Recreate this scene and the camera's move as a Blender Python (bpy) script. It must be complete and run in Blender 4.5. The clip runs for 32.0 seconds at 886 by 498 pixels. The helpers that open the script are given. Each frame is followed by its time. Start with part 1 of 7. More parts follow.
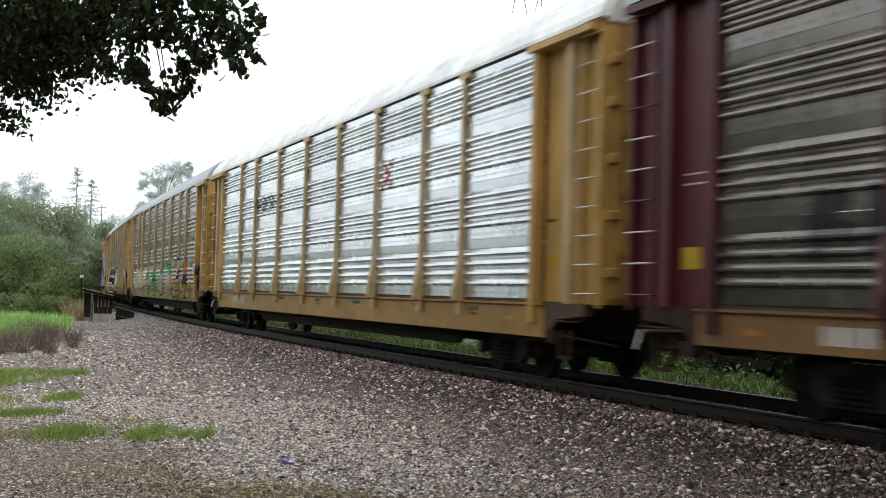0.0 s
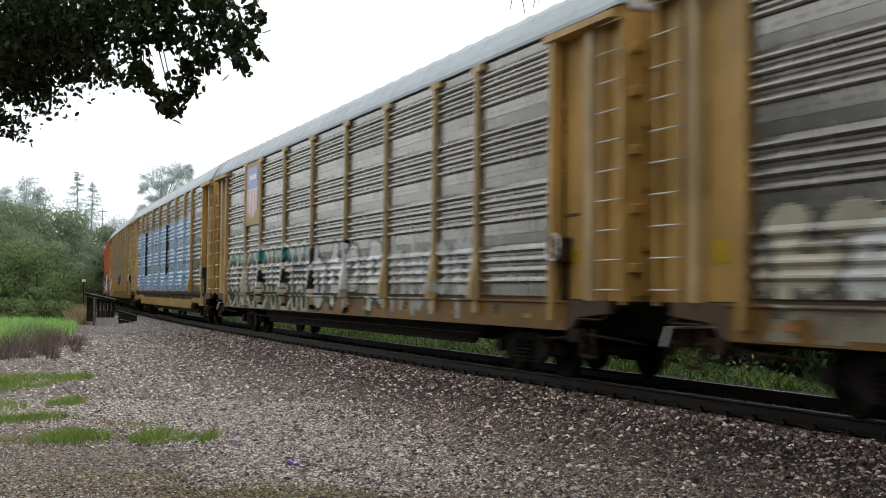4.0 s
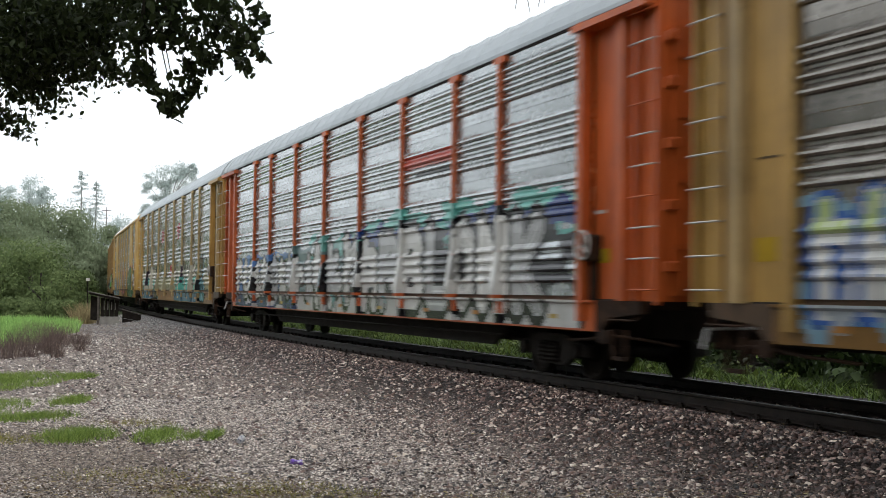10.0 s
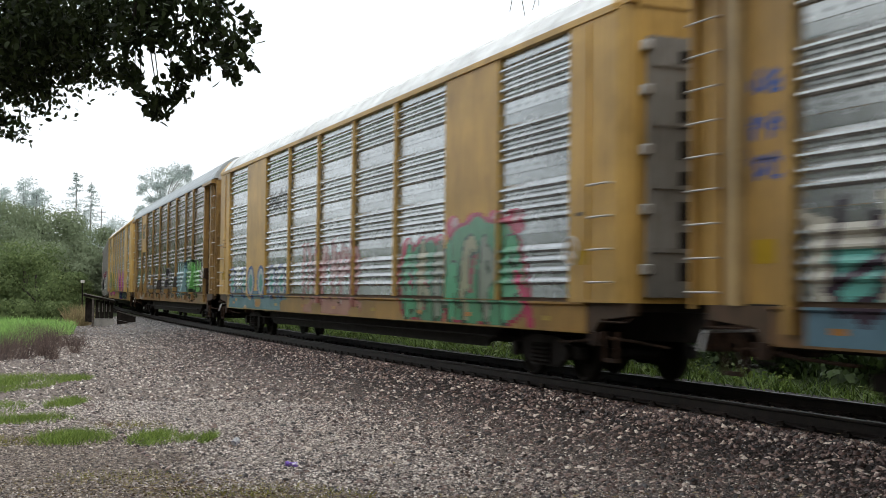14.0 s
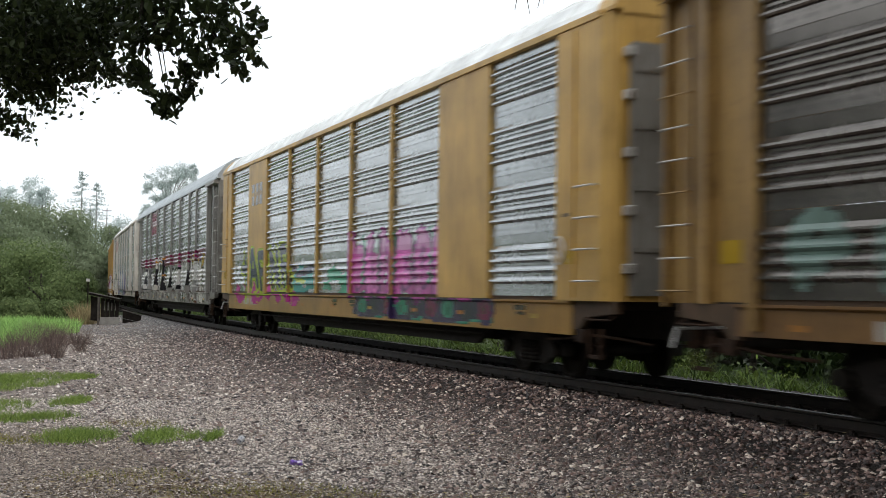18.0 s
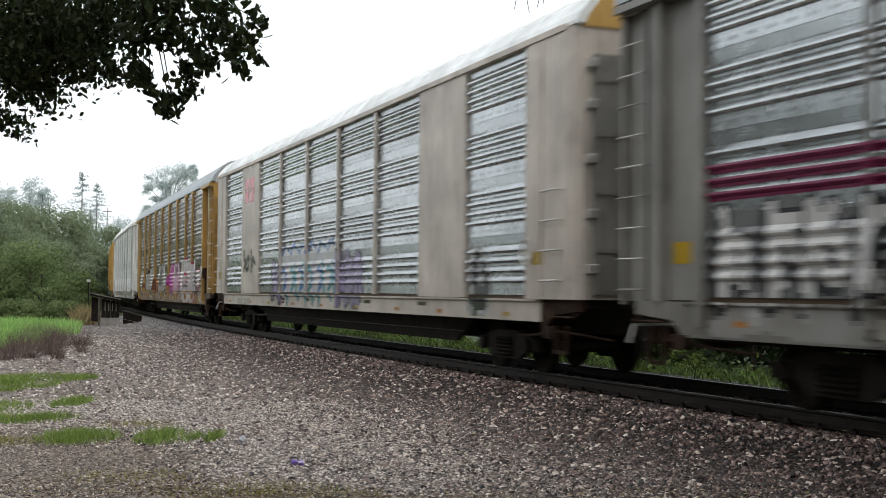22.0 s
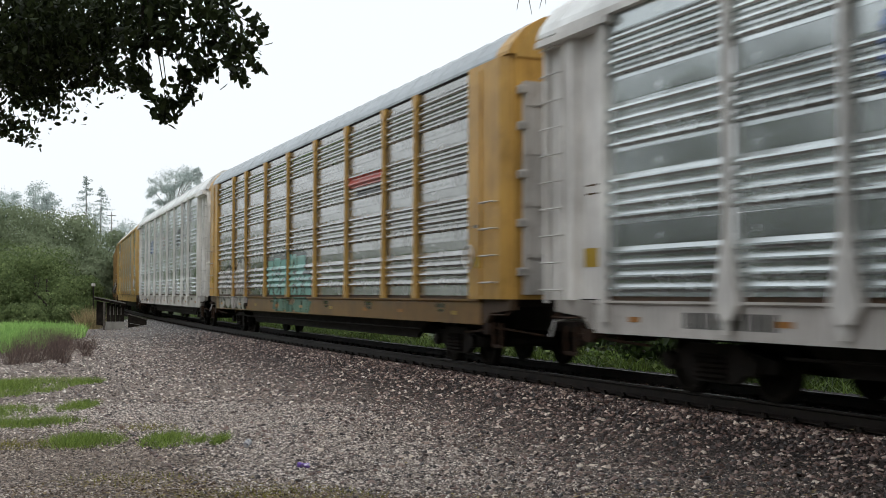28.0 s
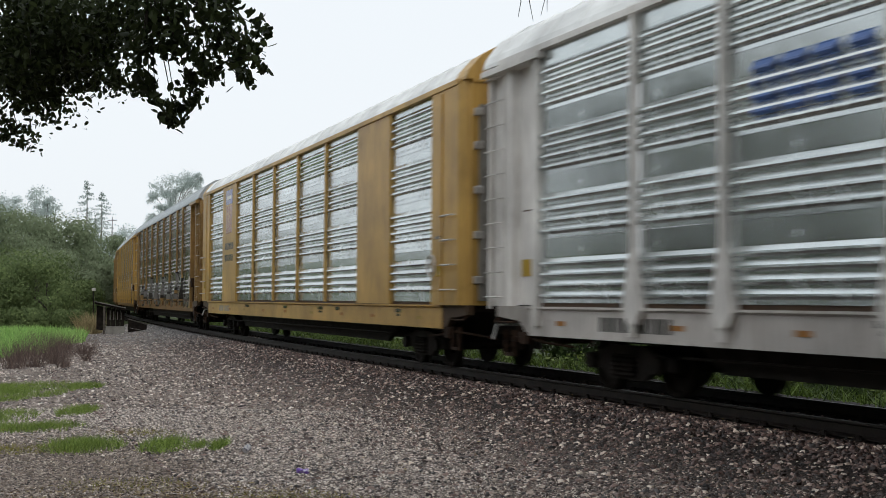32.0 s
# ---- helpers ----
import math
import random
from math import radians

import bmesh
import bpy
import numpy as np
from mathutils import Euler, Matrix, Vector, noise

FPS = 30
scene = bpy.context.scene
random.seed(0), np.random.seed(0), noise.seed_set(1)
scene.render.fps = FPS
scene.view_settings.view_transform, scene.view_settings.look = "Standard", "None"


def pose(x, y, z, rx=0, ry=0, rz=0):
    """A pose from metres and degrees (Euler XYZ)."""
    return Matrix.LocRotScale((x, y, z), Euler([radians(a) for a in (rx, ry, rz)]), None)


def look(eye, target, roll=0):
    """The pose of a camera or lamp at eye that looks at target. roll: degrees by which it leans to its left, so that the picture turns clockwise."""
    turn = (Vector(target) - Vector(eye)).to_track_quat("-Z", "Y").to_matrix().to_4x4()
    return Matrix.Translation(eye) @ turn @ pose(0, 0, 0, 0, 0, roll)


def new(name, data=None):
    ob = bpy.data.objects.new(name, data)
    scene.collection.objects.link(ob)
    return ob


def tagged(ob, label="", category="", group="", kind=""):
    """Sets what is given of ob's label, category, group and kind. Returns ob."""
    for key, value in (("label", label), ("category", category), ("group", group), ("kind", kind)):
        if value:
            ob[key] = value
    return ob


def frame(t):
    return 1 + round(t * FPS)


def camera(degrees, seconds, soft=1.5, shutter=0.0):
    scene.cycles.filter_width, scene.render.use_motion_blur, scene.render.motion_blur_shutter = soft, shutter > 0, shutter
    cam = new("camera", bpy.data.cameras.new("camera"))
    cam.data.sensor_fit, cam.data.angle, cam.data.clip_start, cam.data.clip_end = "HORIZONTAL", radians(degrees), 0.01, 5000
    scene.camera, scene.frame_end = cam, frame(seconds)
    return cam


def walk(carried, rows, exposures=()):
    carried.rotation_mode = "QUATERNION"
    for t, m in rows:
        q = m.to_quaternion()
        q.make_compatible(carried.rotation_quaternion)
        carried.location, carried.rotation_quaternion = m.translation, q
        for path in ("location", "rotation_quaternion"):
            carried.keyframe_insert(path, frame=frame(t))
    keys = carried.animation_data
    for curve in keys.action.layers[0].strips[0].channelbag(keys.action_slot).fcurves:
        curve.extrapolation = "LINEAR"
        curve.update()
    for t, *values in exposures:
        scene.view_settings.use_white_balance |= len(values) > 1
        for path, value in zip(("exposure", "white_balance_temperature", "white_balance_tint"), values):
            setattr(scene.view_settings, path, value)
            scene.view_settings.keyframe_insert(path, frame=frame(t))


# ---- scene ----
cam = camera(40.05, 32.0, soft=0.7, shutter=0.5)

# seconds, eye x, eye z, turn to the right, tilt up, roll
PATH = (
    (0, 0.005, 1.750, 0.163, 2.135, 1.515),
    (0.5, 0.006, 1.747, 0.175, 2.062, 1.544),
    (1, 0.006, 1.748, 0.176, 1.996, 1.505),
    (1.5, 0.008, 1.751, 0.163, 1.949, 1.303),
    (2, 0.011, 1.752, 0.148, 1.933, 1.007),
    (2.5, 0.012, 1.752, 0.135, 1.946, 0.759),
    (3, 0.010, 1.751, 0.116, 1.973, 0.619),
    (3.5, 0.007, 1.752, 0.087, 2.003, 0.576),
    (5.5, 0.003, 1.747, 0.142, 2.237, 0.733),
    (6, 0.004, 1.752, 0.107, 2.209, 0.684),
    (6.5, 0.003, 1.754, 0.061, 2.180, 0.697),
    (7, 0.001, 1.754, -0.000, 2.158, 0.767),
    (7.5, 0.000, 1.752, -0.053, 2.151, 0.810),
    (8, -0.001, 1.749, -0.076, 2.146, 0.775),
    (8.5, -0.001, 1.748, -0.077, 2.122, 0.746),
    (9, -0.002, 1.751, -0.075, 2.080, 0.758),
    (9.5, -0.002, 1.753, -0.072, 2.046, 0.731),
    (10, -0.001, 1.750, -0.075, 2.033, 0.664),
    (10.5, -0.001, 1.747, -0.097, 2.027, 0.607),
    (11, -0.001, 1.749, -0.129, 2.020, 0.607),
    (11.5, -0.000, 1.751, -0.143, 2.025, 0.669),
    (12, 0.001, 1.753, -0.126, 2.047, 0.685),
    (12.5, 0.001, 1.753, -0.074, 2.076, 0.662),
    (13, -0.000, 1.750, -0.001, 2.103, 0.703),
    (13.5, 0.000, 1.749, 0.076, 2.119, 0.722),
    (14, 0.002, 1.751, 0.148, 2.129, 0.689),
    (14.5, -0.002, 1.748, 0.217, 2.157, 0.734),
    (16.5, 0.005, 1.746, 0.035, 2.134, 0.659),
    (17, -0.000, 1.750, -0.011, 2.085, 0.632),
    (17.5, 0.001, 1.751, -0.059, 2.058, 0.640),
    (18, 0.003, 1.749, -0.091, 2.071, 0.710),
    (18.5, 0.003, 1.749, -0.100, 2.098, 0.771),
    (19, 0.003, 1.751, -0.098, 2.120, 0.765),
    (19.5, 0.004, 1.752, -0.104, 2.130, 0.705),
    (20, 0.004, 1.753, -0.113, 2.122, 0.638),
    (20.5, 0.003, 1.753, -0.115, 2.115, 0.613),
    (21, 0.003, 1.751, -0.112, 2.113, 0.600),
    (21.5, 0.004, 1.750, -0.107, 2.092, 0.561),
    (22, 0.003, 1.748, -0.109, 2.052, 0.520),
    (22.5, 0.002, 1.748, -0.109, 2.015, 0.495),
    (23, 0.004, 1.750, -0.099, 1.992, 0.485),
    (23.5, 0.004, 1.750, -0.082, 1.985, 0.517),
    (24, 0.000, 1.748, -0.081, 1.972, 0.575),
    (24.5, -0.000, 1.749, -0.108, 1.938, 0.620),
    (25, -0.000, 1.748, -0.148, 1.909, 0.646),
    (25.5, -0.003, 1.746, -0.187, 1.889, 0.641),
    (27.5, 0.001, 1.749, -0.248, 2.005, 0.084),
    (28, 0.003, 1.750, -0.308, 2.113, 0.085),
    (28.5, 0.003, 1.750, -0.365, 2.209, 0.177),
    (29, 0.003, 1.750, -0.420, 2.274, 0.255),
    (29.5, 0.003, 1.750, -0.464, 2.312, 0.257),
    (30, 0.002, 1.750, -0.484, 2.348, 0.244),
    (30.5, 0.002, 1.750, -0.475, 2.380, 0.246),
    (31, 0.001, 1.751, -0.435, 2.397, 0.281),
    (31.5, 0.001, 1.750, -0.382, 2.406, 0.337),
    (32, 0.004, 1.750, -0.332, 2.410, 0.365),
)


def stand(x, z, turn, tilt, roll):
    a, b = radians(turn), radians(tilt)
    way = Vector((math.sin(a) * math.cos(b), math.cos(a) * math.cos(b), math.sin(b)))
    eye = Vector((x, 0, z))
    return look(eye, eye + way * 10, roll)


walk(cam, [(t, stand(*r)) for t, *r in PATH], exposures=((0, 0.37), (1, 0.12), (2, 0.15), (6, 0.14), (7, 0.09), (9, 0.24), (11, 0.23), (13, 0.18), (17, 0.22), (19, 0.16), (25, 0.16), (28, -0.04), (29, 0.01), (30.5, 0.02), (31, -0.11), (32, -0.17)))

# ---- light ----
world = bpy.data.worlds.new("sky")
scene.world = world
world.use_nodes = True
wn = world.node_tree.nodes
wl = world.node_tree.links
sky = wn.new("ShaderNodeTexSky")
sky.sky_type = "NISHITA"
sky.sun_disc = False
sky.sun_elevation = radians(48)
sky.sun_rotation = radians(200)
sky.air_density, sky.dust_density, sky.ozone_density = 1.0, 6.0, 1.0
cloud = wn.new("ShaderNodeMix")
cloud.data_type = "RGBA"
cloud.inputs[0].default_value = 0.9
cloud.inputs[7].default_value = (9.1, 9.6, 10.0, 1)
wl.new(sky.outputs[0], cloud.inputs[6])
wl.new(cloud.outputs[2], wn["Background"].inputs["Color"])
wn["Background"].inputs["Strength"].default_value = 0.118
sun = new("sun", bpy.data.lights.new("sun", "SUN"))
sun.data.energy, sun.data.angle, sun.data.color = 0.6, radians(30), (1.0, 0.99, 0.97)
sun.matrix_world = look((0, 0, 50), (-8, 14, 30))

# ---- materials ----
def shader(name, rough=0.6, metal=0.0):
    m = bpy.data.materials.new(name)
    m.use_nodes = True
    b = m.node_tree.nodes["Principled BSDF"]
    b.inputs["Roughness"].default_value = rough
    b.inputs["Metallic"].default_value = metal
    return m, m.node_tree.nodes, m.node_tree.links, b


def ramp(n, l, fac, stops):
    r = n.new("ShaderNodeValToRGB")
    while len(r.color_ramp.elements) < len(stops):
        r.color_ramp.elements.new(0.5)
    for e, (p, c) in zip(r.color_ramp.elements, stops):
        e.position, e.color = p, (*c, 1) if len(c) == 3 else c
    l.new(fac, r.inputs[0])
    return r.outputs[0]


def grain(n, l, scale, detail=4.0, stretch=None, rough=0.55, coords="Object"):
    tc = n.new("ShaderNodeTexCoord")
    t = n.new("ShaderNodeTexNoise")
    t.inputs["Scale"].default_value = scale
    t.inputs["Detail"].default_value = detail
    t.inputs["Roughness"].default_value = rough
    if stretch:
        mp = n.new("ShaderNodeMapping")
        mp.inputs["Scale"].default_value = stretch
        l.new(tc.outputs[coords], mp.inputs[0])
        l.new(mp.outputs[0], t.inputs["Vector"])
    else:
        l.new(tc.outputs[coords], t.inputs["Vector"])
    return t.outputs["Fac"]


def blend(n, l, fac, a, b, mode="MIX"):
    x = n.new("ShaderNodeMix")
    x.data_type, x.blend_type = "RGBA", mode
    for sock, v in ((0, fac), (6, a), (7, b)):
        if isinstance(v, (int, float)):
            x.inputs[sock].default_value = v
        elif isinstance(v, tuple):
            x.inputs[sock].default_value = (*v, 1)
        else:
            l.new(v, x.inputs[sock])
    return x.outputs[2]


def relief(n, l, b, height, strength, distance=0.01):
    bp = n.new("ShaderNodeBump")
    bp.inputs["Strength"].default_value = strength
    bp.inputs["Distance"].default_value = distance
    l.new(height, bp.inputs["Height"])
    l.new(bp.outputs[0], b.inputs["Normal"])


def mul(c, k):
    return tuple(min(1.0, v * k) for v in c)


def paint(name, color, rust=0.25, rough=0.45, streak=0.5):
    """Weathered railcar paint: faded in patches, rain streaks, rust spots."""
    m, n, l, b = shader(name, rough)
    fade = ramp(n, l, grain(n, l, 0.9, 5), [(0.3, mul(color, 0.72)), (0.7, mul(color, 1.15))])
    run = ramp(n, l, grain(n, l, 3.0, 6, (6, 6, 0.35)), [(0.45, (1, 1, 1)), (0.75, (0.42, 0.36, 0.3))])
    col = blend(n, l, streak, fade, run, "MULTIPLY")
    stain = ramp(n, l, grain(n, l, 1.7, 7, (1.6, 1.6, 0.8), 0.65), [(0.5, (1, 1, 1)), (0.68, (0.4, 0.34, 0.29))])
    col = blend(n, l, 0.15 + 0.7 * rust, col, stain, "MULTIPLY")
    spot = ramp(n, l, grain(n, l, 6.5, 8, None, 0.7), [(0.62 - rust * 0.12, (0, 0, 0)), (0.72, (1, 1, 1))])
    sp = n.new("ShaderNodeMath")
    sp.operation = "MULTIPLY"
    l.new(spot, sp.inputs[0])
    sp.inputs[1].default_value = rust
    col = blend(n, l, sp.outputs[0], col, (0.12, 0.05, 0.025))
    l.new(col, b.inputs["Base Color"])
    relief(n, l, b, grain(n, l, 30, 3), 0.15)
    return m


def galvanised(name, color, dirt, grime=0.3, rough=0.42, runs=0.5):
    """Ribbed galvanised sheet, wet, with dirt that ran down it and dust film by patches."""
    m, n, l, b = shader(name, rough, 0.85)
    oi = n.new("ShaderNodeObjectInfo")
    sheet = ramp(n, l, oi.outputs["Random"], [(0.0, mul(color, 0.82)), (1.0, mul(color, 1.12))])
    patch = ramp(n, l, grain(n, l, 1.1, 5), [(0.32, (0.84, 0.84, 0.84)), (0.68, (1.06, 1.06, 1.06))])
    col = blend(n, l, 1.0, sheet, patch, "MULTIPLY")
    run = ramp(n, l, grain(n, l, 4.0, 6, (5, 5, 0.25)), [(0.4, (0, 0, 0)), (0.72, (1, 1, 1))])
    k = n.new("ShaderNodeMath")
    k.operation = "MULTIPLY_ADD"
    l.new(run, k.inputs[0])
    k.inputs[1].default_value = runs
    k.inputs[2].default_value = grime
    k.use_clamp = True
    col = blend(n, l, k.outputs[0], col, dirt)
    tc = n.new("ShaderNodeTexCoord")
    wave = n.new("ShaderNodeTexWave")
    wave.inputs["Scale"].default_value = 0.9
    wave.inputs["Distortion"].default_value = 0.6
    l.new(tc.outputs["Object"], wave.inputs["Vector"])
    sep = n.new("ShaderNodeSeparateXYZ")
    l.new(tc.outputs["Object"], sep.inputs[0])
    band = ramp(n, l, sep.outputs["Z"], [(0.055, (0, 0, 0)), (0.07, (1, 1, 1)), (0.1, (1, 1, 1)), (0.115, (0, 0, 0))])
    slot = blend(n, l, 1.0, ramp(n, l, wave.outputs["Fac"], [(0.72, (0, 0, 0)), (0.8, (1, 1, 1))]), band, "MULTIPLY")
    col = blend(n, l, blend(n, l, 1.0, slot, (0.55, 0.55, 0.55), "MULTIPLY"), col, (0.05, 0.048, 0.045))
    l.new(col, b.inputs["Base Color"])
    rr = ramp(n, l, grain(n, l, 2.2, 4), [(0.3, (rough - 0.05,) * 3), (0.7, (rough + 0.1,) * 3)])
    l.new(rr, b.inputs["Roughness"])
    relief(n, l, b, grain(n, l, 45, 3), 0.05)
    return m


def mottled(name, dark, light, scale=3.0, rough=0.8, bump=0.4, metal=0.0, fine=40.0, spec=0.5):
    m, n, l, b = shader(name, rough, metal)
    b.inputs["Specular IOR Level"].default_value = spec
    a = ramp(n, l, grain(n, l, scale, 6), [(0.3, dark), (0.7, light)])
    f = ramp(n, l, grain(n, l, fine, 4), [(0.3, (0.75, 0.75, 0.75)), (0.7, (1.15, 1.15, 1.15))])
    l.new(blend(n, l, 1.0, a, f, "MULTIPLY"), b.inputs["Base Color"])
    relief(n, l, b, grain(n, l, fine, 4), bump)
    return m


def foliage(name, dark, light, rough=0.55, thin=0.25):
    m, n, l, b = shader(name, rough)
    b.inputs["Specular IOR Level"].default_value = 0.25
    g = n.new("ShaderNodeNewGeometry")
    col = ramp(n, l, g.outputs["Random Per Island"], [(0.0, dark), (0.8, light), (1.0, mul(light, 1.35))])
    l.new(col, b.inputs["Base Color"])
    tr = n.new("ShaderNodeBsdfTranslucent")
    l.new(col, tr.inputs[0])
    mx = n.new("ShaderNodeMixShader")
    mx.inputs[0].default_value = thin
    l.new(b.outputs[0], mx.inputs[1])
    l.new(tr.outputs[0], mx.inputs[2])
    l.new(mx.outputs[0], n["Material Output"].inputs[0])
    return m


def islands(name, stops, rough=0.8, bump=0.3, spec=0.5):
    m, n, l, b = shader(name, rough)
    g = n.new("ShaderNodeNewGeometry")
    col = ramp(n, l, g.outputs["Random Per Island"], stops)
    f = ramp(n, l, grain(n, l, 60, 4), [(0.3, (0.75, 0.75, 0.75)), (0.7, (1.15, 1.15, 1.15))])
    l.new(blend(n, l, 1.0, col, f, "MULTIPLY"), b.inputs["Base Color"])
    b.inputs["Specular IOR Level"].default_value = spec
    relief(n, l, b, grain(n, l, 80, 3), bump)
    return m


# black of the underframe, also painted in for shaded gaps
M_BLACK = mottled("underframe_and_gap_black", (0.012, 0.01, 0.009), (0.036, 0.03, 0.026), 4, 0.8, spec=0.2)
M_WHEEL = mottled("wheel_steel", (0.006, 0.005, 0.004), (0.022, 0.016, 0.012), 6, 0.7, 0.2, spec=0.15)
M_RAIL = mottled("rail_steel", (0.008, 0.006, 0.005), (0.026, 0.017, 0.013), 5, 0.55, 0.2, 0.0, spec=0.3)
M_RAILTOP = mottled("polished_railhead", (0.08, 0.08, 0.08), (0.15, 0.145, 0.14), 3, 0.55, 0.05, 1.0)
M_TIE = mottled("creosoted_timber", (0.008, 0.006, 0.005), (0.028, 0.022, 0.018), 6, 0.85, spec=0.15)
M_ROOF = galvanised("roof_sheet_grey", (0.5, 0.535, 0.555), (0.32, 0.345, 0.36), 0.2, 0.5)
M_ROOFW = paint("roof_paint_white", (0.84, 0.86, 0.85), 0.04, 0.5, 0.2)
M_RUNG = mottled("galvanised_rung", (0.45, 0.43, 0.4), (0.65, 0.63, 0.6), 9, 0.45, 0.1, 0.5)
M_CONC = mottled("weathered_concrete", (0.2, 0.19, 0.18), (0.36, 0.34, 0.31), 2.5, 0.9)
M_BARK = mottled("oak_bark", (0.03, 0.024, 0.018), (0.09, 0.075, 0.06), 7, 0.9, 0.8)
M_OAK = foliage("oak_leaf", (0.02, 0.03, 0.011), (0.066, 0.09, 0.033), 0.5, 0.28)
M_BUSH = foliage("bush_leaf", (0.1, 0.14, 0.055), (0.165, 0.215, 0.083), 0.8, 0.4)
# Oak leaf made paler, with the haze of distance in its green.
M_HILL_HAZE = foliage("hillside_leaf_hazed", (0.2, 0.24, 0.145), (0.24, 0.285, 0.175), 0.95, 0.5)
# Mist put into the colour: far needles and leaves painted pale grey-green.
M_PINE_MIST = foliage("conifer_needle_misted", (0.42, 0.475, 0.46), (0.58, 0.63, 0.61), 0.85, 0.7)
M_EUC_MIST = foliage("eucalyptus_leaf_misted", (0.52, 0.575, 0.56), (0.66, 0.71, 0.69), 0.85, 0.7)
M_GRASS = foliage("spring_grass", (0.1, 0.16, 0.032), (0.27, 0.37, 0.085))
M_FIELD = foliage("field_grass", (0.16, 0.32, 0.08), (0.38, 0.6, 0.18))
M_REED = foliage("dead_brush", (0.08, 0.058, 0.052), (0.2, 0.145, 0.125), 0.9)
M_MOSS = foliage("yellow_moss", (0.14, 0.14, 0.03), (0.32, 0.3, 0.07), 0.9)
M_TAN = foliage("dry_grass", (0.22, 0.17, 0.09), (0.4, 0.33, 0.18), 0.9)
M_STONE = islands("ballast_stone", [(0.0, (0.02, 0.014, 0.012)), (0.22, (0.1, 0.076, 0.066)), (0.45, (0.32, 0.262, 0.23)), (0.7, (0.58, 0.495, 0.432)), (0.9, (0.8, 0.71, 0.625)), (1.0, (0.95, 0.9, 0.83))], 0.4, 0.3)


# ---- helpers for meshes ----
def part(name, bm, material, parent, label=""):
    me = bpy.data.meshes.new(name)
    bm.to_mesh(me)
    bm.free()
    return hang(name, me, material, parent, label)


def hang(name, me, material, parent, label="", m=None):
    """Links the mesh as one object under parent. The material sits on the object, so that alike meshes can be shared."""
    if not me.materials:
        me.materials.append(None)
    ob = new(name, me)
    for slot in ob.material_slots[:1]:
        slot.link = "OBJECT"
        slot.material = material
    if parent:
        ob.parent = parent
    if m is not None:
        ob.matrix_basis = m
    return tagged(ob, label) if label else ob


def box(bm, x0, x1, y0, y1, z0, z1, bevel=0.0):
    v = [bm.verts.new((x, y, z)) for x in (x0, x1) for y in (y0, y1) for z in (z0, z1)]
    fs = [bm.faces.new([v[i] for i in q]) for q in ((0, 1, 3, 2), (4, 6, 7, 5), (0, 4, 5, 1), (2, 3, 7, 6), (0, 2, 6, 4), (1, 5, 7, 3))]
    if bevel:
        bmesh.ops.bevel(bm, geom=list({e for f in fs for e in f.edges}), offset=bevel, segments=1, affect="EDGES")
    return bm


def prism(bm, pts, axis, a, b):
    """A closed outline of (u, v) drawn out along an axis from a to b."""
    def at(u, v, w):
        return {"x": (w, u, v), "y": (u, w, v), "z": (u, v, w)}[axis]
    A = [bm.verts.new(at(u, v, a)) for u, v in pts]
    B = [bm.verts.new(at(u, v, b)) for u, v in pts]
    k = len(pts)
    for i in range(k):
        bm.faces.new((A[i], A[(i + 1) % k], B[(i + 1) % k], B[i]))
    bm.faces.new(A[::-1])
    bm.faces.new(B)
    bmesh.ops.recalc_face_normals(bm, faces=bm.faces)
    return bm


def rod(bm, p, q, r, sides=6, r2=None):
    p, q = Vector(p), Vector(q)
    turn = (q - p).to_track_quat("Z", "Y").to_matrix()
    ring = []
    for c, rad in ((p, r), (q, r if r2 is None else r2)):
        ring.append([bm.verts.new(c + turn @ Vector((rad * math.cos(2 * math.pi * i / sides), rad * math.sin(2 * math.pi * i / sides), 0))) for i in range(sides)])
    for i in range(sides):
        j = (i + 1) % sides
        bm.faces.new((ring[0][i], ring[0][j], ring[1][j], ring[1][i]))
    bm.faces.new(ring[0][::-1])
    bm.faces.new(ring[1])
    return bm


def disc(bm, c, r, y0, y1, sides=20):
    A = [bm.verts.new((c[0] + r * math.cos(2 * math.pi * i / sides), y0, c[1] + r * math.sin(2 * math.pi * i / sides))) for i in range(sides)]
    B = [bm.verts.new((v.co.x, y1, v.co.z)) for v in A]
    for i in range(sides):
        j = (i + 1) % sides
        bm.faces.new((A[i], A[j], B[j], B[i]))
    bm.faces.new(A[::-1])
    bm.faces.new(B)
    return bm


# ---- the line of the track ----
RAIL = 0.44
TRACK0, HEAD0, BEND0, BEND1 = (-4.176, 37.033), radians(111.083), -0.0012026, 2.7e-6


def bend(s):
    if s < -70:
        return 0.0
    if s < 100:
        return BEND0 + BEND1 * s
    return max(-0.0045, BEND0 + BEND1 * 100 - 0.00006 * (s - 100)) if s < 330 else 0.0


def lay_line():
    rows, step = {}, 1.0
    for way in (1, -1):
        x, y = TRACK0
        h, s = HEAD0, 0.0
        rows[0] = (x, y, h)
        for i in range(1, 800 if way > 0 else 620):
            k = bend(s + way * step / 2)
            h2 = h + way * k * step
            x, y = x + way * step * math.cos((h + h2) / 2), y + way * step * math.sin((h + h2) / 2)
            h, s = h2, s + way * step
            rows[way * i] = (x, y, h)
    return rows


LINE = lay_line()


def on_track(s):
    i = math.floor(s)
    f = s - i
    a, b = LINE[i], LINE[i + 1]
    return a[0] + (b[0] - a[0]) * f, a[1] + (b[1] - a[1]) * f, a[2] + (b[2] - a[2]) * f


def beside(s, off, z):
    """A point off metres towards the camera's side of the track."""
    x, y, h = on_track(s)
    return Vector((x - math.sin(h) * off, y + math.cos(h) * off, z))


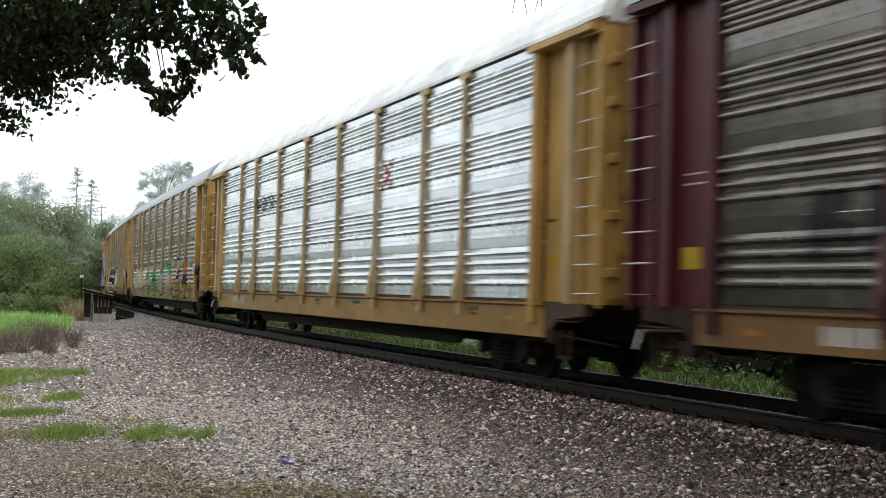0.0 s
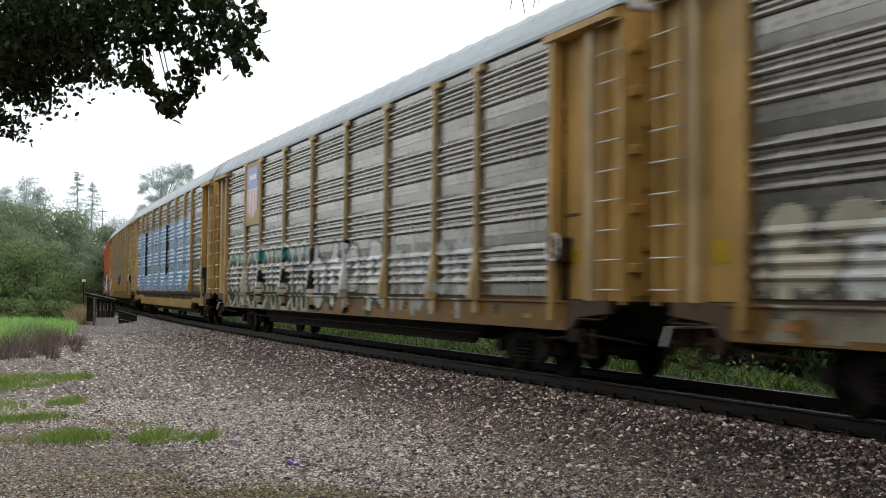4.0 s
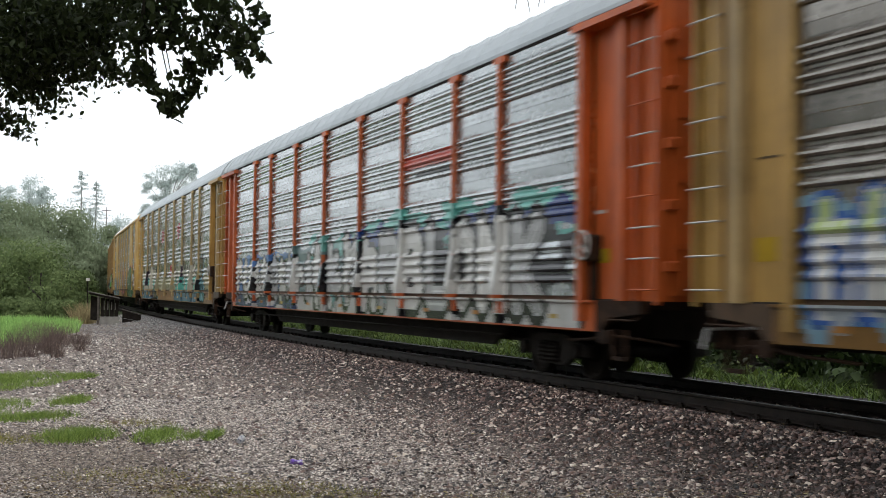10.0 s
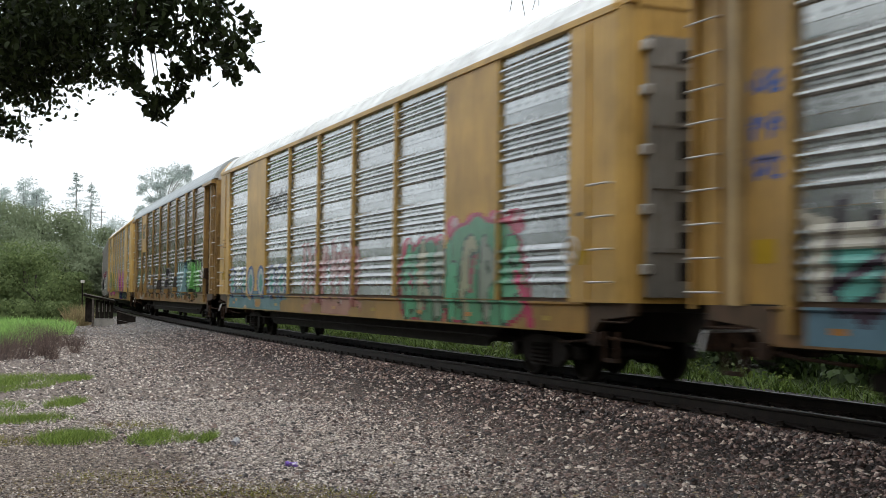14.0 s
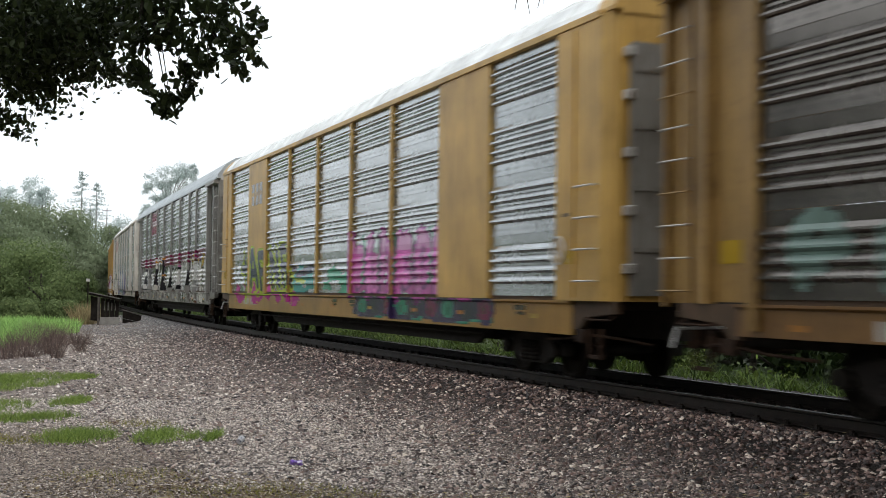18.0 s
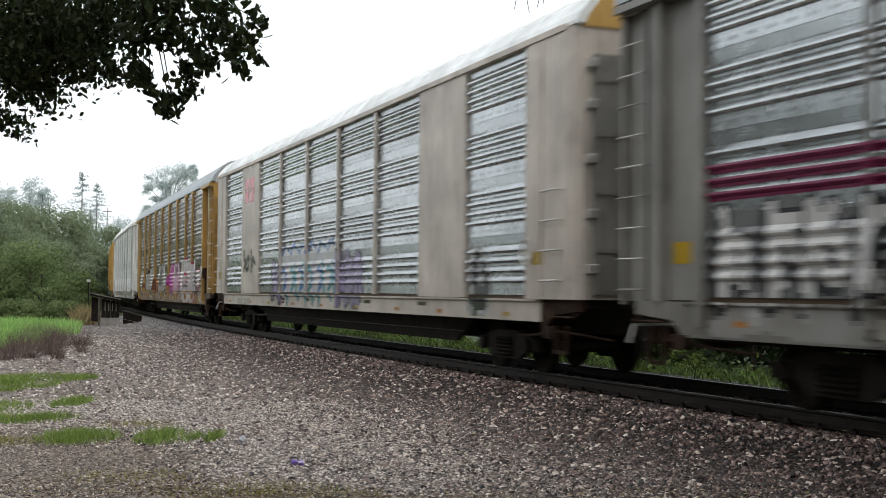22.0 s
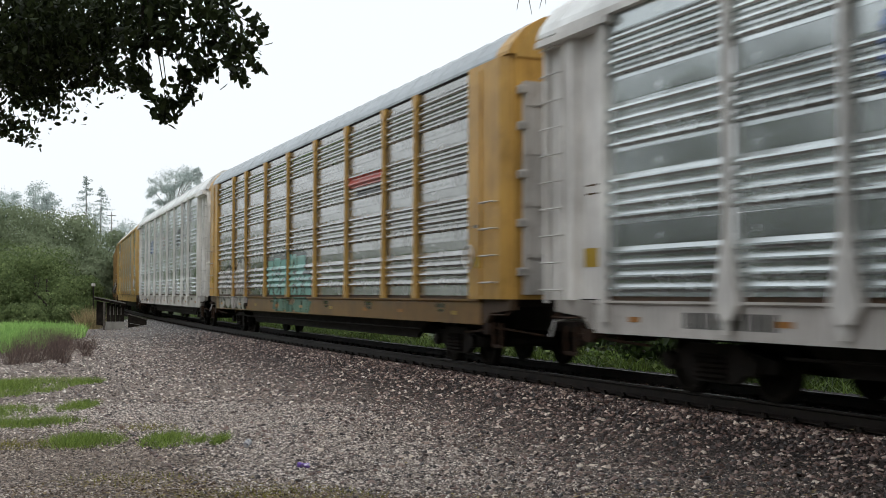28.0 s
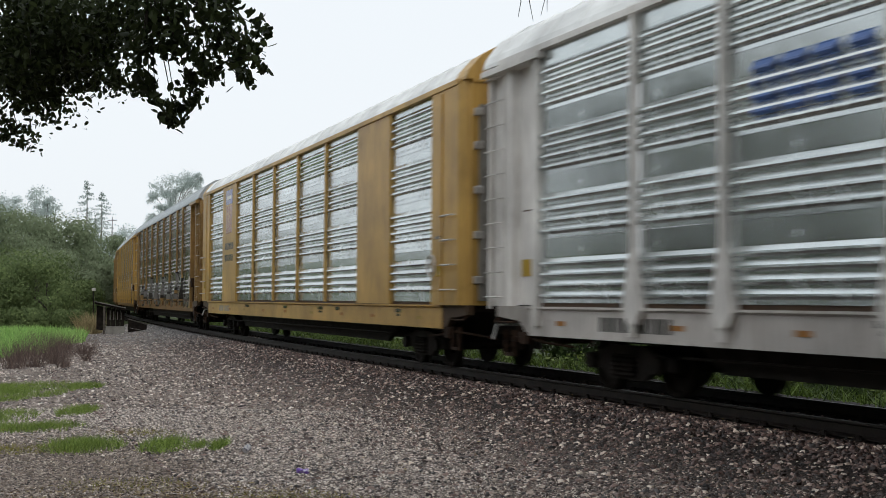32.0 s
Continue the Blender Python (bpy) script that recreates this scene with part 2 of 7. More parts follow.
LP = np.array([LINE[i][:2] for i in range(-100, 300)])
LH = np.array([LINE[i][2] for i in range(-100, 300)])


def off_track(x, y):
    """Signed distance from the track, positive on the camera's side, and the place along it."""
    d = (LP[:, 0] - x) ** 2 + (LP[:, 1] - y) ** 2
    i = int(np.argmin(d))
    h = LH[i]
    return -(x - LP[i, 0]) * math.sin(h) + (y - LP[i, 1]) * math.cos(h), i - 100


def smooth(a, b, v):
    t = min(1.0, max(0.0, (v - a) / (b - a)))
    return t * t * (3 - 2 * t)


def hill(x, y):
    """Wooded slope rising beyond the bridge."""
    if y < 84 or x > -20:
        return 0.0
    side = smooth(-0.275, -0.37, x / y)
    return 9.2 * smooth(92, 145, y) * side * (1 - 0.9 * smooth(230, 420, math.hypot(x, y)))


def ground_z(x, y):
    o, s = off_track(x, y)
    a = abs(o)
    if a > 60 or s >= 298 or s <= -99:
        far = math.hypot(x, y)
        return -0.4 - 0.02 * min(far, 400) * 0.1 + hill(x, y)
    z = 0.02 + 0.22 * (1 - smooth(1.6, 4.4, a))
    if o > 0:
        z += 0.06 * smooth(1.1, 1.45, o) * (1 - smooth(1.7, 3.2, o))
    if o < 0:
        z += 0.09 * smooth(1.2, 1.7, a) * (1 - smooth(2.3, 3.2, a)) - 0.7 * smooth(2.8, 7, a)
    if o > 0:
        z -= 0.3 * smooth(5, 12, a) * smooth(22, 34, s)
    if s > 34:
        z -= 1.6 * smooth(46, 50, s) * (1 - smooth(62, 68, s)) + (0.55 * smooth(2.0, 4.2, a) if o > 0 else 0) * smooth(36, 44, s)
    z += 0.05 * noise.noise((x * 0.35, y * 0.35, 0)) * smooth(1.5, 3, a)
    return z + hill(x, y)
# ---- ground, ballast, rails ----
def spread(lo, hi, fine, far, grow=1.18):
    v, step = [lo, hi], fine
    inner = list(np.arange(lo, hi, fine))
    a, st = lo, fine
    out = []
    while a > -far:
        st *= grow
        a -= st
        out.append(a)
    b, st, out2 = hi, fine, []
    while b < far:
        st *= grow
        b += st
        out2.append(b)
    return sorted(out) + inner + [hi] + out2


def make_ground():
    xs, ys = spread(-26, 12, 0.4, 2600), spread(2, 60, 0.5, 2600)
    verts, mask = [], []
    for y in ys:
        for x in xs:
            verts.append((x, y, ground_z(x, y)))
    w = len(xs)
    faces = [(j * w + i, j * w + i + 1, (j + 1) * w + i + 1, (j + 1) * w + i) for j in range(len(ys) - 1) for i in range(w - 1)]
    me = bpy.data.meshes.new("ground")
    me.from_pydata(verts, [], faces)
    at = me.attributes.new("cover", "FLOAT", "POINT")
    green = []
    for x, y, z in verts:
        o, s = off_track(x, y)
        g = 0.0
        if o < -4.5 or o > 14 + 0.02 * y or y > 70 or y < -20:
            g = 1.0
        green.append(g)
    at.data.foreach_set("value", green)
    # mask of dark ballast fines, with the train's shade painted in as near-black
    at = me.attributes.new("fines_and_shade", "FLOAT", "POINT")
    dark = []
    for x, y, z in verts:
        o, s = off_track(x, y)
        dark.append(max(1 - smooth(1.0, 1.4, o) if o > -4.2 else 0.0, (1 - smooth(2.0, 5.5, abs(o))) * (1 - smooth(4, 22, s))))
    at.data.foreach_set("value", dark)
    m, n, l, b = shader("gravelly_ground", 0.7)
    b.inputs["Specular IOR Level"].default_value = 0.15
    vo = n.new("ShaderNodeTexVoronoi")
    vo.inputs["Scale"].default_value = 42
    tc = n.new("ShaderNodeTexCoord")
    l.new(tc.outputs["Object"], vo.inputs["Vector"])
    stone = ramp(n, l, vo.outputs["Color"], [(0.12, (0.025, 0.019, 0.017)), (0.4, (0.17, 0.14, 0.125)), (0.7, (0.4, 0.335, 0.295)), (0.95, (0.72, 0.64, 0.56))])
    patch = ramp(n, l, grain(n, l, 0.5, 5), [(0.35, (0.72, 0.68, 0.64)), (0.65, (1.0, 0.98, 0.96))])
    gravel = blend(n, l, 1.0, stone, patch, "MULTIPLY")
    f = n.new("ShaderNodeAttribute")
    f.attribute_name = "fines_and_shade"
    fines_and_shade = ramp(n, l, vo.outputs["Color"], [(0.15, (0.004, 0.003, 0.003)), (0.6, (0.018, 0.012, 0.011)), (0.95, (0.06, 0.043, 0.038))])
    gravel = blend(n, l, f.outputs["Fac"], gravel, fines_and_shade)
    grass = ramp(n, l, grain(n, l, 5, 6), [(0.3, (0.02, 0.03, 0.01)), (0.7, (0.06, 0.085, 0.022))])
    a = n.new("ShaderNodeAttribute")
    a.attribute_name = "cover"
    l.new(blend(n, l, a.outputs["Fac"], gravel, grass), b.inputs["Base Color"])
    relief(n, l, b, vo.outputs["Distance"], 0.8, 0.03)
    me.materials.append(m)
    for p in me.polygons:
        p.use_smooth = True
    ob = new("ground", me)
    return tagged(ob, "grey wet gravel ground with grass beyond the railway", "ground", kind="structure")


make_ground()


def make_rails():
    prof = [(-0.075, -0.18), (0.075, -0.18), (0.075, -0.165), (0.012, -0.14), (0.012, -0.045), (0.037, -0.03), (0.037, -0.004), (-0.037, -0.004), (-0.037, -0.03), (-0.012, -0.045), (-0.012, -0.14), (-0.075, -0.165)]
    for side in (1, -1):
        rail = new("rail")
        tagged(rail, "rusty brown steel rail spiked to dark timber ties", "rail", "rails of the track", "structure")
        verts, faces, tv, tf = [], [], [], []
        stops = list(range(-90, 160, 2))
        for k, s in enumerate(stops):
            for u, w in prof:
                verts.append(beside(s, side * 0.755 + u, RAIL + w))
            for u, w in ((0.036, -0.006), (0.032, 0.0), (-0.032, 0.0), (-0.036, -0.006)):
                tv.append(beside(s, side * 0.755 + u, RAIL + w))
        q = len(prof)
        for k in range(len(stops) - 1):
            for i in range(q):
                j = (i + 1) % q
                faces.append((k * q + i, k * q + j, (k + 1) * q + j, (k + 1) * q + i))
            for i in range(3):
                tf.append((k * 4 + i, k * 4 + i + 1, (k + 1) * 4 + i + 1, (k + 1) * 4 + i))
        for nm, v, f, mt in (("rail_body", verts, faces, M_RAIL), ("running_surface", tv, tf, M_RAILTOP)):
            me = bpy.data.meshes.new(nm)
            me.from_pydata(v, [], f)
            hang(nm, me, mt, rail)


make_rails()


def make_ties():
    bm = box(bmesh.new(), -0.115, 0.115, -1.3, 1.3, -0.18, 0.0, 0.012)
    me = bpy.data.meshes.new("tie")
    bm.to_mesh(me)
    bm.free()
    bm = box(bmesh.new(), -0.09, 0.09, -0.19, 0.19, 0.0, 0.018, 0.004)
    for u in (-0.05, 0.05):
        box(bm, u - 0.012, u + 0.012, 0.085, 0.12, 0.018, 0.05)
        box(bm, u - 0.012, u + 0.012, -0.12, -0.085, 0.018, 0.05)
    for v in (0.08, -0.12):
        box(bm, -0.03, 0.03, v, v + 0.04, 0.018, 0.07)
    plate = bpy.data.meshes.new("tie_plate")
    bm.to_mesh(plate)
    bm.free()
    s = -34.0
    while s < 80:
        x, y, h = on_track(s)
        t = hang("tie", me, M_TIE, None, "", pose(x, y, RAIL - 0.2 + random.uniform(-0.008, 0.004), 0, 0, math.degrees(h) + random.uniform(-0.8, 0.8)))
        tagged(t, "dark creosoted timber railway tie set in ballast", "railway tie", "ties of the track")
        if s < 45:
            for side in (1, -1):
                hang("tie_plate", plate, M_RAIL, t, "", pose(0, side * 0.755, 0.001))
        s += 0.55


make_ties()


# ---- the train ----
PITCH, HALF = 28.445, 11.85          # coupled length of a car; half of its ribbed side
SILL0, SILL1, FOOT, EAVE, CROWN = 0.78, 1.22, 1.28, 5.25, 6.16
SIDE, TIP, TIP_FLUSH = 1.52, 13.9, 13.5
SHEET = (EAVE - FOOT) / 4


def ribs_from(first):
    """Outline of a sheet: lips bowed out at the seams, four ribs between them."""
    line = [(0.0, 0.0055), (min(0.15, first - 0.005), 0.0005)]
    for k in range(4):
        z = first + 0.165 * k
        line += [(z, 0.0), (z + 0.016, 0.032), (z + 0.04, 0.05), (z + 0.068, 0.046), (z + 0.13, 0.0)]
    return line + [(line[-1][0] + 0.02, 0.001), (SHEET - 0.006, 0.003)]


RIBS, RIBS_LOW = ribs_from(0.19), ribs_from(0.055)
SHEETS, MESHES = {}, {}


def sheet_mesh(length, line=RIBS):
    key = (round(length, 3), line is RIBS)
    if key not in SHEETS:
        v = [(x, d, z) for x in (0, length) for z, d in line]
        k = len(line)
        b = len(v)
        for x in (0, length):
            v += [(x, -0.03, 0.0), (x, -0.03, line[-1][0])]
        f = [(i, i + 1, k + i + 1, k + i) for i in range(k - 1)]
        f += [(b, 0, k, b + 2), (k - 1, b + 1, b + 3, 2 * k - 1), (b + 1, b, b + 2, b + 3)]
        f += [tuple([b] + [b + 1] + list(range(k - 1, -1, -1))), tuple([b + 3, b + 2] + list(range(k, 2 * k)))]
        me = bpy.data.meshes.new("panel")
        me.from_pydata(v, [], f)
        SHEETS[key] = me
    return SHEETS[key]


def shared(key, make):
    if key not in MESHES:
        bm = make(bmesh.new())
        me = bpy.data.meshes.new(key.split(":")[0])
        bm.to_mesh(me)
        bm.free()
        MESHES[key] = me
    return MESHES[key]


WEDGE = 0.72                         # height of the tapered foot of a post


def post_plain(bm):
    h = EAVE - FOOT
    prism(bm, [(-0.038, -0.02), (-0.085, -0.06), (-0.085, -0.3), (0.085, -0.3), (0.085, -0.06), (0.038, -0.02), (0.038, h - 0.14), (0.19, h - 0.12), (0.19, h - 0.02), (-0.19, h - 0.02), (-0.19, h - 0.12), (-0.038, h - 0.14)], "y", 0.0, 0.075)
    return prism(bm, [(0.0, WEDGE), (0.07, WEDGE), (0.17, 0.12), (0.17, -0.06), (0.0, -0.12)], "x", -0.085, 0.085)


def post_short(bm):
    h = EAVE - FOOT
    prism(bm, [(-0.038, 0.01), (-0.085, 0.0), (-0.085, -0.03), (0.085, -0.03), (0.085, 0.0), (0.038, 0.01), (0.038, h - 0.14), (0.19, h - 0.12), (0.19, h - 0.02), (-0.19, h - 0.02), (-0.19, h - 0.12), (-0.038, h - 0.14)], "y", 0.0, 0.075)
    return prism(bm, [(0.0, WEDGE), (0.07, WEDGE), (0.17, 0.12), (0.17, -0.02), (0.0, -0.03)], "x", -0.085, 0.085)


def post_tan(bm):
    h = EAVE - FOOT
    prism(bm, [(-0.05, 0.62), (-0.13, 0.0), (-0.13, -0.06), (0.13, -0.06), (0.13, 0.0), (0.05, 0.62), (0.05, h - 0.3), (0.13, h - 0.14), (0.13, h - 0.02), (-0.13, h - 0.02), (-0.13, h - 0.14), (-0.05, h - 0.3)], "y", 0.0, 0.075)
    return bm


def post_slim(bm):
    return box(bm, -0.055, 0.055, 0.0, 0.065, -0.02, EAVE - FOOT)


def post_flared(bm):
    h = EAVE - FOOT
    prism(bm, [(-0.036, h + 0.06), (0.036, h + 0.06), (0.042, 0.75), (0.21, 0.0), (0.23, -0.1), (0.1, -0.28), (-0.1, -0.28), (-0.23, -0.1), (-0.21, 0.0), (-0.042, 0.75)], "y", 0.0, 0.1)
    return bm


def sill_bracket(bm):
    prism(bm, [(-0.12, 0.0), (0.12, 0.0), (0.05, -0.26), (-0.05, -0.26)], "y", 0.0, 0.07)
    return bm


def stiles_mesh(bm):
    prism(bm, [(-0.3, 0.0), (-0.24, 0.0), (-0.24, 4.05), (0.24, 4.05), (0.24, 0.0), (0.3, 0.0), (0.3, 4.12), (-0.3, 4.12)], "y", 0.0, 0.06)
    return bm


def rung_mesh(bm):
    for a, b in (((-0.28, 0.0, 0), (-0.28, 0.09, 0)), ((-0.28, 0.09, 0), (0.28, 0.09, 0)), ((0.28, 0.09, 0), (0.28, 0.0, 0))):
        rod(bm, a, b, 0.013, 5)
    return bm


ROOF_HALF = [(SIDE + 0.02, EAVE + 0.0), (SIDE + 0.02, EAVE + 0.06), (SIDE - 0.04, EAVE + 0.2), (SIDE - 0.27, EAVE + 0.5), (SIDE - 0.62, EAVE + 0.74), (0.0, CROWN)]
ROOF_LINE = ROOF_HALF + [(-y, z) for y, z in ROOF_HALF[-2::-1]]


def roof_mesh(bm, tip):
    """Roof with a rounded eave and standing seams across it."""
    xs = []
    x = -tip + 0.5
    while x < tip - 0.6:
        xs += [(x, 0.0), (x + 0.06, 0.0), (x + 0.075, 0.02), (x + 0.12, 0.02), (x + 0.135, 0.0)]
        x += 0.89
    xs.append((tip - 0.5, 0.0))
    rows = []
    for x, up in xs:
        rows.append([bm.verts.new((x, y * (1 + up * 0.3), z + (up if 1 < i < len(ROOF_LINE) - 2 else 0))) for i, (y, z) in enumerate(ROOF_LINE)])
    for a, b in zip(rows, rows[1:]):
        for i in range(len(ROOF_LINE) - 1):
            bm.faces.new((a[i], b[i], b[i + 1], a[i + 1]))
    bm.faces.new(rows[0])
    bm.faces.new(rows[-1][::-1])
    return bm


def roof_cap_mesh(bm):
    prism(bm, [(y * 1.006, z + 0.008) for y, z in ROOF_LINE], "x", TIP - 0.5, TIP + 0.02)
    return bm


def sill_mesh(bm, low):
    prism(bm, [(SIDE - 0.1, low), (SIDE - 0.01, low), (SIDE - 0.01, SILL1 - 0.06), (SIDE + 0.04, SILL1 - 0.03), (SIDE + 0.04, SILL1), (SIDE - 0.1, SILL1)], "x", -12.25, 12.25)
    return bm


def low_sill_mesh(bm):
    """Deep sill of the lower car: stepped up over the trucks."""
    return prism(bm, [(-12.25, 0.74), (-11.3, 0.74), (-11.1, 0.84), (-9.4, 0.84), (-9.1, 0.6), (9.1, 0.6), (9.4, 0.84), (11.1, 0.84), (11.3, 0.74), (12.25, 0.74), (12.25, 1.02), (9.6, 1.02), (9.3, 0.95), (-9.3, 0.95), (-9.6, 1.02), (-12.25, 1.02)], "y", SIDE - 0.1, SIDE + 0.03)


def channel_mesh(bm):
    return prism(bm, [(SIDE - 0.1, 0.96), (SIDE - 0.03, 0.96), (SIDE - 0.03, 1.1), (SIDE + 0.03, 1.14), (SIDE + 0.03, SILL1), (SIDE - 0.1, SILL1)], "x", -12.25, 12.25)


def end_sill_mesh(bm):
    prism(bm, [(12.25, SILL0 + 0.02), (12.42, SILL0 + 0.02), (12.62, SILL1 - 0.24), (13.46, SILL1 - 0.17), (13.46, SILL1), (12.25, SILL1)], "y", SIDE - 0.16, SIDE - 0.03)
    return bm


def hand_bar_mesh(bm):
    """Bent grab bar under the corner of the car."""
    pts = [(12.75, SIDE - 0.08, SILL1 - 0.2), (12.75, SIDE + 0.03, SILL1 - 0.26), (13.4, SIDE + 0.03, SILL1 - 0.26), (13.4, SIDE - 0.08, SILL1 - 0.18)]
    for a, b in zip(pts, pts[1:]):
        rod(bm, a, b, 0.016, 5)
    return bm


def brake_pipe_mesh(bm):
    """Air pipe sagging under the end towards the truck."""
    pts = [(11.1, SIDE - 0.2, 0.62), (11.9, SIDE - 0.12, 0.66), (12.6, SIDE - 0.1, 0.74), (13.2, SIDE - 0.25, 0.7), (13.5, SIDE - 0.6, 0.62)]
    for a, b in zip(pts, pts[1:]):
        rod(bm, a, b, 0.022, 6)
    return bm


def jack_pad_mesh(bm):
    prism(bm, [(12.3, SILL0 + 0.03), (12.62, SILL0 + 0.03), (12.56, SILL0 - 0.16), (12.36, SILL0 - 0.16)], "y", SIDE - 0.14, SIDE - 0.02)
    return bm


# flat black patch in place of a recess's shade; the door stays uncut
def recess_shade_mesh(bm):
    return box(bm, TIP + 0.05, TIP + 0.054, 0.62, 0.84, 2.35, 3.35)


def lever_mesh(bm):
    """Bent uncoupling lever across the end."""
    pts = [(13.6, 1.5, 0.66), (13.6, 1.42, 0.9), (13.9, 0.46, 0.9), (14.0, 0.22, 0.94)]
    for a, b in zip(pts, pts[1:]):
        rod(bm, a, b, 0.02, 5)
    return bm


def platform_mesh(bm):
    for y in (0.45, 0.62, 0.79, 0.96, 1.13):
        box(bm, 13.6, 13.88, y, y + 0.1, 1.08, 1.12)
    box(bm, 13.59, 13.63, 0.4, 1.28, 0.98, 1.08)
    return bm


def draft_mesh(bm):
    box(bm, 13.4, 13.66, -0.34, 0.34, 0.58, 1.02, 0.03)
    return bm


def valve_mesh(bm):
    """Angle cock and its bracket under the corner."""
    box(bm, 13.0, 13.2, 1.1, 1.26, 0.62, 0.9, 0.02)
    rod(bm, (13.1, 1.18, 0.62), (13.42, 1.05, 0.5), 0.03, 6)
    return bm


def slot_mesh(bm):
    return box(bm, TIP + 0.05, TIP + 0.056, 0.5, 0.86, 0.0, 0.25)


def deck_mesh(bm):
    return box(bm, -13.3, 13.3, -1.41, 1.41, SILL1 - 0.12, SILL1 + 0.02)


def centre_sill_mesh(bm):
    return prism(bm, [(-13.6, SILL1 - 0.13), (-13.6, 0.68), (-8.9, 0.66), (-8.2, 0.45), (8.2, 0.45), (8.9, 0.66), (13.6, 0.68), (13.6, SILL1 - 0.13)], "y", -0.4, 0.4)


def cross_bearer_mesh(bm):
    return prism(bm, [(-1.4, 0.93), (-1.4, SILL1 - 0.124), (1.4, SILL1 - 0.124), (1.4, 0.93), (0.42, 0.56), (-0.42, 0.56)], "x", -0.07, 0.07)


def skirt_mesh(bm):
    return prism(bm, [(-8.6, 0.85), (-7.7, 0.4), (7.7, 0.4), (8.6, 0.85)], "y", 0.95, 1.05)


def brake_rod_mesh(bm):
    return rod(bm, (-8.6, 1.25, 0.6), (8.4, 1.25, 0.58), 0.022, 6)


def wall_mesh(bm):
    """The side away from the camera: ribbed sheets in one."""
    v = [[bm.verts.new((x, -SIDE + 0.03 - d, FOOT + k * SHEET + z)) for k in range(4) for z, d in RIBS] for x in (HALF, -HALF)]
    for i in range(len(v[0]) - 1):
        bm.faces.new((v[0][i], v[0][i + 1], v[1][i + 1], v[1][i]))
    return bm


def truck_frame(bm):
    prism(bm, [(-1.2, 0.52), (-1.2, 0.36), (-0.75, 0.36), (-0.45, 0.2), (0.45, 0.2), (0.75, 0.36), (1.2, 0.36), (1.2, 0.52), (0.75, 0.6), (0.45, 0.68), (-0.45, 0.68), (-0.75, 0.6)], "y", 0.93, 1.07)
    return bm


def spring_mesh(bm):
    rings = []
    for i in range(11):
        r = 0.088 if i % 2 else 0.06
        rings.append([bm.verts.new((r * math.cos(a * 1.0472), r * math.sin(a * 1.0472), i * 0.032)) for a in range(6)])
    for p, q in zip(rings, rings[1:]):
        for i in range(6):
            bm.faces.new((p[i], p[(i + 1) % 6], q[(i + 1) % 6], q[i]))
    return bm


def axle_cap_mesh(bm):
    return disc(bm, (0, 0), 0.12, 0.0, 0.1, 12)


def bolster_mesh(bm):
    return box(bm, -0.22, 0.22, -0.95, 0.95, 0.44, 0.66, 0.03)


def wheel_mesh(bm):
    """Two wheels with flange and hub on their axle, turned as one outline."""
    half = [(0.09, 0.0), (0.09, 0.62), (0.16, 0.66), (0.3, 0.7), (0.455, 0.695), (0.455, 0.725), (0.425, 0.735), (0.42, 0.825), (0.37, 0.83), (0.33, 0.77), (0.17, 0.76), (0.15, 0.86), (0.085, 0.87), (0.085, 1.04), (0.0, 1.04)]
    line = [(r, -y) for r, y in half[::-1]] + half
    rings, k = [], 18
    for r, y in line:
        rings.append([bm.verts.new((max(r, 0.002) * math.cos(2 * math.pi * i / k), y, max(r, 0.002) * math.sin(2 * math.pi * i / k))) for i in range(k)])
    for a, b in zip(rings, rings[1:]):
        for i in range(k):
            bm.faces.new((a[i], a[(i + 1) % k], b[(i + 1) % k], b[i]))
    bmesh.ops.recalc_face_normals(bm, faces=bm.faces)
    return bm


def coupler_mesh(bm):
    prism(bm, [(13.5, -0.1), (13.95, -0.1), (14.0, -0.17), (14.25, -0.14), (14.18, -0.02), (14.24, 0.1), (14.05, 0.16), (13.95, 0.1), (13.5, 0.1)], "z", 0.7, 0.94)
    return bm


def hose_mesh(bm):
    pts = [Vector((13.55, 0.4, 0.75)), Vector((13.75, 0.38, 0.55)), Vector((14.0, 0.32, 0.42)), Vector((14.2, 0.28, 0.44))]
    for p, q in zip(pts, pts[1:]):
        rod(bm, p, q, 0.025, 6)
    return bm


def end_wall_mesh(bm):
    """End of the body in a low arch."""
    line = [(y * 0.93, z - 0.04) for y, z in ROOF_LINE]
    line[0], line[-1] = (line[0][0], SILL1), (line[-1][0], SILL1)
    prism(bm, line, "x", TIP - 0.09, TIP)
    return bm


def gable_mesh(bm):
    prism(bm, [(y * 0.925, max(z - 0.045, EAVE - 0.42)) for y, z in ROOF_LINE], "x", TIP + 0.002, TIP + 0.03)
    return bm


def door_mesh(bm):
    return box(bm, TIP + 0.002, TIP + 0.05, 0.015, 1.3, SILL1 + 0.08, EAVE - 0.44)


def door_bar_mesh(bm):
    return box(bm, TIP + 0.05, TIP + 0.075, 0.06, 1.26, 0.0, 0.06)


def hinge_mesh(bm):
    return box(bm, TIP + 0.0, TIP + 0.09, 1.24, 1.4, 0.0, 0.14, 0.015)


def corner_post_mesh(bm):
    return box(bm, HALF, HALF + 0.15, SIDE - 0.1, SIDE + 0.075, SILL1 - 0.3, EAVE - 0.02)


def end_panel_mesh(bm):
    return box(bm, HALF + 0.15, TIP - 0.1, SIDE - 0.24, SIDE - 0.14, SILL1, EAVE)


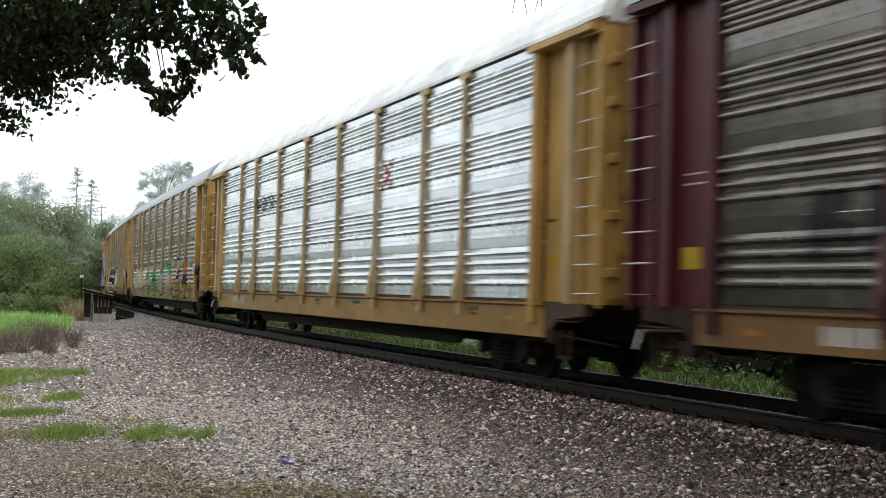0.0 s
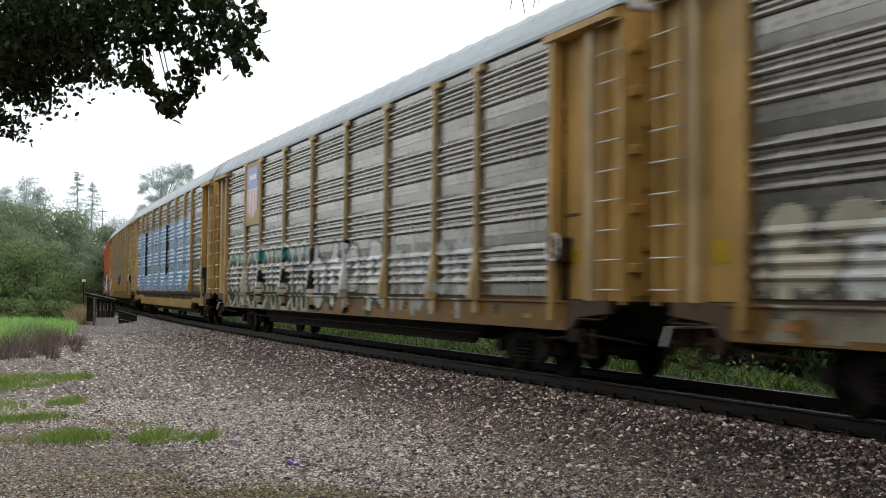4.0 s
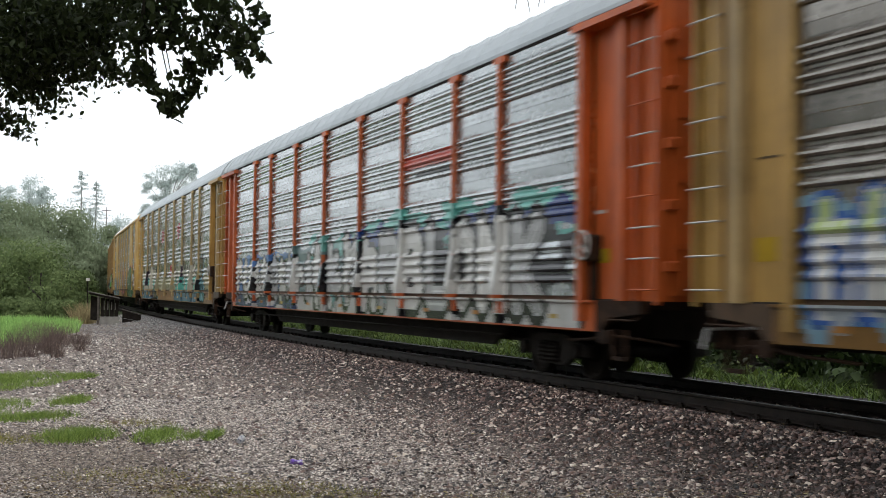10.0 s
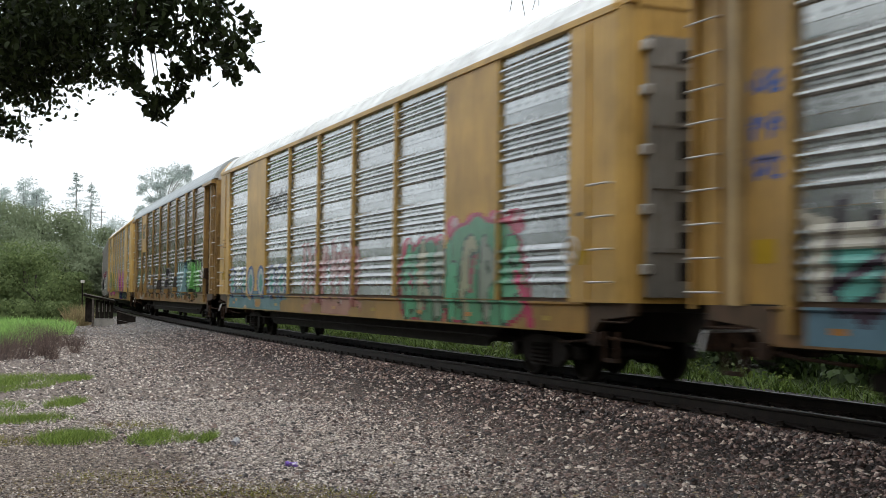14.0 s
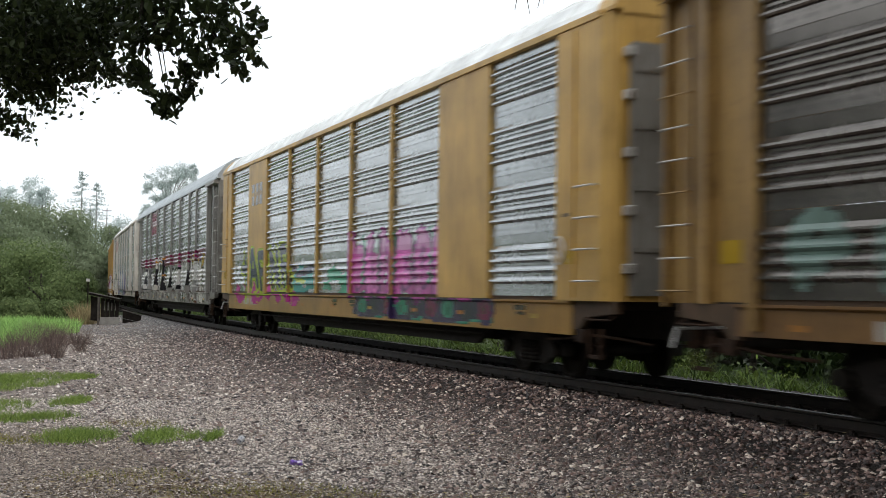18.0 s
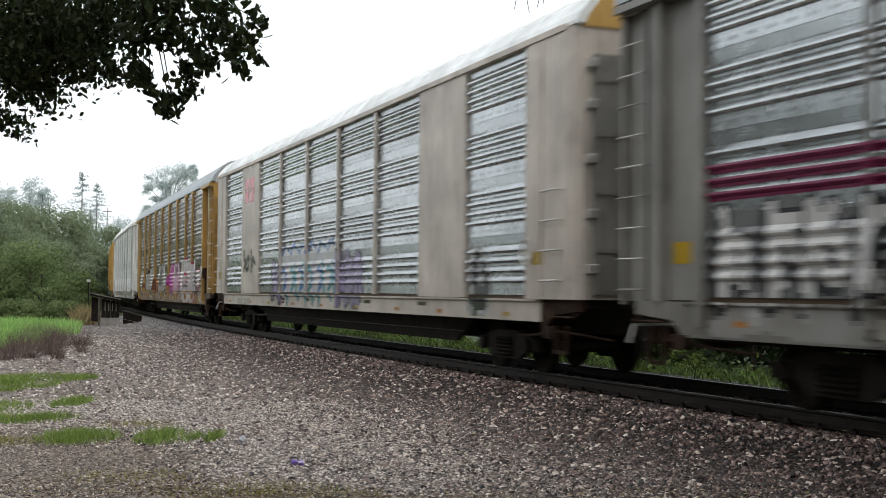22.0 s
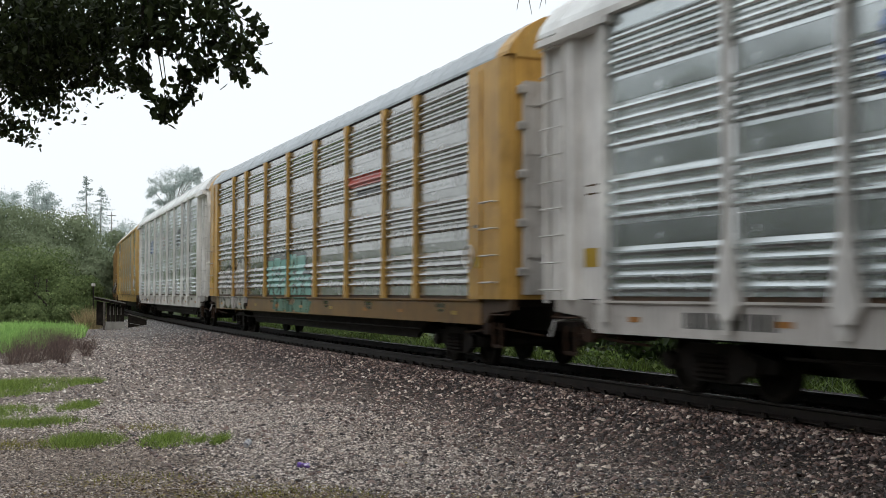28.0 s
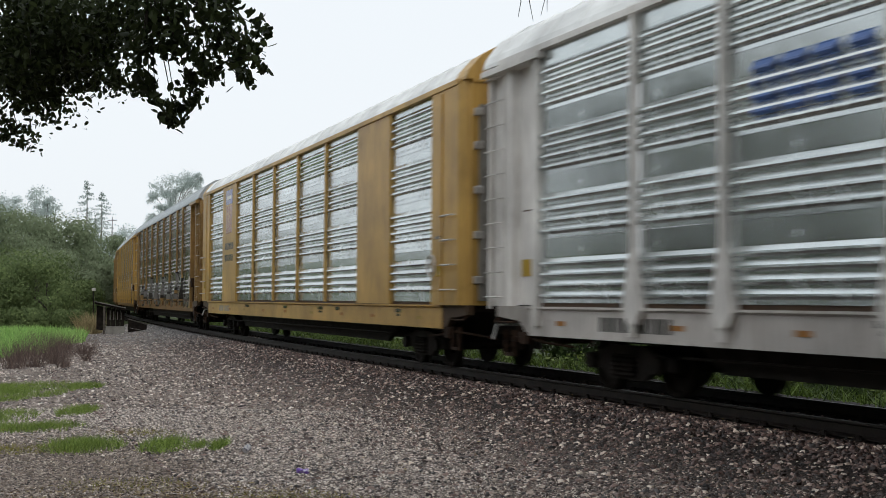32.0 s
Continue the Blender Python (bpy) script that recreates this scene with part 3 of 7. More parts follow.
def pillar_mesh(bm):
    return prism(bm, [(HALF + 0.98, SIDE - 0.14), (HALF + 1.24, SIDE - 0.14), (HALF + 1.2, SIDE + 0.01), (HALF + 1.02, SIDE + 0.01)], "z", SILL1, EAVE - 0.16)


def canopy_mesh(bm):
    return prism(bm, [(SIDE - 0.25, EAVE - 0.16), (SIDE + 0.13, EAVE - 0.16), (SIDE + 0.13, EAVE - 0.06), (SIDE + 0.02, EAVE - 0.02), (SIDE - 0.25, EAVE - 0.02)], "x", HALF - 0.12, TIP - 0.1)


def flush_end_mesh(bm):
    return prism(bm, [(HALF, SIDE - 0.06), (HALF, SIDE + 0.06), (TIP_FLUSH - 0.28, SIDE + 0.06), (TIP_FLUSH - 0.1, SIDE - 0.02), (TIP_FLUSH - 0.02, SIDE - 0.16), (TIP_FLUSH - 0.1, SIDE - 0.2)], "z", SILL1, EAVE)


def crease_mesh(bm):
    return box(bm, HALF + 0.55, HALF + 0.59, SIDE + 0.06, SIDE + 0.085, SILL1 + 0.05, EAVE - 0.1)


def grab_mesh(bm):
    for a, b in (((-0.25, 0.0, 0), (-0.25, 0.1, 0)), ((-0.25, 0.1, 0), (0.25, 0.1, 0)), ((0.25, 0.1, 0), (0.25, 0.0, 0))):
        rod(bm, a, b, 0.016, 5)
    return bm


def brake_wheel_mesh(bm):
    """Rim of the hand wheel as one closed ring."""
    n, k, r, q = 20, 6, 0.2, 0.018
    v = [[bm.verts.new(((r + q * math.cos(b * 6.2832 / k)) * math.cos(a * 6.2832 / n), q * math.sin(b * 6.2832 / k), (r + q * math.cos(b * 6.2832 / k)) * math.sin(a * 6.2832 / n))) for b in range(k)] for a in range(n)]
    for a in range(n):
        for b in range(k):
            bm.faces.new((v[a][b], v[(a + 1) % n][b], v[(a + 1) % n][(b + 1) % k], v[a][(b + 1) % k]))
    return bm


def spoke_mesh(bm):
    return rod(bm, (0, 0, 0), (0.2, 0, 0), 0.014, 4)


def brake_wheel(car, x, y, z):
    wheel = hang("brake_wheel", shared("brake_wheel", brake_wheel_mesh), M_RUNG, car, "", pose(x, y, z))
    for a in (20, 140, 260):
        hang("spoke", shared("spoke", spoke_mesh), M_RUNG, wheel, "", pose(0, 0, 0, 0, a, 0))


def brake_housing_mesh(bm):
    box(bm, -0.13, 0.13, 0.0, 0.2, -0.18, 0.2, 0.03)
    box(bm, -0.05, 0.05, 0.02, 0.12, -0.75, -0.18)
    return rod(bm, (0, 0.2, 0.05), (0, 0.27, 0.05), 0.03, 8)


def stirrup_mesh(bm):
    return prism(bm, [(-0.18, 0.0), (-0.18, -0.42), (0.18, -0.42), (0.18, 0.0), (0.14, 0.0), (0.14, -0.37), (-0.14, -0.37), (-0.14, 0.0)], "y", 0.0, 0.05)


def reflector_mesh(bm):
    return box(bm, -0.13, 0.13, 0.0, 0.008, -0.035, 0.035)


# ---- paint and lettering on the sides ----
def spray_material():
    m, n, l, b = shader("spray_paint", 0.26)
    b.inputs["Specular IOR Level"].default_value = 0.5
    a = n.new("ShaderNodeVertexColor")
    a.layer_name = "paint"
    worn = ramp(n, l, grain(n, l, 2.5, 6), [(0.3, (0.78, 0.76, 0.74)), (0.65, (1.08, 1.08, 1.08))])
    l.new(blend(n, l, 0.8, a.outputs["Color"], worn, "MULTIPLY"), b.inputs["Base Color"])
    return m


M_SPRAY = spray_material()


def gloss_material():
    m, n, l, b = shader("thin_rolled_paint", 0.25, 0.55)
    a = n.new("ShaderNodeVertexColor")
    a.layer_name = "paint"
    worn = ramp(n, l, grain(n, l, 3.5, 7, (0.5, 1, 4)), [(0.3, (0.72, 0.74, 0.78)), (0.6, (1.05, 1.05, 1.05)), (0.75, (1.3, 1.25, 1.2))])
    l.new(blend(n, l, 1.0, a.outputs["Color"], worn, "MULTIPLY"), b.inputs["Base Color"])
    return m


M_GLOSS = gloss_material()
LEVELS = sorted({round(FOOT + r * SHEET + z, 4) for r in range(4) for z, d in RIBS} | {round(FOOT + r * SHEET + z, 4) for r in range(4) for z in (0.06, 0.12, 0.3, 0.89, 0.94)} | {round(FOOT + r * SHEET + z, 4) for r in range(2) for z in (0.03, 0.09, 0.155, 0.84, 0.865, 0.915)} | {0.72, 0.765, 0.81, 0.86, 0.91, 0.96, 1.01, 1.06, 1.11, SILL1 - 0.061, SILL1 - 0.03, SILL1})


def skin(z):
    """How far the side stands out at a height."""
    if z <= SILL1 + 1e-6:
        return SIDE + (0.046 if z > SILL1 - 0.04 else -0.004)
    r = min(3, max(0, int((z - FOOT) / SHEET)))
    zz = min(max(z - FOOT - r * SHEET, 0.0), RIBS[-1][0])
    zs, ds = [p[0] for p in RIBS], [p[1] for p in RIBS]
    return SIDE - 0.02 + float(np.interp(zz, zs, ds)) + 0.006


def dist_line(X, Z, pts):
    d = np.full(X.shape, 9.0)
    for (ax, az), (bx, bz) in zip(pts, pts[1:]):
        vx, vz = bx - ax, bz - az
        t = np.clip(((X - ax) * vx + (Z - az) * vz) / max(vx * vx + vz * vz, 1e-9), 0, 1)
        d = np.minimum(d, np.hypot(X - ax - t * vx, Z - az - t * vz))
    return d


GLYPHS = {
    "loop": [[(0.5, 0.0), (0.15, 0.25), (0.15, 0.75), (0.5, 1.0), (0.85, 0.75), (0.85, 0.25), (0.5, 0.0)]],
    "hook": [[(0.85, 0.85), (0.5, 1.0), (0.18, 0.78), (0.3, 0.55), (0.75, 0.45), (0.82, 0.2), (0.5, 0.0), (0.15, 0.12)]],
    "stem": [[(0.5, 0.0), (0.5, 1.0)]],
    "fork": [[(0.2, 0.0), (0.2, 1.0)], [(0.85, 1.0), (0.25, 0.45), (0.85, 0.0)]],
    "peak": [[(0.1, 0.0), (0.1, 1.0), (0.5, 0.45), (0.9, 1.0), (0.9, 0.0)]],
    "A": [[(0.08, 0.0), (0.45, 1.0), (0.6, 1.0), (0.9, 0.0)], [(0.2, 0.35), (0.8, 0.35)]],
    "B": [[(0.15, 0.0), (0.15, 1.0), (0.65, 1.0), (0.82, 0.78), (0.6, 0.53), (0.15, 0.53)], [(0.6, 0.53), (0.92, 0.28), (0.7, 0.0), (0.15, 0.0)]],
    "L": [[(0.25, 1.0), (0.25, 0.0), (0.85, 0.0)]],
    "N": [[(0.12, 0.0), (0.12, 1.0), (0.85, 0.0), (0.85, 1.0)]],
    "P": [[(0.18, 0.0), (0.18, 1.0), (0.7, 1.0), (0.85, 0.75), (0.65, 0.48), (0.18, 0.48)]],
    "R": [[(0.18, 0.0), (0.18, 1.0), (0.7, 1.0), (0.85, 0.75), (0.65, 0.5), (0.18, 0.5)], [(0.5, 0.5), (0.95, 0.0)]],
    "T": [[(0.5, 0.0), (0.5, 1.0)], [(0.1, 0.62), (0.92, 0.62)]],
    "bowl": [[(0.85, 0.85), (0.5, 1.0), (0.15, 0.75), (0.15, 0.25), (0.5, 0.0), (0.85, 0.15)]],
}
LETTER = {"C": "bowl", "K": "fork", "O": "loop", "S": "hook", "I": "stem", "M": "peak"}


SILL_OF = {}                         # underside of the sill, car by car
POSTS = (-9.05, -7.05, -4.25, -1.44, 1.44, 4.25, 7.05, 9.05)
FLUSH_POSTS = (-4.25, -1.42, 1.42, 4.25)


class Coat:
    """A coat of spray paint on a stretch of the side, drawn cell by cell."""

    def __init__(self, x0, x1, z0, z1, posts=(), seed=1, dx=0.062, flat=None, wedge=True):
        cols = list(np.arange(x0, x1 + dx, dx))
        self.wedge = posts is POSTS and wedge
        for p in posts:
            cols += [p + sg * w for sg in (1, -1) for w in (0.0465, 0.0475, 0.0865, 0.0875)]
        self.cols = np.array(sorted(c for c in cols if x0 - 1e-6 <= c <= x1 + dx))
        lev = LEVELS if flat is None else list(np.arange(z0, z1 + 0.02, 0.025))
        self.rows = np.array([z for z in lev if z0 - 0.03 <= z <= z1 + 0.05])
        self.posts, self.flat = posts, flat
        self.X, self.Z = np.meshgrid((self.cols[1:] + self.cols[:-1]) / 2, (self.rows[1:] + self.rows[:-1]) / 2)
        self.rgb = np.full(self.X.shape + (3,), -1.0)
        self.rng = np.random.RandomState(seed)

    def put(self, mask, color):
        self.rgb[mask] = color

    def bar(self, x0, x1, z0, z1, color, slant=0.0):
        X = self.X - slant * (self.Z - z0)
        self.put((X >= min(x0, x1)) & (X <= max(x0, x1)) & (self.Z >= z0) & (self.Z <= z1), color)

    def cloud(self, x0, x1, z0, z1, color, ragged=0.12):
        x0, x1 = min(x0, x1), max(x0, x1)
        ph = self.rng.rand(6) * 6.3
        top = z1 + ragged * (np.sin(self.X * 2.1 + ph[0]) * 0.6 + np.sin(self.X * 5.3 + ph[1]) * 0.4)
        lo = z0 - ragged * (np.sin(self.X * 2.7 + ph[2]) * 0.5)
        side = ragged * 1.5 * np.sin(self.Z * 6 + ph[3])
        worn = np.sin(self.X * 1.7 + ph[4]) + np.sin(self.X * 4.1 + self.Z * 7 + ph[5]) + np.sin(self.Z * 11 - self.X * 2.3 + ph[0]) > -1.1
        self.put((self.X > x0 + side) & (self.X < x1 + side) & (self.Z < top) & (self.Z > lo) & worn, color)

    def ring(self, x, z, rx, rz, color, inner=0.0):
        d = np.hypot((self.X - x) / rx, (self.Z - z) / rz)
        self.put((d < 1) & (d >= inner), color)

    def stroke(self, pts, w, color):
        self.put(dist_line(self.X, self.Z, pts) < w, color)

    def wild(self):
        """Strokes of one form that reads as nothing: a bent upright, a curl, a bar."""
        r = self.rng.rand
        a = 0.1 + 0.3 * r()
        out = [[(a, -0.05), (a + 0.25 * (r() - 0.3), 0.35), (a + 0.2 * (r() - 0.5), 0.7), (a + 0.35 * (r() - 0.2), 1.02)]]
        cx, cz, q, p0, w = 0.55 + 0.2 * r(), 0.3 + 0.4 * r(), 0.22 + 0.16 * r(), 6.28 * r(), 2.6 + 2.6 * r()
        out.append([(cx + q * math.cos(p0 + w * i / 6), cz + 1.25 * q * math.sin(p0 + w * i / 6)) for i in range(7)])
        if r() < 0.6:
            out.append([(0.2 + 0.3 * r(), 0.1 + 0.8 * r()), (0.9 + 0.15 * r(), 0.05 + 0.9 * r())])
        return out

    def glyphs(self, x0, x1, z0, z1, n, fill, edge, thick=0.16, rim=0.07, top=None, word=None, wobble=0.12, lean=0.0):
        """A row of bulging letter-like forms from the car's rear (x0) to its front (x1)."""
        w = (x1 - x0) / n
        for i in range(n):
            g = GLYPHS[LETTER.get(word[i], word[i])] if word else self.wild()
            dz = (self.rng.rand() - 0.5) * wobble
            cell = []
            for line in g:
                cell.append([(x0 + w * (i + 0.5 + (u - 0.5) * 0.86) + lean * (v - 0.5), z0 + thick + dz + (z1 - z0 - 2 * thick) * v) for u, v in line])
            d = np.minimum.reduce([dist_line(self.X, self.Z, c) for c in cell])
            if edge is not None:
                fall = np.minimum.reduce([dist_line(self.X - 0.09, self.Z + 0.07, c) for c in cell])
                self.put(fall < thick + rim * 0.5, mul(edge, 0.6))
                self.put(d < thick + rim, edge)
            f = fill[i % len(fill)] if isinstance(fill, list) else fill
            self.put(d < thick, f)
            if thick > 0.13:
                self.put((np.abs(d - thick * 0.55) < 0.02) & (self.rng.rand() < 0.7), mul(f, 1.5) if i % 2 else mul(f, 0.45))
            if top is not None:
                self.put((d < thick * 0.85) & (self.Z > z0 + (z1 - z0) * 0.68), top)

    def blob(self, x0, x1, z0, z1, fill, edge=None, rim=0.06, marks=2):
        """A swollen rounded form with an outline and a few strokes inside it."""
        cx, cz, rx, rz = (x0 + x1) / 2, (z0 + z1) / 2, abs(x1 - x0) / 2, (z1 - z0) / 2
        ph = self.rng.rand(2) * 6.3
        bulge = 1 + 0.07 * np.sin(3 * np.arctan2(self.Z - cz, self.X - cx) + ph[0]) + 0.04 * np.sin(7 * np.arctan2(self.Z - cz, self.X - cx) + ph[1])
        d = (np.abs((self.X - cx) / rx) ** 3 + np.abs((self.Z - cz) / rz) ** 3) ** (1 / 3) / bulge
        if edge is not None:
            self.put(d < 1 + rim / min(rx, rz), edge)
        self.put(d < 1, fill)
        for i in range(marks):
            u, v, a = self.rng.uniform(-0.45, 0.45), self.rng.uniform(-0.5, 0.5), self.rng.uniform(0.3, 2.8)
            w = 0.35 * min(rx, rz)
            line = [(cx + u * rx - w * math.cos(a), cz + v * rz - w * math.sin(a)), (cx + u * rx, cz + v * rz + 0.05), (cx + u * rx + w * math.cos(a), cz + v * rz + w * math.sin(a))]
            self.put((dist_line(self.X, self.Z, line) < 0.05) & (d < 1), edge if edge is not None and i % 2 == 0 else mul(fill, 0.5))

    def drips(self, x0, x1, z0, z1, color, n):
        """Runs and spikes of paint over the sill."""
        for i in range(n):
            x = x0 + (x1 - x0) * (i + self.rng.rand()) / n
            w = 0.1 + 0.28 * self.rng.rand()
            low = z0 + (z1 - z0) * 0.6 * self.rng.rand()
            self.put((np.abs(self.X - x) < w * np.clip((self.Z - low) / (z1 - low), 0.12, 1)) & (self.Z > low) & (self.Z < z1), color)

    def hang_on(self, car, label, name="graffiti"):
        rows, cols = self.rows, self.cols
        keep = self.rgb[..., 0] >= 0
        if self.flat is None:
            keep &= ~((self.Z > SILL1) & (self.Z < FOOT)) & (self.Z > SILL_OF[car.name] + 0.02)
        if not keep.any():
            return None
        depth = np.array([[skin(z) if self.flat is None else self.flat for x in cols] for z in rows])
        if self.flat is None:
            for p in self.posts:
                up = np.array([z > FOOT + 0.06 for z in rows])
                wide = np.abs(cols - p) < 0.047
                depth[np.ix_(~up, wide)] = SIDE + 0.081
                depth[np.ix_(up, wide)] = SIDE + 0.081
                if self.wedge:
                    wide = np.abs(cols - p) < 0.087
                    for i, z in enumerate(rows):
                        if FOOT - 0.1 < z < FOOT + WEDGE:
                            depth[i, wide] = SIDE + 0.006 + float(np.interp(z, (FOOT + 0.12, FOOT + WEDGE), (0.17, 0.076)))
        piece = self.pieces(keep)
        made = [self.lay(car, depth, piece == i, name, label) for i in range(int(piece.max()) + 1)]
        return made[0]

    def pieces(self, keep):
        """Numbers the joined-up patches of paint, largest first; specks flake off."""
        mark = np.full(keep.shape, -1)
        sizes = []
        for r, c in zip(*np.nonzero(keep)):
            if mark[r, c] >= 0:
                continue
            k, todo, size = len(sizes), [(r, c)], 0
            mark[r, c] = k
            while todo:
                i, j = todo.pop()
                size += 1
                for a, b in ((i + 1, j), (i - 1, j), (i, j + 1), (i, j - 1), (i + 1, j + 1), (i + 1, j - 1), (i - 1, j + 1), (i - 1, j - 1)):
                    if 0 <= a < keep.shape[0] and 0 <= b < keep.shape[1] and keep[a, b] and mark[a, b] < 0:
                        mark[a, b] = k
                        todo.append((a, b))
            sizes.append(size)
        order = np.argsort(sizes)[::-1]
        rank = np.zeros(len(sizes), int)
        for n, k in enumerate(order):
            rank[k] = n if n < 30 and sizes[k] > 7 or n == 0 else -1
        return np.where(mark >= 0, rank[mark], -1)

    def lay(self, car, depth, keep, name, label):
        rows, cols = self.rows, self.cols
        idx = np.arange(len(rows) * len(cols)).reshape(len(rows), len(cols))
        V = np.column_stack([np.tile(cols, len(rows)), depth.ravel(), np.repeat(rows, len(cols))])
        r, c = np.nonzero(keep)
        F = np.column_stack([idx[r, c], idx[r + 1, c], idx[r + 1, c + 1], idx[r, c + 1]])
        used, inv = np.unique(F, return_inverse=True)
        me = bpy.data.meshes.new(name)
        me.from_pydata(V[used].tolist(), [], inv.reshape(F.shape).tolist())
        at = me.color_attributes.new("paint", "FLOAT_COLOR", "CORNER")
        col = np.ones((len(F), 4, 4), dtype=np.float32)
        col[:, :, :3] = self.rgb[r, c][:, None, :]
        at.data.foreach_set("color", col.ravel())
        return hang(name, me, M_GLOSS if name == "blue_paint" else M_SPRAY, car, label)


WHEELS = []
SOLID = ((-9.3, -6.98), (6.9, 9.25))


M_RUST = mottled("rusty_iron", (0.012, 0.008, 0.006), (0.06, 0.03, 0.016), 7, 0.85, 0.4, spec=0.2)


def make_car(k, cfg):
    car = new("autorack_car")
    body, ribs, roof_m = cfg["paint"], cfg["sheet"], cfg.get("roof", M_ROOF)
    tagged(car, cfg["label"], "railcar", "railcars of the train")
    style = cfg.get("style", "plain")
    flush = style in ("flush", "tan")
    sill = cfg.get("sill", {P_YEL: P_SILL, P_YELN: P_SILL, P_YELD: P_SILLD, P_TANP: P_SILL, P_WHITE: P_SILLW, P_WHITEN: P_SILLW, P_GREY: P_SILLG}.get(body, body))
    hang("deck", shared("deck", deck_mesh), M_BLACK, car)
    hang("centre_sill", shared("centre_sill", centre_sill_mesh), M_BLACK, car)
    for x in (-7.6, -5.7, -3.8, -1.9, 0.0, 1.9, 3.8, 5.7, 7.6):
        hang("cross_bearer", shared("cross_bearer", cross_bearer_mesh), M_BLACK, car, "", pose(x, 0, 0))
    half_turn = pose(0, 0, 0, 0, 0, 180)
    low = cfg.get("low", False)
    deep = cfg.get("deep", SILL0)
    SILL_OF[car.name] = deep
    tip = TIP_FLUSH if flush else TIP
    back = tip - TIP
    squat = Matrix.Translation((0, 0, EAVE)) @ Matrix.Diagonal((1, 1, 0.88 if flush else 1, 1)) @ Matrix.Translation((0, 0, -EAVE))
    shrink = Matrix.Translation((0, 0, SILL1)) @ Matrix.Diagonal((1, 1, 0.978 if flush else 1, 1)) @ Matrix.Translation((0, 0, -SILL1))
    for m in (None, half_turn):
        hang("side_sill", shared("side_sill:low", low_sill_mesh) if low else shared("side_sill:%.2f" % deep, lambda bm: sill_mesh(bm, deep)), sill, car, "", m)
        if low:
            hang("channel", shared("channel", channel_mesh), M_RUST, car, "", m)
        hang("skirt", shared("skirt", skirt_mesh), M_BLACK, car, "", m)
    # added strip behind the slot; its dark brown stands for the slot's shade
    if style:
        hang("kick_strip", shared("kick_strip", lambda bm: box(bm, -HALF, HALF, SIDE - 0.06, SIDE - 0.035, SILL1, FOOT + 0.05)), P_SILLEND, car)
    hang("brake_rod", shared("brake_rod", brake_rod_mesh), M_WHEEL, car)
    hang("roof", shared("roof:%d" % flush, lambda bm: roof_mesh(bm, tip)), roof_m, car, "", squat)
    hang("side_wall", shared("side_wall", wall_mesh), ribs, car)
    post = {"plain": ("post:plain", post_plain), "tan": ("post:tan", post_tan), "flush": ("post:slim", post_slim), "flared": ("post:flared", post_flared)}[style]
    if low:
        post = ("post:short", post_short)
    posts = FLUSH_POSTS if style == "flush" else POSTS
    solid = SOLID if style == "flush" else ()
    for x in posts:
        hang("post", shared(*post), cfg.get("post", body), car, "", pose(x, SIDE, FOOT))
        if style == "flared":
            hang("bracket", shared("bracket", sill_bracket), body, car, "", pose(x + 0.05, SIDE - 0.005, SILL1 - 0.13))
        hang("far_post", shared(*post), cfg.get("post", body), car, "", pose(x, -SIDE, FOOT, 0, 0, 180))
    edges = sorted([(-HALF, -HALF)] + [(x - 0.045, x + 0.045) for x in posts] + list(solid) + [(HALF, HALF)])
    for (a, b), (c, d) in zip(edges, edges[1:]):
        if c - b > 0.1:
            for r in range(4):
                hang("panel", sheet_mesh(c - b, RIBS_LOW if style == "flared" else RIBS), ribs, car, "", pose(b, SIDE - 0.02, FOOT + r * SHEET))
    for a, b in solid:
        hang("solid_panel", shared("solid_panel:%.2f" % (b - a), lambda bm: box(bm, 0, b - a, -0.03, 0.05, -0.05, EAVE - FOOT)), body, car, "", pose(a, SIDE, FOOT))
    # without trim, a black strip paints the shaded gap under the eave
    trim = style in ("flush", "flared")
    hang("top_rail", shared("top_rail:%d" % trim, lambda bm: box(bm, -13.2, 13.2, SIDE - 0.04, SIDE + (0.085 if trim else 0.01), EAVE - (0.05 if trim else 0.03), EAVE + (0.045 if trim else 0.0))), body if trim else M_BLACK, car)
    for i, x in enumerate((-11.0, -8.0, -5.6, -2.8, 0.1, 2.9, 5.7, 8.1, 11.2)):
        hang("reflector", shared("reflector", reflector_mesh), M_AMBER if i % 3 or style == "flared" else M_LEMON, car, "", pose(x, SIDE - 0.008, 0.97))
    for e in (1, -1):
        turn = pose(0, 0, 0) if e > 0 else half_turn
        shift = turn @ pose(back, 0, 0)
        flip = Matrix.Diagonal((e, 1, 1, 1))

        def sided(key, make):
            def mirrored(bm):
                make(bm)
                bmesh.ops.transform(bm, matrix=flip, verts=bm.verts)
                if e < 0:
                    bmesh.ops.reverse_faces(bm, faces=bm.faces)
                return bm
            return shared("%s:%d" % (key, e), mirrored)

        if flush:
            hang("end_side", sided("end_side", flush_end_mesh), body, car)
            hang("crease", sided("crease", crease_mesh), body, car)
            for z in (1.5, 1.95, 2.4, 2.85):
                hang("grab_iron", shared("grab_iron", grab_mesh), M_RUNG, car, "", pose(e * (HALF + 1.0), SIDE + 0.06, z))
            if e < 0:
                brake_wheel(car, -(HALF + 0.25), SIDE + 0.16, 1.95)
        else:
            hang("corner_post", sided("corner_post", corner_post_mesh), body, car)
            hang("end_panel", sided("end_panel", end_panel_mesh), body, car)
            hang("pillar", sided("pillar", pillar_mesh), P_POST if body is P_YEL else body, car)
            hang("canopy", sided("canopy", canopy_mesh), body, car)
            lad = hang("ladder", shared("ladder", stiles_mesh), body, car, "", pose(e * (HALF + 1.7), SIDE - 0.1, SILL1 - 0.05))
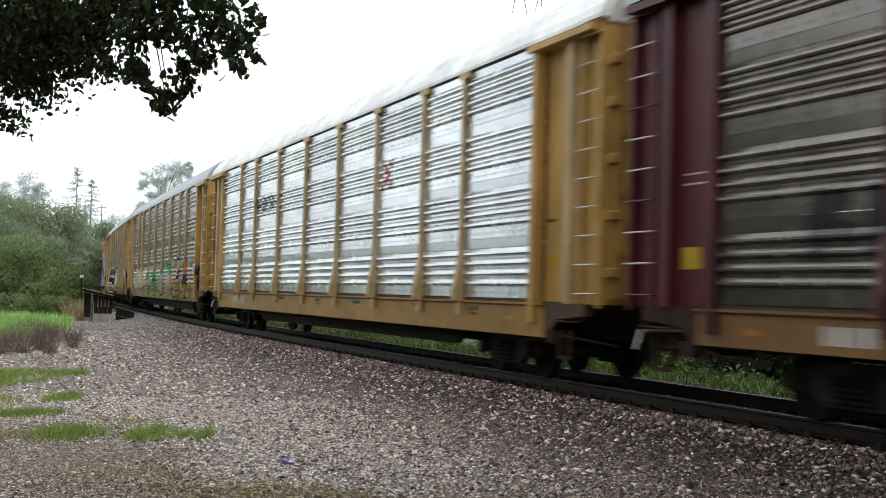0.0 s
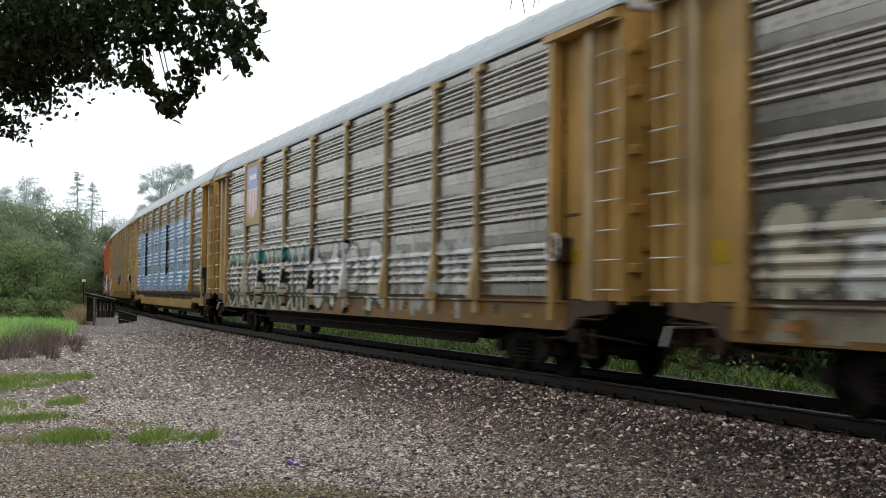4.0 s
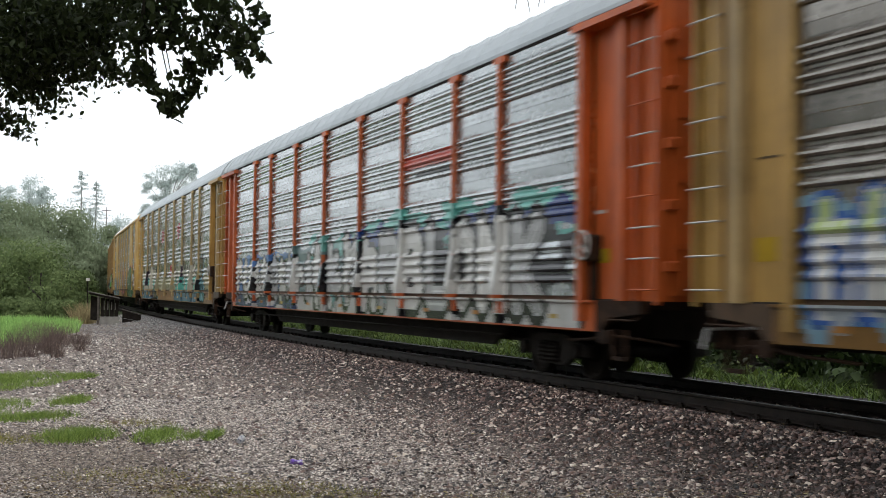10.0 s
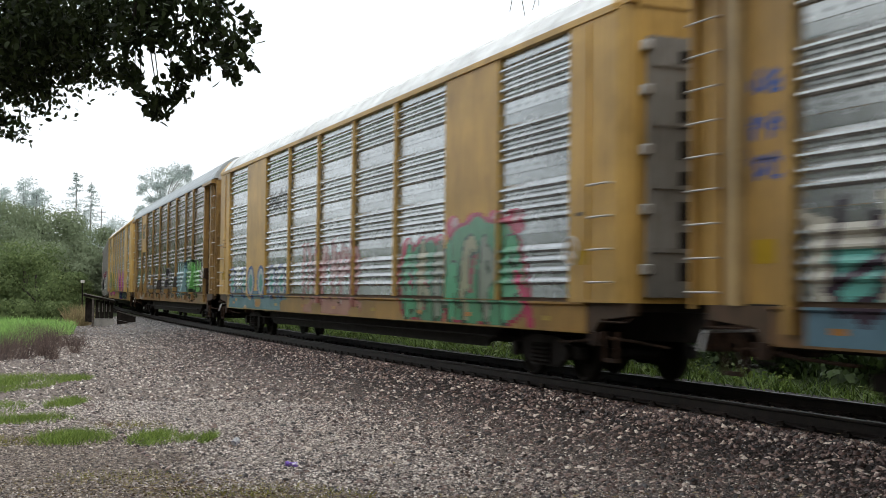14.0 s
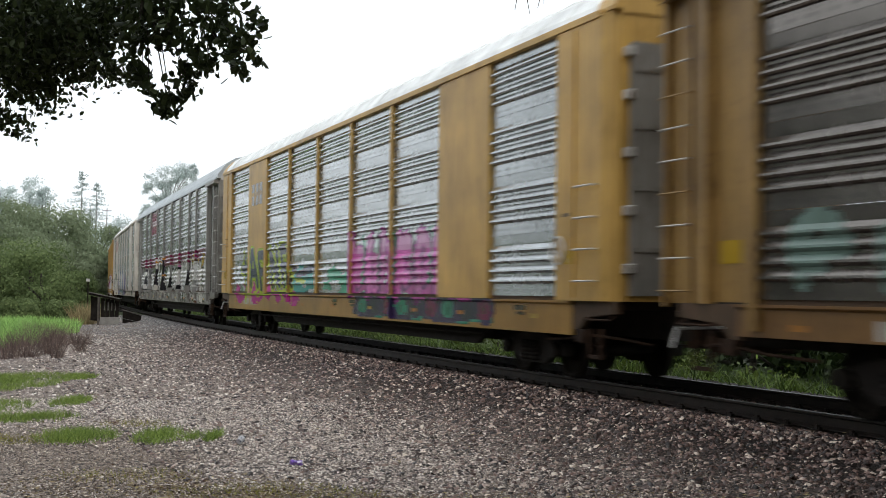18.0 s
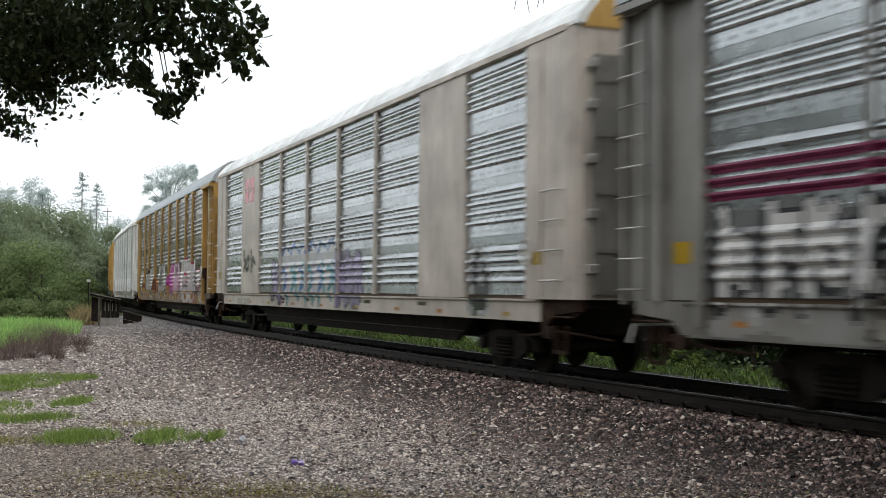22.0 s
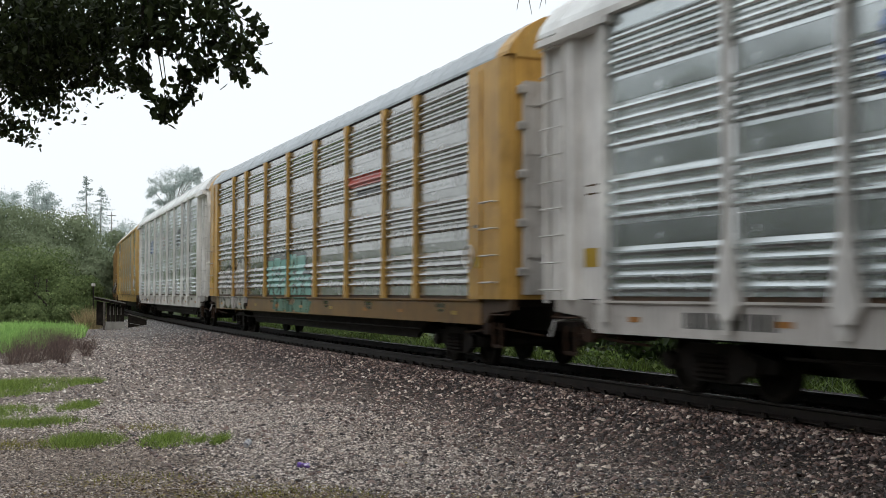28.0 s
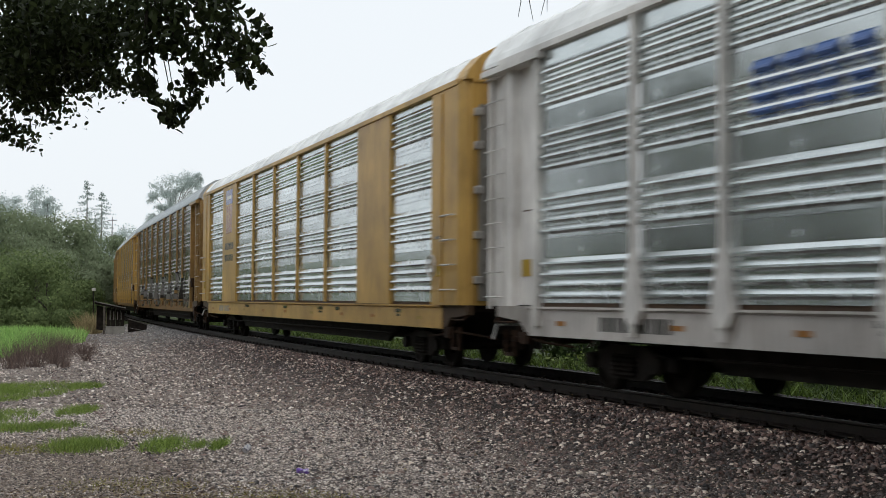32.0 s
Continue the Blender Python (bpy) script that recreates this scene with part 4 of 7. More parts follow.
            for i in range(10):
                hang("rung", shared("rung", rung_mesh), M_RUNG if body is P_YEL or i % 3 else body, lad, "", pose(0, 0.03, 0.2 + 0.41 * i))
            if e < 0 and body not in (P_WHITEN, P_GREY) and ribs is not G_SILVER:
                hang("brake_housing", shared("brake_housing", brake_housing_mesh), M_RUST, car, "", pose(-(HALF + 0.28), SIDE - 0.14, 1.95))
                brake_wheel(car, -(HALF + 0.28), SIDE + 0.13, 2.0)
        hang("stirrup", shared("stirrup", stirrup_mesh), M_RUST, car, "", pose(e * (HALF + 1.1), SIDE - 0.05, SILL0 + 0.05))
        hang("end_wall", shared("end_wall", end_wall_mesh), body, car, "", shift @ shrink)
        hang("roof_cap", shared("roof_cap", roof_cap_mesh), cfg.get("cap", roof_m), car, "", shift @ squat)
        hang("gable", shared("gable", gable_mesh), cfg.get("gable", M_GABLE), car, "", shift @ squat)
        for sg in (1, -1):
            flip2 = pose(0, 0 if sg > 0 else -1.315, 0)
            door = hang("end_door", shared("end_door", door_mesh), cfg.get("door", body), car, "", shift @ flip2)
            if e < 0:
                for z in (1.9, 2.75, 3.6, 4.4):
                    hang("door_bar", shared("door_bar", door_bar_mesh), cfg.get("door", body), door, "", pose(0, 0, z))
                if not flush and sg < 0:
                    hang("recess", shared("recess", recess_shade_mesh), M_BLACK, door)
                for i in range(8 if k == 8 else 0):
                    hang("vent_slot", shared("vent_slot", slot_mesh), M_BLACK, door, "", pose(0, 0, 1.52 + 0.41 * i))
        if e < 0:
            for z in (1.6, 2.4, 3.2, 4.0, 4.6):
                hang("hinge", shared("hinge", hinge_mesh), M_RUNG if flush else body, car, "", shift @ pose(0, -2.64, z))
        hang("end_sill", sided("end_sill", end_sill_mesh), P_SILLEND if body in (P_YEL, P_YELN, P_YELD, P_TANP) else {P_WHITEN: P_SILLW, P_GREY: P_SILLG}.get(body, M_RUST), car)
        hang("hand_bar", sided("hand_bar", hand_bar_mesh), M_RUST, car)
        hang("brake_pipe", sided("brake_pipe", brake_pipe_mesh), M_RUST, car)
        hang("jack_pad", sided("jack_pad", jack_pad_mesh), M_RUST, car)
        hang("end_platform", shared("end_platform", platform_mesh), M_WHEEL, car, "", turn)
        hang("uncoupling_lever", shared("uncoupling_lever", lever_mesh), M_RUNG, car, "", turn)
        hang("draft_gear", shared("draft_gear", draft_mesh), M_RUST, car, "", turn)
        hang("angle_cock", shared("angle_cock", valve_mesh), M_RUST, car, "", turn)
        hang("coupler", shared("coupler", coupler_mesh), M_RUST, car, "", turn)
        hang("air_hose", shared("air_hose", hose_mesh), M_BLACK, car, "", turn)
        truck = hang("truck", shared("truck", bolster_mesh), M_BLACK, car, "", pose(e * 10.05, 0, 0))
        for m in (pose(0, 0, 0), half_turn):
            hang("truck_frame", shared("truck_frame", truck_frame), M_BLACK, truck, "", m)
            for x in (-0.2, 0.0, 0.2):
                hang("spring", shared("spring", spring_mesh), M_WHEEL, truck, "", m @ pose(x, 1.1, 0.24))
            for x in (-0.89, 0.89):
                hang("axle_cap", shared("axle_cap", axle_cap_mesh), M_WHEEL, truck, "", m @ pose(x, 1.07, 0.44))
        for x in (-0.89, 0.89):
            WHEELS.append((k, e * 10.05 + x, x, hang("wheelset", shared("wheelset", wheel_mesh), M_WHEEL, truck, "", pose(x, 0, 0.42))))
    # stencilled lines on the end, too small to read
    c = Coat(-13.2, -12.05, 1.6, 3.6, seed=k, dx=0.06, flat=(SIDE + 0.064 if flush else SIDE - 0.132))
    dark = (0.1, 0.065, 0.03) if cfg["paint"] not in (P_MAROON, P_RED) else (0.5, 0.45, 0.42)
    for i in range(7):
        z = 3.4 - i * 0.11 - (0.5 if i > 3 else 0)
        c.bar(-12.35 + (0.1 if flush else 0) - c.rng.rand() * 0.15, -12.08 if not flush else -12.05, z, z + 0.03, dark)
    c.bar(-12.5, -12.1, 1.75, 1.95, (0.42, 0.27, 0.02))
    c.hang_on(car, "small dark stencilled lines and a yellow tag", "stencil")
    c = Coat(12.0, 13.3, 1.5, 3.4, seed=k, dx=0.05, flat=(SIDE + 0.064 if flush else SIDE - 0.132))
    c.bar(12.35, 12.75, 1.7, 1.98, (0.42, 0.27, 0.02))
    for i in range(3):
        c.bar(12.3, 12.62 + 0.1 * c.rng.rand(), 3.0 - 0.12 * i, 3.025 - 0.12 * i, dark)
    c.hang_on(car, "yellow tag and small dark stencilled lines on the end", "stencil")
    c = Coat(8.0, 11.5, SILL0 + 0.05, SILL1, seed=k, dx=0.06, flat=SIDE - 0.005)
    ink = (0.55, 0.52, 0.48) if style != "flared" else (0.05, 0.05, 0.05)
    for i in range(9):
        if i != 4:
            c.bar(9.9 - i * 0.21, 10.05 - i * 0.21, 0.88, 1.08, ink)
    c.hang_on(car, "row of pale number bars on the sill", "number_bar")
    c = Coat(-11.6, 7.4, SILL0 + 0.05, SILL1, seed=100 + k, dx=0.05, flat=SIDE - 0.006)
    rust = (0.05, 0.03, 0.02)
    for i in range(5):
        x = -11.0 + 3.5 * i + 2.4 * c.rng.rand()
        w = 0.25 + 0.35 * c.rng.rand()
        c.bar(x, x + w, 1.06, 1.12, rust if style != "flared" else (0.12, 0.11, 0.1))
        if c.rng.rand() < 0.7:
            c.bar(x + 0.05, x + w * 0.8, 0.97, 1.02, rust)
    c.hang_on(car, "small dark stencilled lines on the sill", "stencil")
    return car


def plain_mat(name, color, rough=0.5):
    return mottled(name, mul(color, 0.8), mul(color, 1.15), 5, rough, 0.1)


M_AMBER, M_LEMON = plain_mat("amber_reflector", (0.38, 0.16, 0.025)), plain_mat("yellow_reflector", (0.36, 0.25, 0.04))
YEL, YEL2 = (0.46, 0.275, 0.075), (0.55, 0.335, 0.085)
P_YEL = paint("railcar_yellow", YEL, 0.35)
P_YELD = paint("railcar_yellow_worn", (0.34, 0.205, 0.065), 0.75)
P_YELN = paint("railcar_yellow_clean", YEL2, 0.15)
P_MAROON = paint("railcar_maroon", (0.08, 0.007, 0.014), 0.1)
P_RED = paint("railcar_orange_red", (0.52, 0.105, 0.02), 0.2)
P_GREY = paint("railcar_grey", (0.27, 0.26, 0.24), 0.3)
P_WHITE = paint("railcar_dull_white", (0.59, 0.53, 0.465), 0.25)
P_WHITEN = paint("railcar_white", (0.83, 0.81, 0.78), 0.06)
P_TANP = paint("railcar_tan", (0.58, 0.335, 0.075), 0.3)
M_GABLE = paint("gable_white", (0.6, 0.58, 0.55), 0.3)
G_SILVER = galvanised("sheet_silver", (0.78, 0.83, 0.86), (0.54, 0.58, 0.6), 0.08, 0.2, 0.2)
G_GREY = galvanised("sheet_grey", (0.6, 0.635, 0.65), (0.23, 0.24, 0.24), 0.2, 0.22, 0.4)
G_TAUPE = galvanised("sheet_taupe", (0.48, 0.455, 0.415), (0.12, 0.104, 0.087), 0.36, 0.21)
G_DARK = galvanised("sheet_dark", (0.37, 0.345, 0.318), (0.088, 0.075, 0.065), 0.38, 0.2)
G_DULL = galvanised("sheet_dull", (0.56, 0.57, 0.555), (0.2, 0.195, 0.18), 0.28, 0.21)
P_POST = paint("post_faded_tan", (0.47, 0.335, 0.155), 0.35)
# Sill paints: body colours darkened for grime plus the shade low on the cars.
P_SILL = paint("sill_yellow_grime_shade", (0.215, 0.108, 0.016), 0.5)
P_SILLD = paint("sill_brown_grime_shade", (0.22, 0.115, 0.035), 0.6)
P_SILLW = paint("sill_white_grime_shade", (0.34, 0.315, 0.29), 0.35)
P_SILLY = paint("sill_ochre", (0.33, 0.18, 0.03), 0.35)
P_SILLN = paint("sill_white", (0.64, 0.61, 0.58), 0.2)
P_SILLG = paint("sill_grey_grime_shade", (0.19, 0.18, 0.16), 0.4)
# rust of the sill ends, also the shade painted into the slot strip
P_SILLEND = paint("sill_end_rust_slot_shade", (0.075, 0.043, 0.02), 0.9, 0.7)
G_STEEL = galvanised("sheet_bright_steel", (0.72, 0.77, 0.78), (0.42, 0.46, 0.46), 0.08, 0.2, 0.2)
G_PALE = galvanised("sheet_pale_steel", (0.72, 0.77, 0.775), (0.45, 0.49, 0.49), 0.08, 0.19, 0.2)
G_MID = galvanised("sheet_mid", (0.6, 0.62, 0.615), (0.25, 0.255, 0.245), 0.2, 0.21)

CARS = [
    dict(paint=P_MAROON, sheet=G_DARK, sill=P_SILLD, gable=P_MAROON, label="maroon autorack railcar with dark ribbed steel sides"),
    dict(paint=P_YEL, post=P_POST, deep=0.7, sill=P_SILLY, roof=M_ROOFW, sheet=G_SILVER, label="yellow autorack railcar with bright galvanised ribbed sides"),
    dict(paint=P_YEL, post=P_POST, sheet=G_TAUPE, label="yellow autorack railcar with brown-grimed sides and colourful graffiti"),
    dict(paint=P_YEL, post=P_POST, sheet=G_TAUPE, label="yellow autorack railcar with grimy sides and white block graffiti"),
    dict(paint=P_YEL, sill=P_SILLY, sheet=G_TAUPE, low=True, label="yellow autorack railcar with its side painted over in pale blue"),
    dict(paint=P_YEL, sheet=G_TAUPE, label="worn yellow autorack railcar with dusty brown ribbed sides"),
    dict(paint=P_RED, sheet=G_GREY, label="orange-red autorack railcar with white and teal graffiti"),
    dict(paint=P_YEL, sill=P_SILLD, post=P_POST, sheet=G_MID, label="yellow autorack railcar with grey sides and teal graffiti"),
    dict(paint=P_YELN, sill=P_SILLY, sheet=G_GREY, style="flush", roof=M_ROOFW, cap=P_YELN, gable=P_YELN, door=P_GREY, label="yellow flush-ended autorack railcar with green graffiti"),
    dict(paint=P_YELD, deep=0.85, sheet=G_DARK, label="worn yellow autorack railcar with dark grimy sides"),
    dict(paint=P_YELN, sill=P_SILLY, sheet=G_GREY, style="flush", roof=M_ROOFW, cap=P_YELN, gable=P_YELN, door=P_GREY, deep=0.72, label="yellow flush-ended autorack railcar with lime and magenta graffiti"),
    dict(paint=P_GREY, sheet=G_GREY, label="grey autorack railcar with a maroon stripe and white graffiti"),
    dict(paint=P_WHITE, sill=P_WHITE, deep=0.87, sheet=G_GREY, style="flush", roof=M_ROOFW, cap=M_ROOFW, gable=P_YELN, door=P_GREY, label="dull white flush-ended autorack railcar with blue graffiti"),
    dict(paint=P_YEL, sheet=G_TAUPE, label="worn yellow autorack railcar with pink and white graffiti"),
    dict(paint=P_WHITEN, sill=P_SILLN, deep=0.76, sheet=G_PALE, style="flared", roof=M_ROOFW, cap=M_ROOFW, gable=P_YELN, label="white autorack railcar with flared posts and bright sheets"),
    dict(paint=P_TANP, sheet=G_DULL, style="tan", cap=P_TANP, gable=P_YELN, door=M_GABLE, label="rust-stained yellow autorack railcar with teal graffiti"),
    dict(paint=P_WHITEN, sill=P_SILLN, deep=0.76, sheet=G_PALE, style="flared", roof=M_ROOFW, cap=M_ROOFW, gable=P_YELN, label="white autorack railcar with flared posts and blue mark"),
    dict(paint=P_YELN, sill=P_YELN, sheet=G_STEEL, style="flush", roof=M_ROOFW, cap=P_YELN, gable=P_YELN, door=P_GREY, label="clean yellow flush-ended autorack railcar with a shield mark"),
    dict(paint=P_YELD, sheet=G_DARK, label="worn yellow autorack railcar with dark grimy sides and pale graffiti"),
    dict(paint=P_YELN, sheet=G_TAUPE, label="yellow autorack railcar with dull sides far back in the train"),
    dict(paint=P_YELD, sheet=G_TAUPE, label="worn yellow autorack railcar at the back of the train"),
]
TRAIN = [make_car(k, cfg) for k, cfg in enumerate(CARS)]
WHITE, CREAM, INK, TEAL = (0.6, 0.6, 0.58), (0.5, 0.46, 0.34), (0.015, 0.015, 0.018), (0.16, 0.42, 0.38)
LIME, MAGENTA, ROSE = (0.4, 0.52, 0.04), (0.5, 0.05, 0.3), (0.5, 0.03, 0.06)
PURPLE, ORANGE, GOLD, SILVERY = (0.09, 0.045, 0.13), (0.55, 0.2, 0.05), (0.36, 0.24, 0.045), (0.42, 0.43, 0.43)


def shield_sign(car, x0, x1, z0, z1, base):
    """A flat sheet between two posts with a shield on it: blue head over pale and red stripes."""
    part("sign_sheet", box(bmesh.new(), x0, x1, SIDE - 0.0, SIDE + 0.05, z0, z1), base, car, "flat ochre sheet for the emblem")
    c = Coat(x0, x1, z0, z1, flat=SIDE + 0.056, dx=0.03)
    mx, w, h = (x0 + x1) / 2, (x1 - x0) * 0.36, z1 - z0
    lo, hi = z0 + h * 0.1, z1 - h * 0.08
    narrow = w * np.clip(1.08 - 0.35 * np.clip((lo + 0.35 * h - c.Z) / (0.35 * h), 0, 1) ** 2, 0, 1)
    inside = (np.abs(c.X - mx) < narrow) & (c.Z > lo + 0.12 * h * (np.abs(c.X - mx) / w)) & (c.Z < hi)
    c.put(inside, (0.5, 0.45, 0.42))
    stripe = np.sin((c.X - mx) / w * 11) > 0.1
    c.put(inside & stripe & (c.Z < z0 + h * 0.55), (0.5, 0.14, 0.12))
    c.put(inside & (c.Z > z0 + h * 0.58), (0.06, 0.12, 0.42))
    c.put(inside & (c.Z > z0 + h * 0.72) & (c.Z < z0 + h * 0.8) & (np.abs(c.X - mx) < w * 0.7), WHITE)
    c.hang_on(car, "blue, white and red shield emblem", "emblem")


def blocks(car, x0, x1, z0, z1, color, n, label, flat=None, posts=(), bar=False):
    c = Coat(min(x0, x1), max(x0, x1), z0, z1, posts, flat=flat, dx=0.04)
    w = (max(x0, x1) - min(x0, x1)) / n
    for i in range(n):
        a = min(x0, x1) + i * w
        c.bar(a + w * 0.13, a + w * 0.87, z0 + (0.2 if bar else 0), z1, color)
        c.bar(a + w * 0.38, a + w * (0.64 if i % 2 else 0.7), z0 + (z1 - z0) * (0.42 if not bar else 0.52), z0 + (z1 - z0) * 0.62, (-1, -1, -1))
    if bar:
        c.bar(x0 if x0 < x1 else x1, max(x0, x1), z0, z0 + 0.09, color)
    c.hang_on(car, label, "emblem")


def red_cross(car, x, z, r):
    c = Coat(x - r - 0.1, x + r + 0.1, z - r, z + r, dx=0.03)
    c.stroke([(x - r, z - r), (x + r, z + r)], 0.05, (0.4, 0.02, 0.06))
    c.stroke([(x - r, z + r), (x + r, z - r)], 0.05, (0.4, 0.02, 0.06))
    c.hang_on(car, "dark red sprayed cross", "chalk_mark")


def scrawl(car, x0, x1, z0, z1, color, n, seed, thick=0.035, label="thin sprayed scrawl", posts=()):
    c = Coat(min(x0, x1), max(x0, x1), z0, z1, posts, seed, dx=0.04)
    c.glyphs(max(x0, x1), min(x0, x1), z0, z1, n, color, None, thick)
    c.hang_on(car, label, "graffiti")


def paint_train():
    T = TRAIN
    # maroon car
    scrawl(T[0], 7.0, 10.4, 1.75, 2.5, INK, 4, 3, 0.11, "blurred black and white sprayed forms")
    # silver car
    scrawl(T[1], 4.5, 7.4, 3.55, 4.05, INK, 3, 5, 0.07, "short black sprayed tag")
    red_cross(T[1], -4.9, 3.75, 0.3)
    # the many-coloured one
    c = Coat(-12.4, 11.7, 0.76, 2.75, POSTS, 7)
    c.cloud(11.6, 4.0, 0.79, 2.0, (0.3, 0.27, 0.2))
    c.cloud(4.0, -1.4, 0.79, 2.1, (0.2, 0.33, 0.1))
    c.cloud(-1.4, -4.8, 0.79, 2.1, (0.3, 0.27, 0.2))
    c.cloud(-4.8, -12.3, 0.79, 2.0, (0.2, 0.15, 0.045))
    c.cloud(-2.0, -12.3, 2.0, 2.35, TEAL, 0.2)
    c.glyphs(11.5, 4.2, 1.2, 2.2, 7, [CREAM, WHITE], (0.16, 0.15, 0.13), 0.13, 0.05)
    for x in (11.2, 10.2, 9.4, 8.3, 7.4, 6.3, 5.2):
        c.ring(x, 2.12, 0.38, 0.2, (0.42, 0.39, 0.3))
    c.drips(11.5, 4.4, 0.78, 1.22, (0.24, 0.2, 0.17), 7)
    c.cloud(4.1, -1.4, 1.5, 1.95, (0.1, 0.26, 0.13), 0.1)
    for x in (3.7, 2.7, 1.8, 0.7, -0.4):
        c.ring(x, 2.14, 0.5, 0.22, (0.4, 0.38, 0.27))
    c.glyphs(4.0, -1.3, 1.15, 2.1, 7, [(0.3, 0.42, 0.14), (0.1, 0.3, 0.17)], (0.02, 0.06, 0.05), 0.11, 0.05)
    c.glyphs(-1.3, -4.7, 1.1, 2.25, 5, [(0.42, 0.38, 0.31), (0.3, 0.3, 0.27)], (0.05, 0.08, 0.08), 0.1, 0.05, (0.13, 0.36, 0.26))
    c.drips(-1.5, -4.6, 0.78, 1.22, (0.3, 0.28, 0.22), 4)
    c.cloud(-4.7, -10.6, 1.3, 2.2, (0.05, 0.03, 0.07), 0.15)
    for x in (-5.0, -7.6, -9.9, -11.3):
        c.ring(x, 2.28 + 0.12 * math.sin(x * 3), 0.5, 0.3, TEAL)
    c.glyphs(-4.7, -11.4, 1.25, 2.45, 7, [GOLD, (0.42, 0.2, 0.06), (0.5, 0.4, 0.3)], PURPLE, 0.13, 0.06)
    c.glyphs(-4.7, -11.8, 0.95, 1.5, 4, [GOLD, (0.34, 0.26, 0.06)], PURPLE, 0.13, 0.05)
    c.drips(-4.9, -12.2, 0.78, 1.22, PURPLE, 5)
    c.glyphs(-4.8, -11.6, 1.25, 2.4, 8, (0.03, 0.02, 0.045), None, 0.035)
    c.hang_on(T[2], "cream, green, teal and gold bulging graffiti along the foot of the side")
    # block letters and an emblem
    c = Coat(-8.9, 11.8, 0.76, 2.6, POSTS, 11)
    c.cloud(11.7, 2.2, 0.79, 1.5, (0.12, 0.11, 0.1), 0.06)
    c.glyphs(11.75, 2.0, 0.86, 2.55, 7, INK, (0.55, 0.52, 0.44), 0.17, 0.12, None, "CKOSISM", 0.0)
    c.put((c.rgb[..., 0] == INK[0]) & (c.Z > 2.2), (0.04, 0.2, 0.19))
    c.glyphs(1.7, -4.0, 1.0, 2.45, 4, WHITE, INK, 0.16, 0.1)
    c.glyphs(-4.3, -8.8, 0.95, 2.45, 4, SILVERY, None, 0.11)
    c.hang_on(T[3], "white sprayed capitals CKOSISM edged in black, with paler forms beside them")
    shield_sign(T[3], 7.11, 8.99, 3.3, 5.2, P_YEL)
    # painted over in blue
    c = Coat(-8.9, 11.84, FOOT, 4.35, POSTS, 13, dx=0.16)
    blue = (0.45, 0.56, 0.71)
    c.bar(-8.95, 11.84, FOOT, 4.28, blue)
    for x, w in ((9.35, 0.05), (7.05, 0.085), (3.05, 0.09), (-1.44, 0.085)):
        c.bar(x - w, x + w, FOOT, 4.2, (0.02, 0.025, 0.035))
    c.bar(9.5, 10.9, 2.62, 2.78, INK)
    c.bar(9.5, 9.75, 2.62, 3.2, INK)
    c.bar(10.4, 11.3, 3.05, 3.2, INK)
    c.hang_on(T[4], "pale blue paint rolled over the ribbed side, with black strokes", "blue_paint")
    # dusty car
    c = Coat(-4.0, 11.84, 0.76, 2.5, POSTS, 17)
    c.cloud(11.8, 7.2, 0.79, 2.3, (0.2, 0.33, 0.42))
    c.glyphs(11.7, 7.3, 1.1, 2.35, 6, WHITE, (0.05, 0.13, 0.4), 0.13, 0.07, (0.42, 0.52, 0.22))
    c.drips(11.6, 7.3, 0.78, 1.22, (0.36, 0.4, 0.43), 6)
    c.glyphs(4.2, 3.4, 1.3, 2.0, 1, SILVERY, None, 0.09)
    c.glyphs(1.2, -1.45, 1.25, 2.3, 4, (0.3, 0.3, 0.3), (0.07, 0.07, 0.085), 0.085, 0.06)
    c.glyphs(-1.7, -3.8, 1.25, 2.25, 4, (0.28, 0.28, 0.29), (0.06, 0.06, 0.09), 0.08, 0.07)
    c.hang_on(T[5], "blue-edged white and lime letter forms and pale scrawls")
    blocks(T[5], 4.75, 6.4, 3.35, 4.05, (0.5, 0.27, 0.04), 3, "ochre block emblem over a bar", None, (), True)
    # orange-red car
    c = Coat(-12.0, 11.8, 0.76, 2.95, POSTS, 19)
    c.cloud(11.8, 4.4, 0.79, 2.35, (0.1, 0.2, 0.42), 0.06)
    c.cloud(4.4, -9.0, 0.79, 2.45, (0.13, 0.2, 0.2), 0.1)
    c.cloud(3.0, -11.9, 2.2, 2.62, TEAL, 0.16)
    c.cloud(-3.9, -11.8, 0.79, 2.45, (0.03, 0.03, 0.036), 0.1)
    c.cloud(-2.0, -11.9, 2.5, 2.9, (0.13, 0.42, 0.37), 0.14)
    c.cloud(-0.5, -11.8, 2.3, 2.66, (0.025, 0.055, 0.2), 0.16)
    c.bar(-11.8, 11.8, 0.8, 1.24, (0.5, 0.5, 0.49))
    c.cloud(11.8, 4.0, 0.79, 1.22, (0.07, 0.09, 0.16), 0.05)
    c.glyphs(11.7, 7.2, 1.1, 2.2, 5, WHITE, INK, 0.15, 0.08)
    c.glyphs(7.1, 2.4, 1.1, 2.25, 5, [SILVERY, WHITE], INK, 0.13, 0.08)
    c.glyphs(2.6, -3.9, 0.95, 2.55, 5, [WHITE, SILVERY, WHITE], INK, 0.2, 0.11)
    c.drips(11.7, -11.6, 0.78, 1.24, (0.4, 0.4, 0.4), 14)
    c.drips(7.0, -11.6, 0.78, 1.24, (0.12, 0.12, 0.125), 6)
    c.drips(2.0, -11.0, 0.9, 1.24, (0.16, 0.36, 0.38), 7)
    c.glyphs(-4.1, -10.7, 0.98, 2.62, 5, [WHITE, SILVERY, WHITE], INK, 0.22, 0.16, None, "BLONK", 0.1)
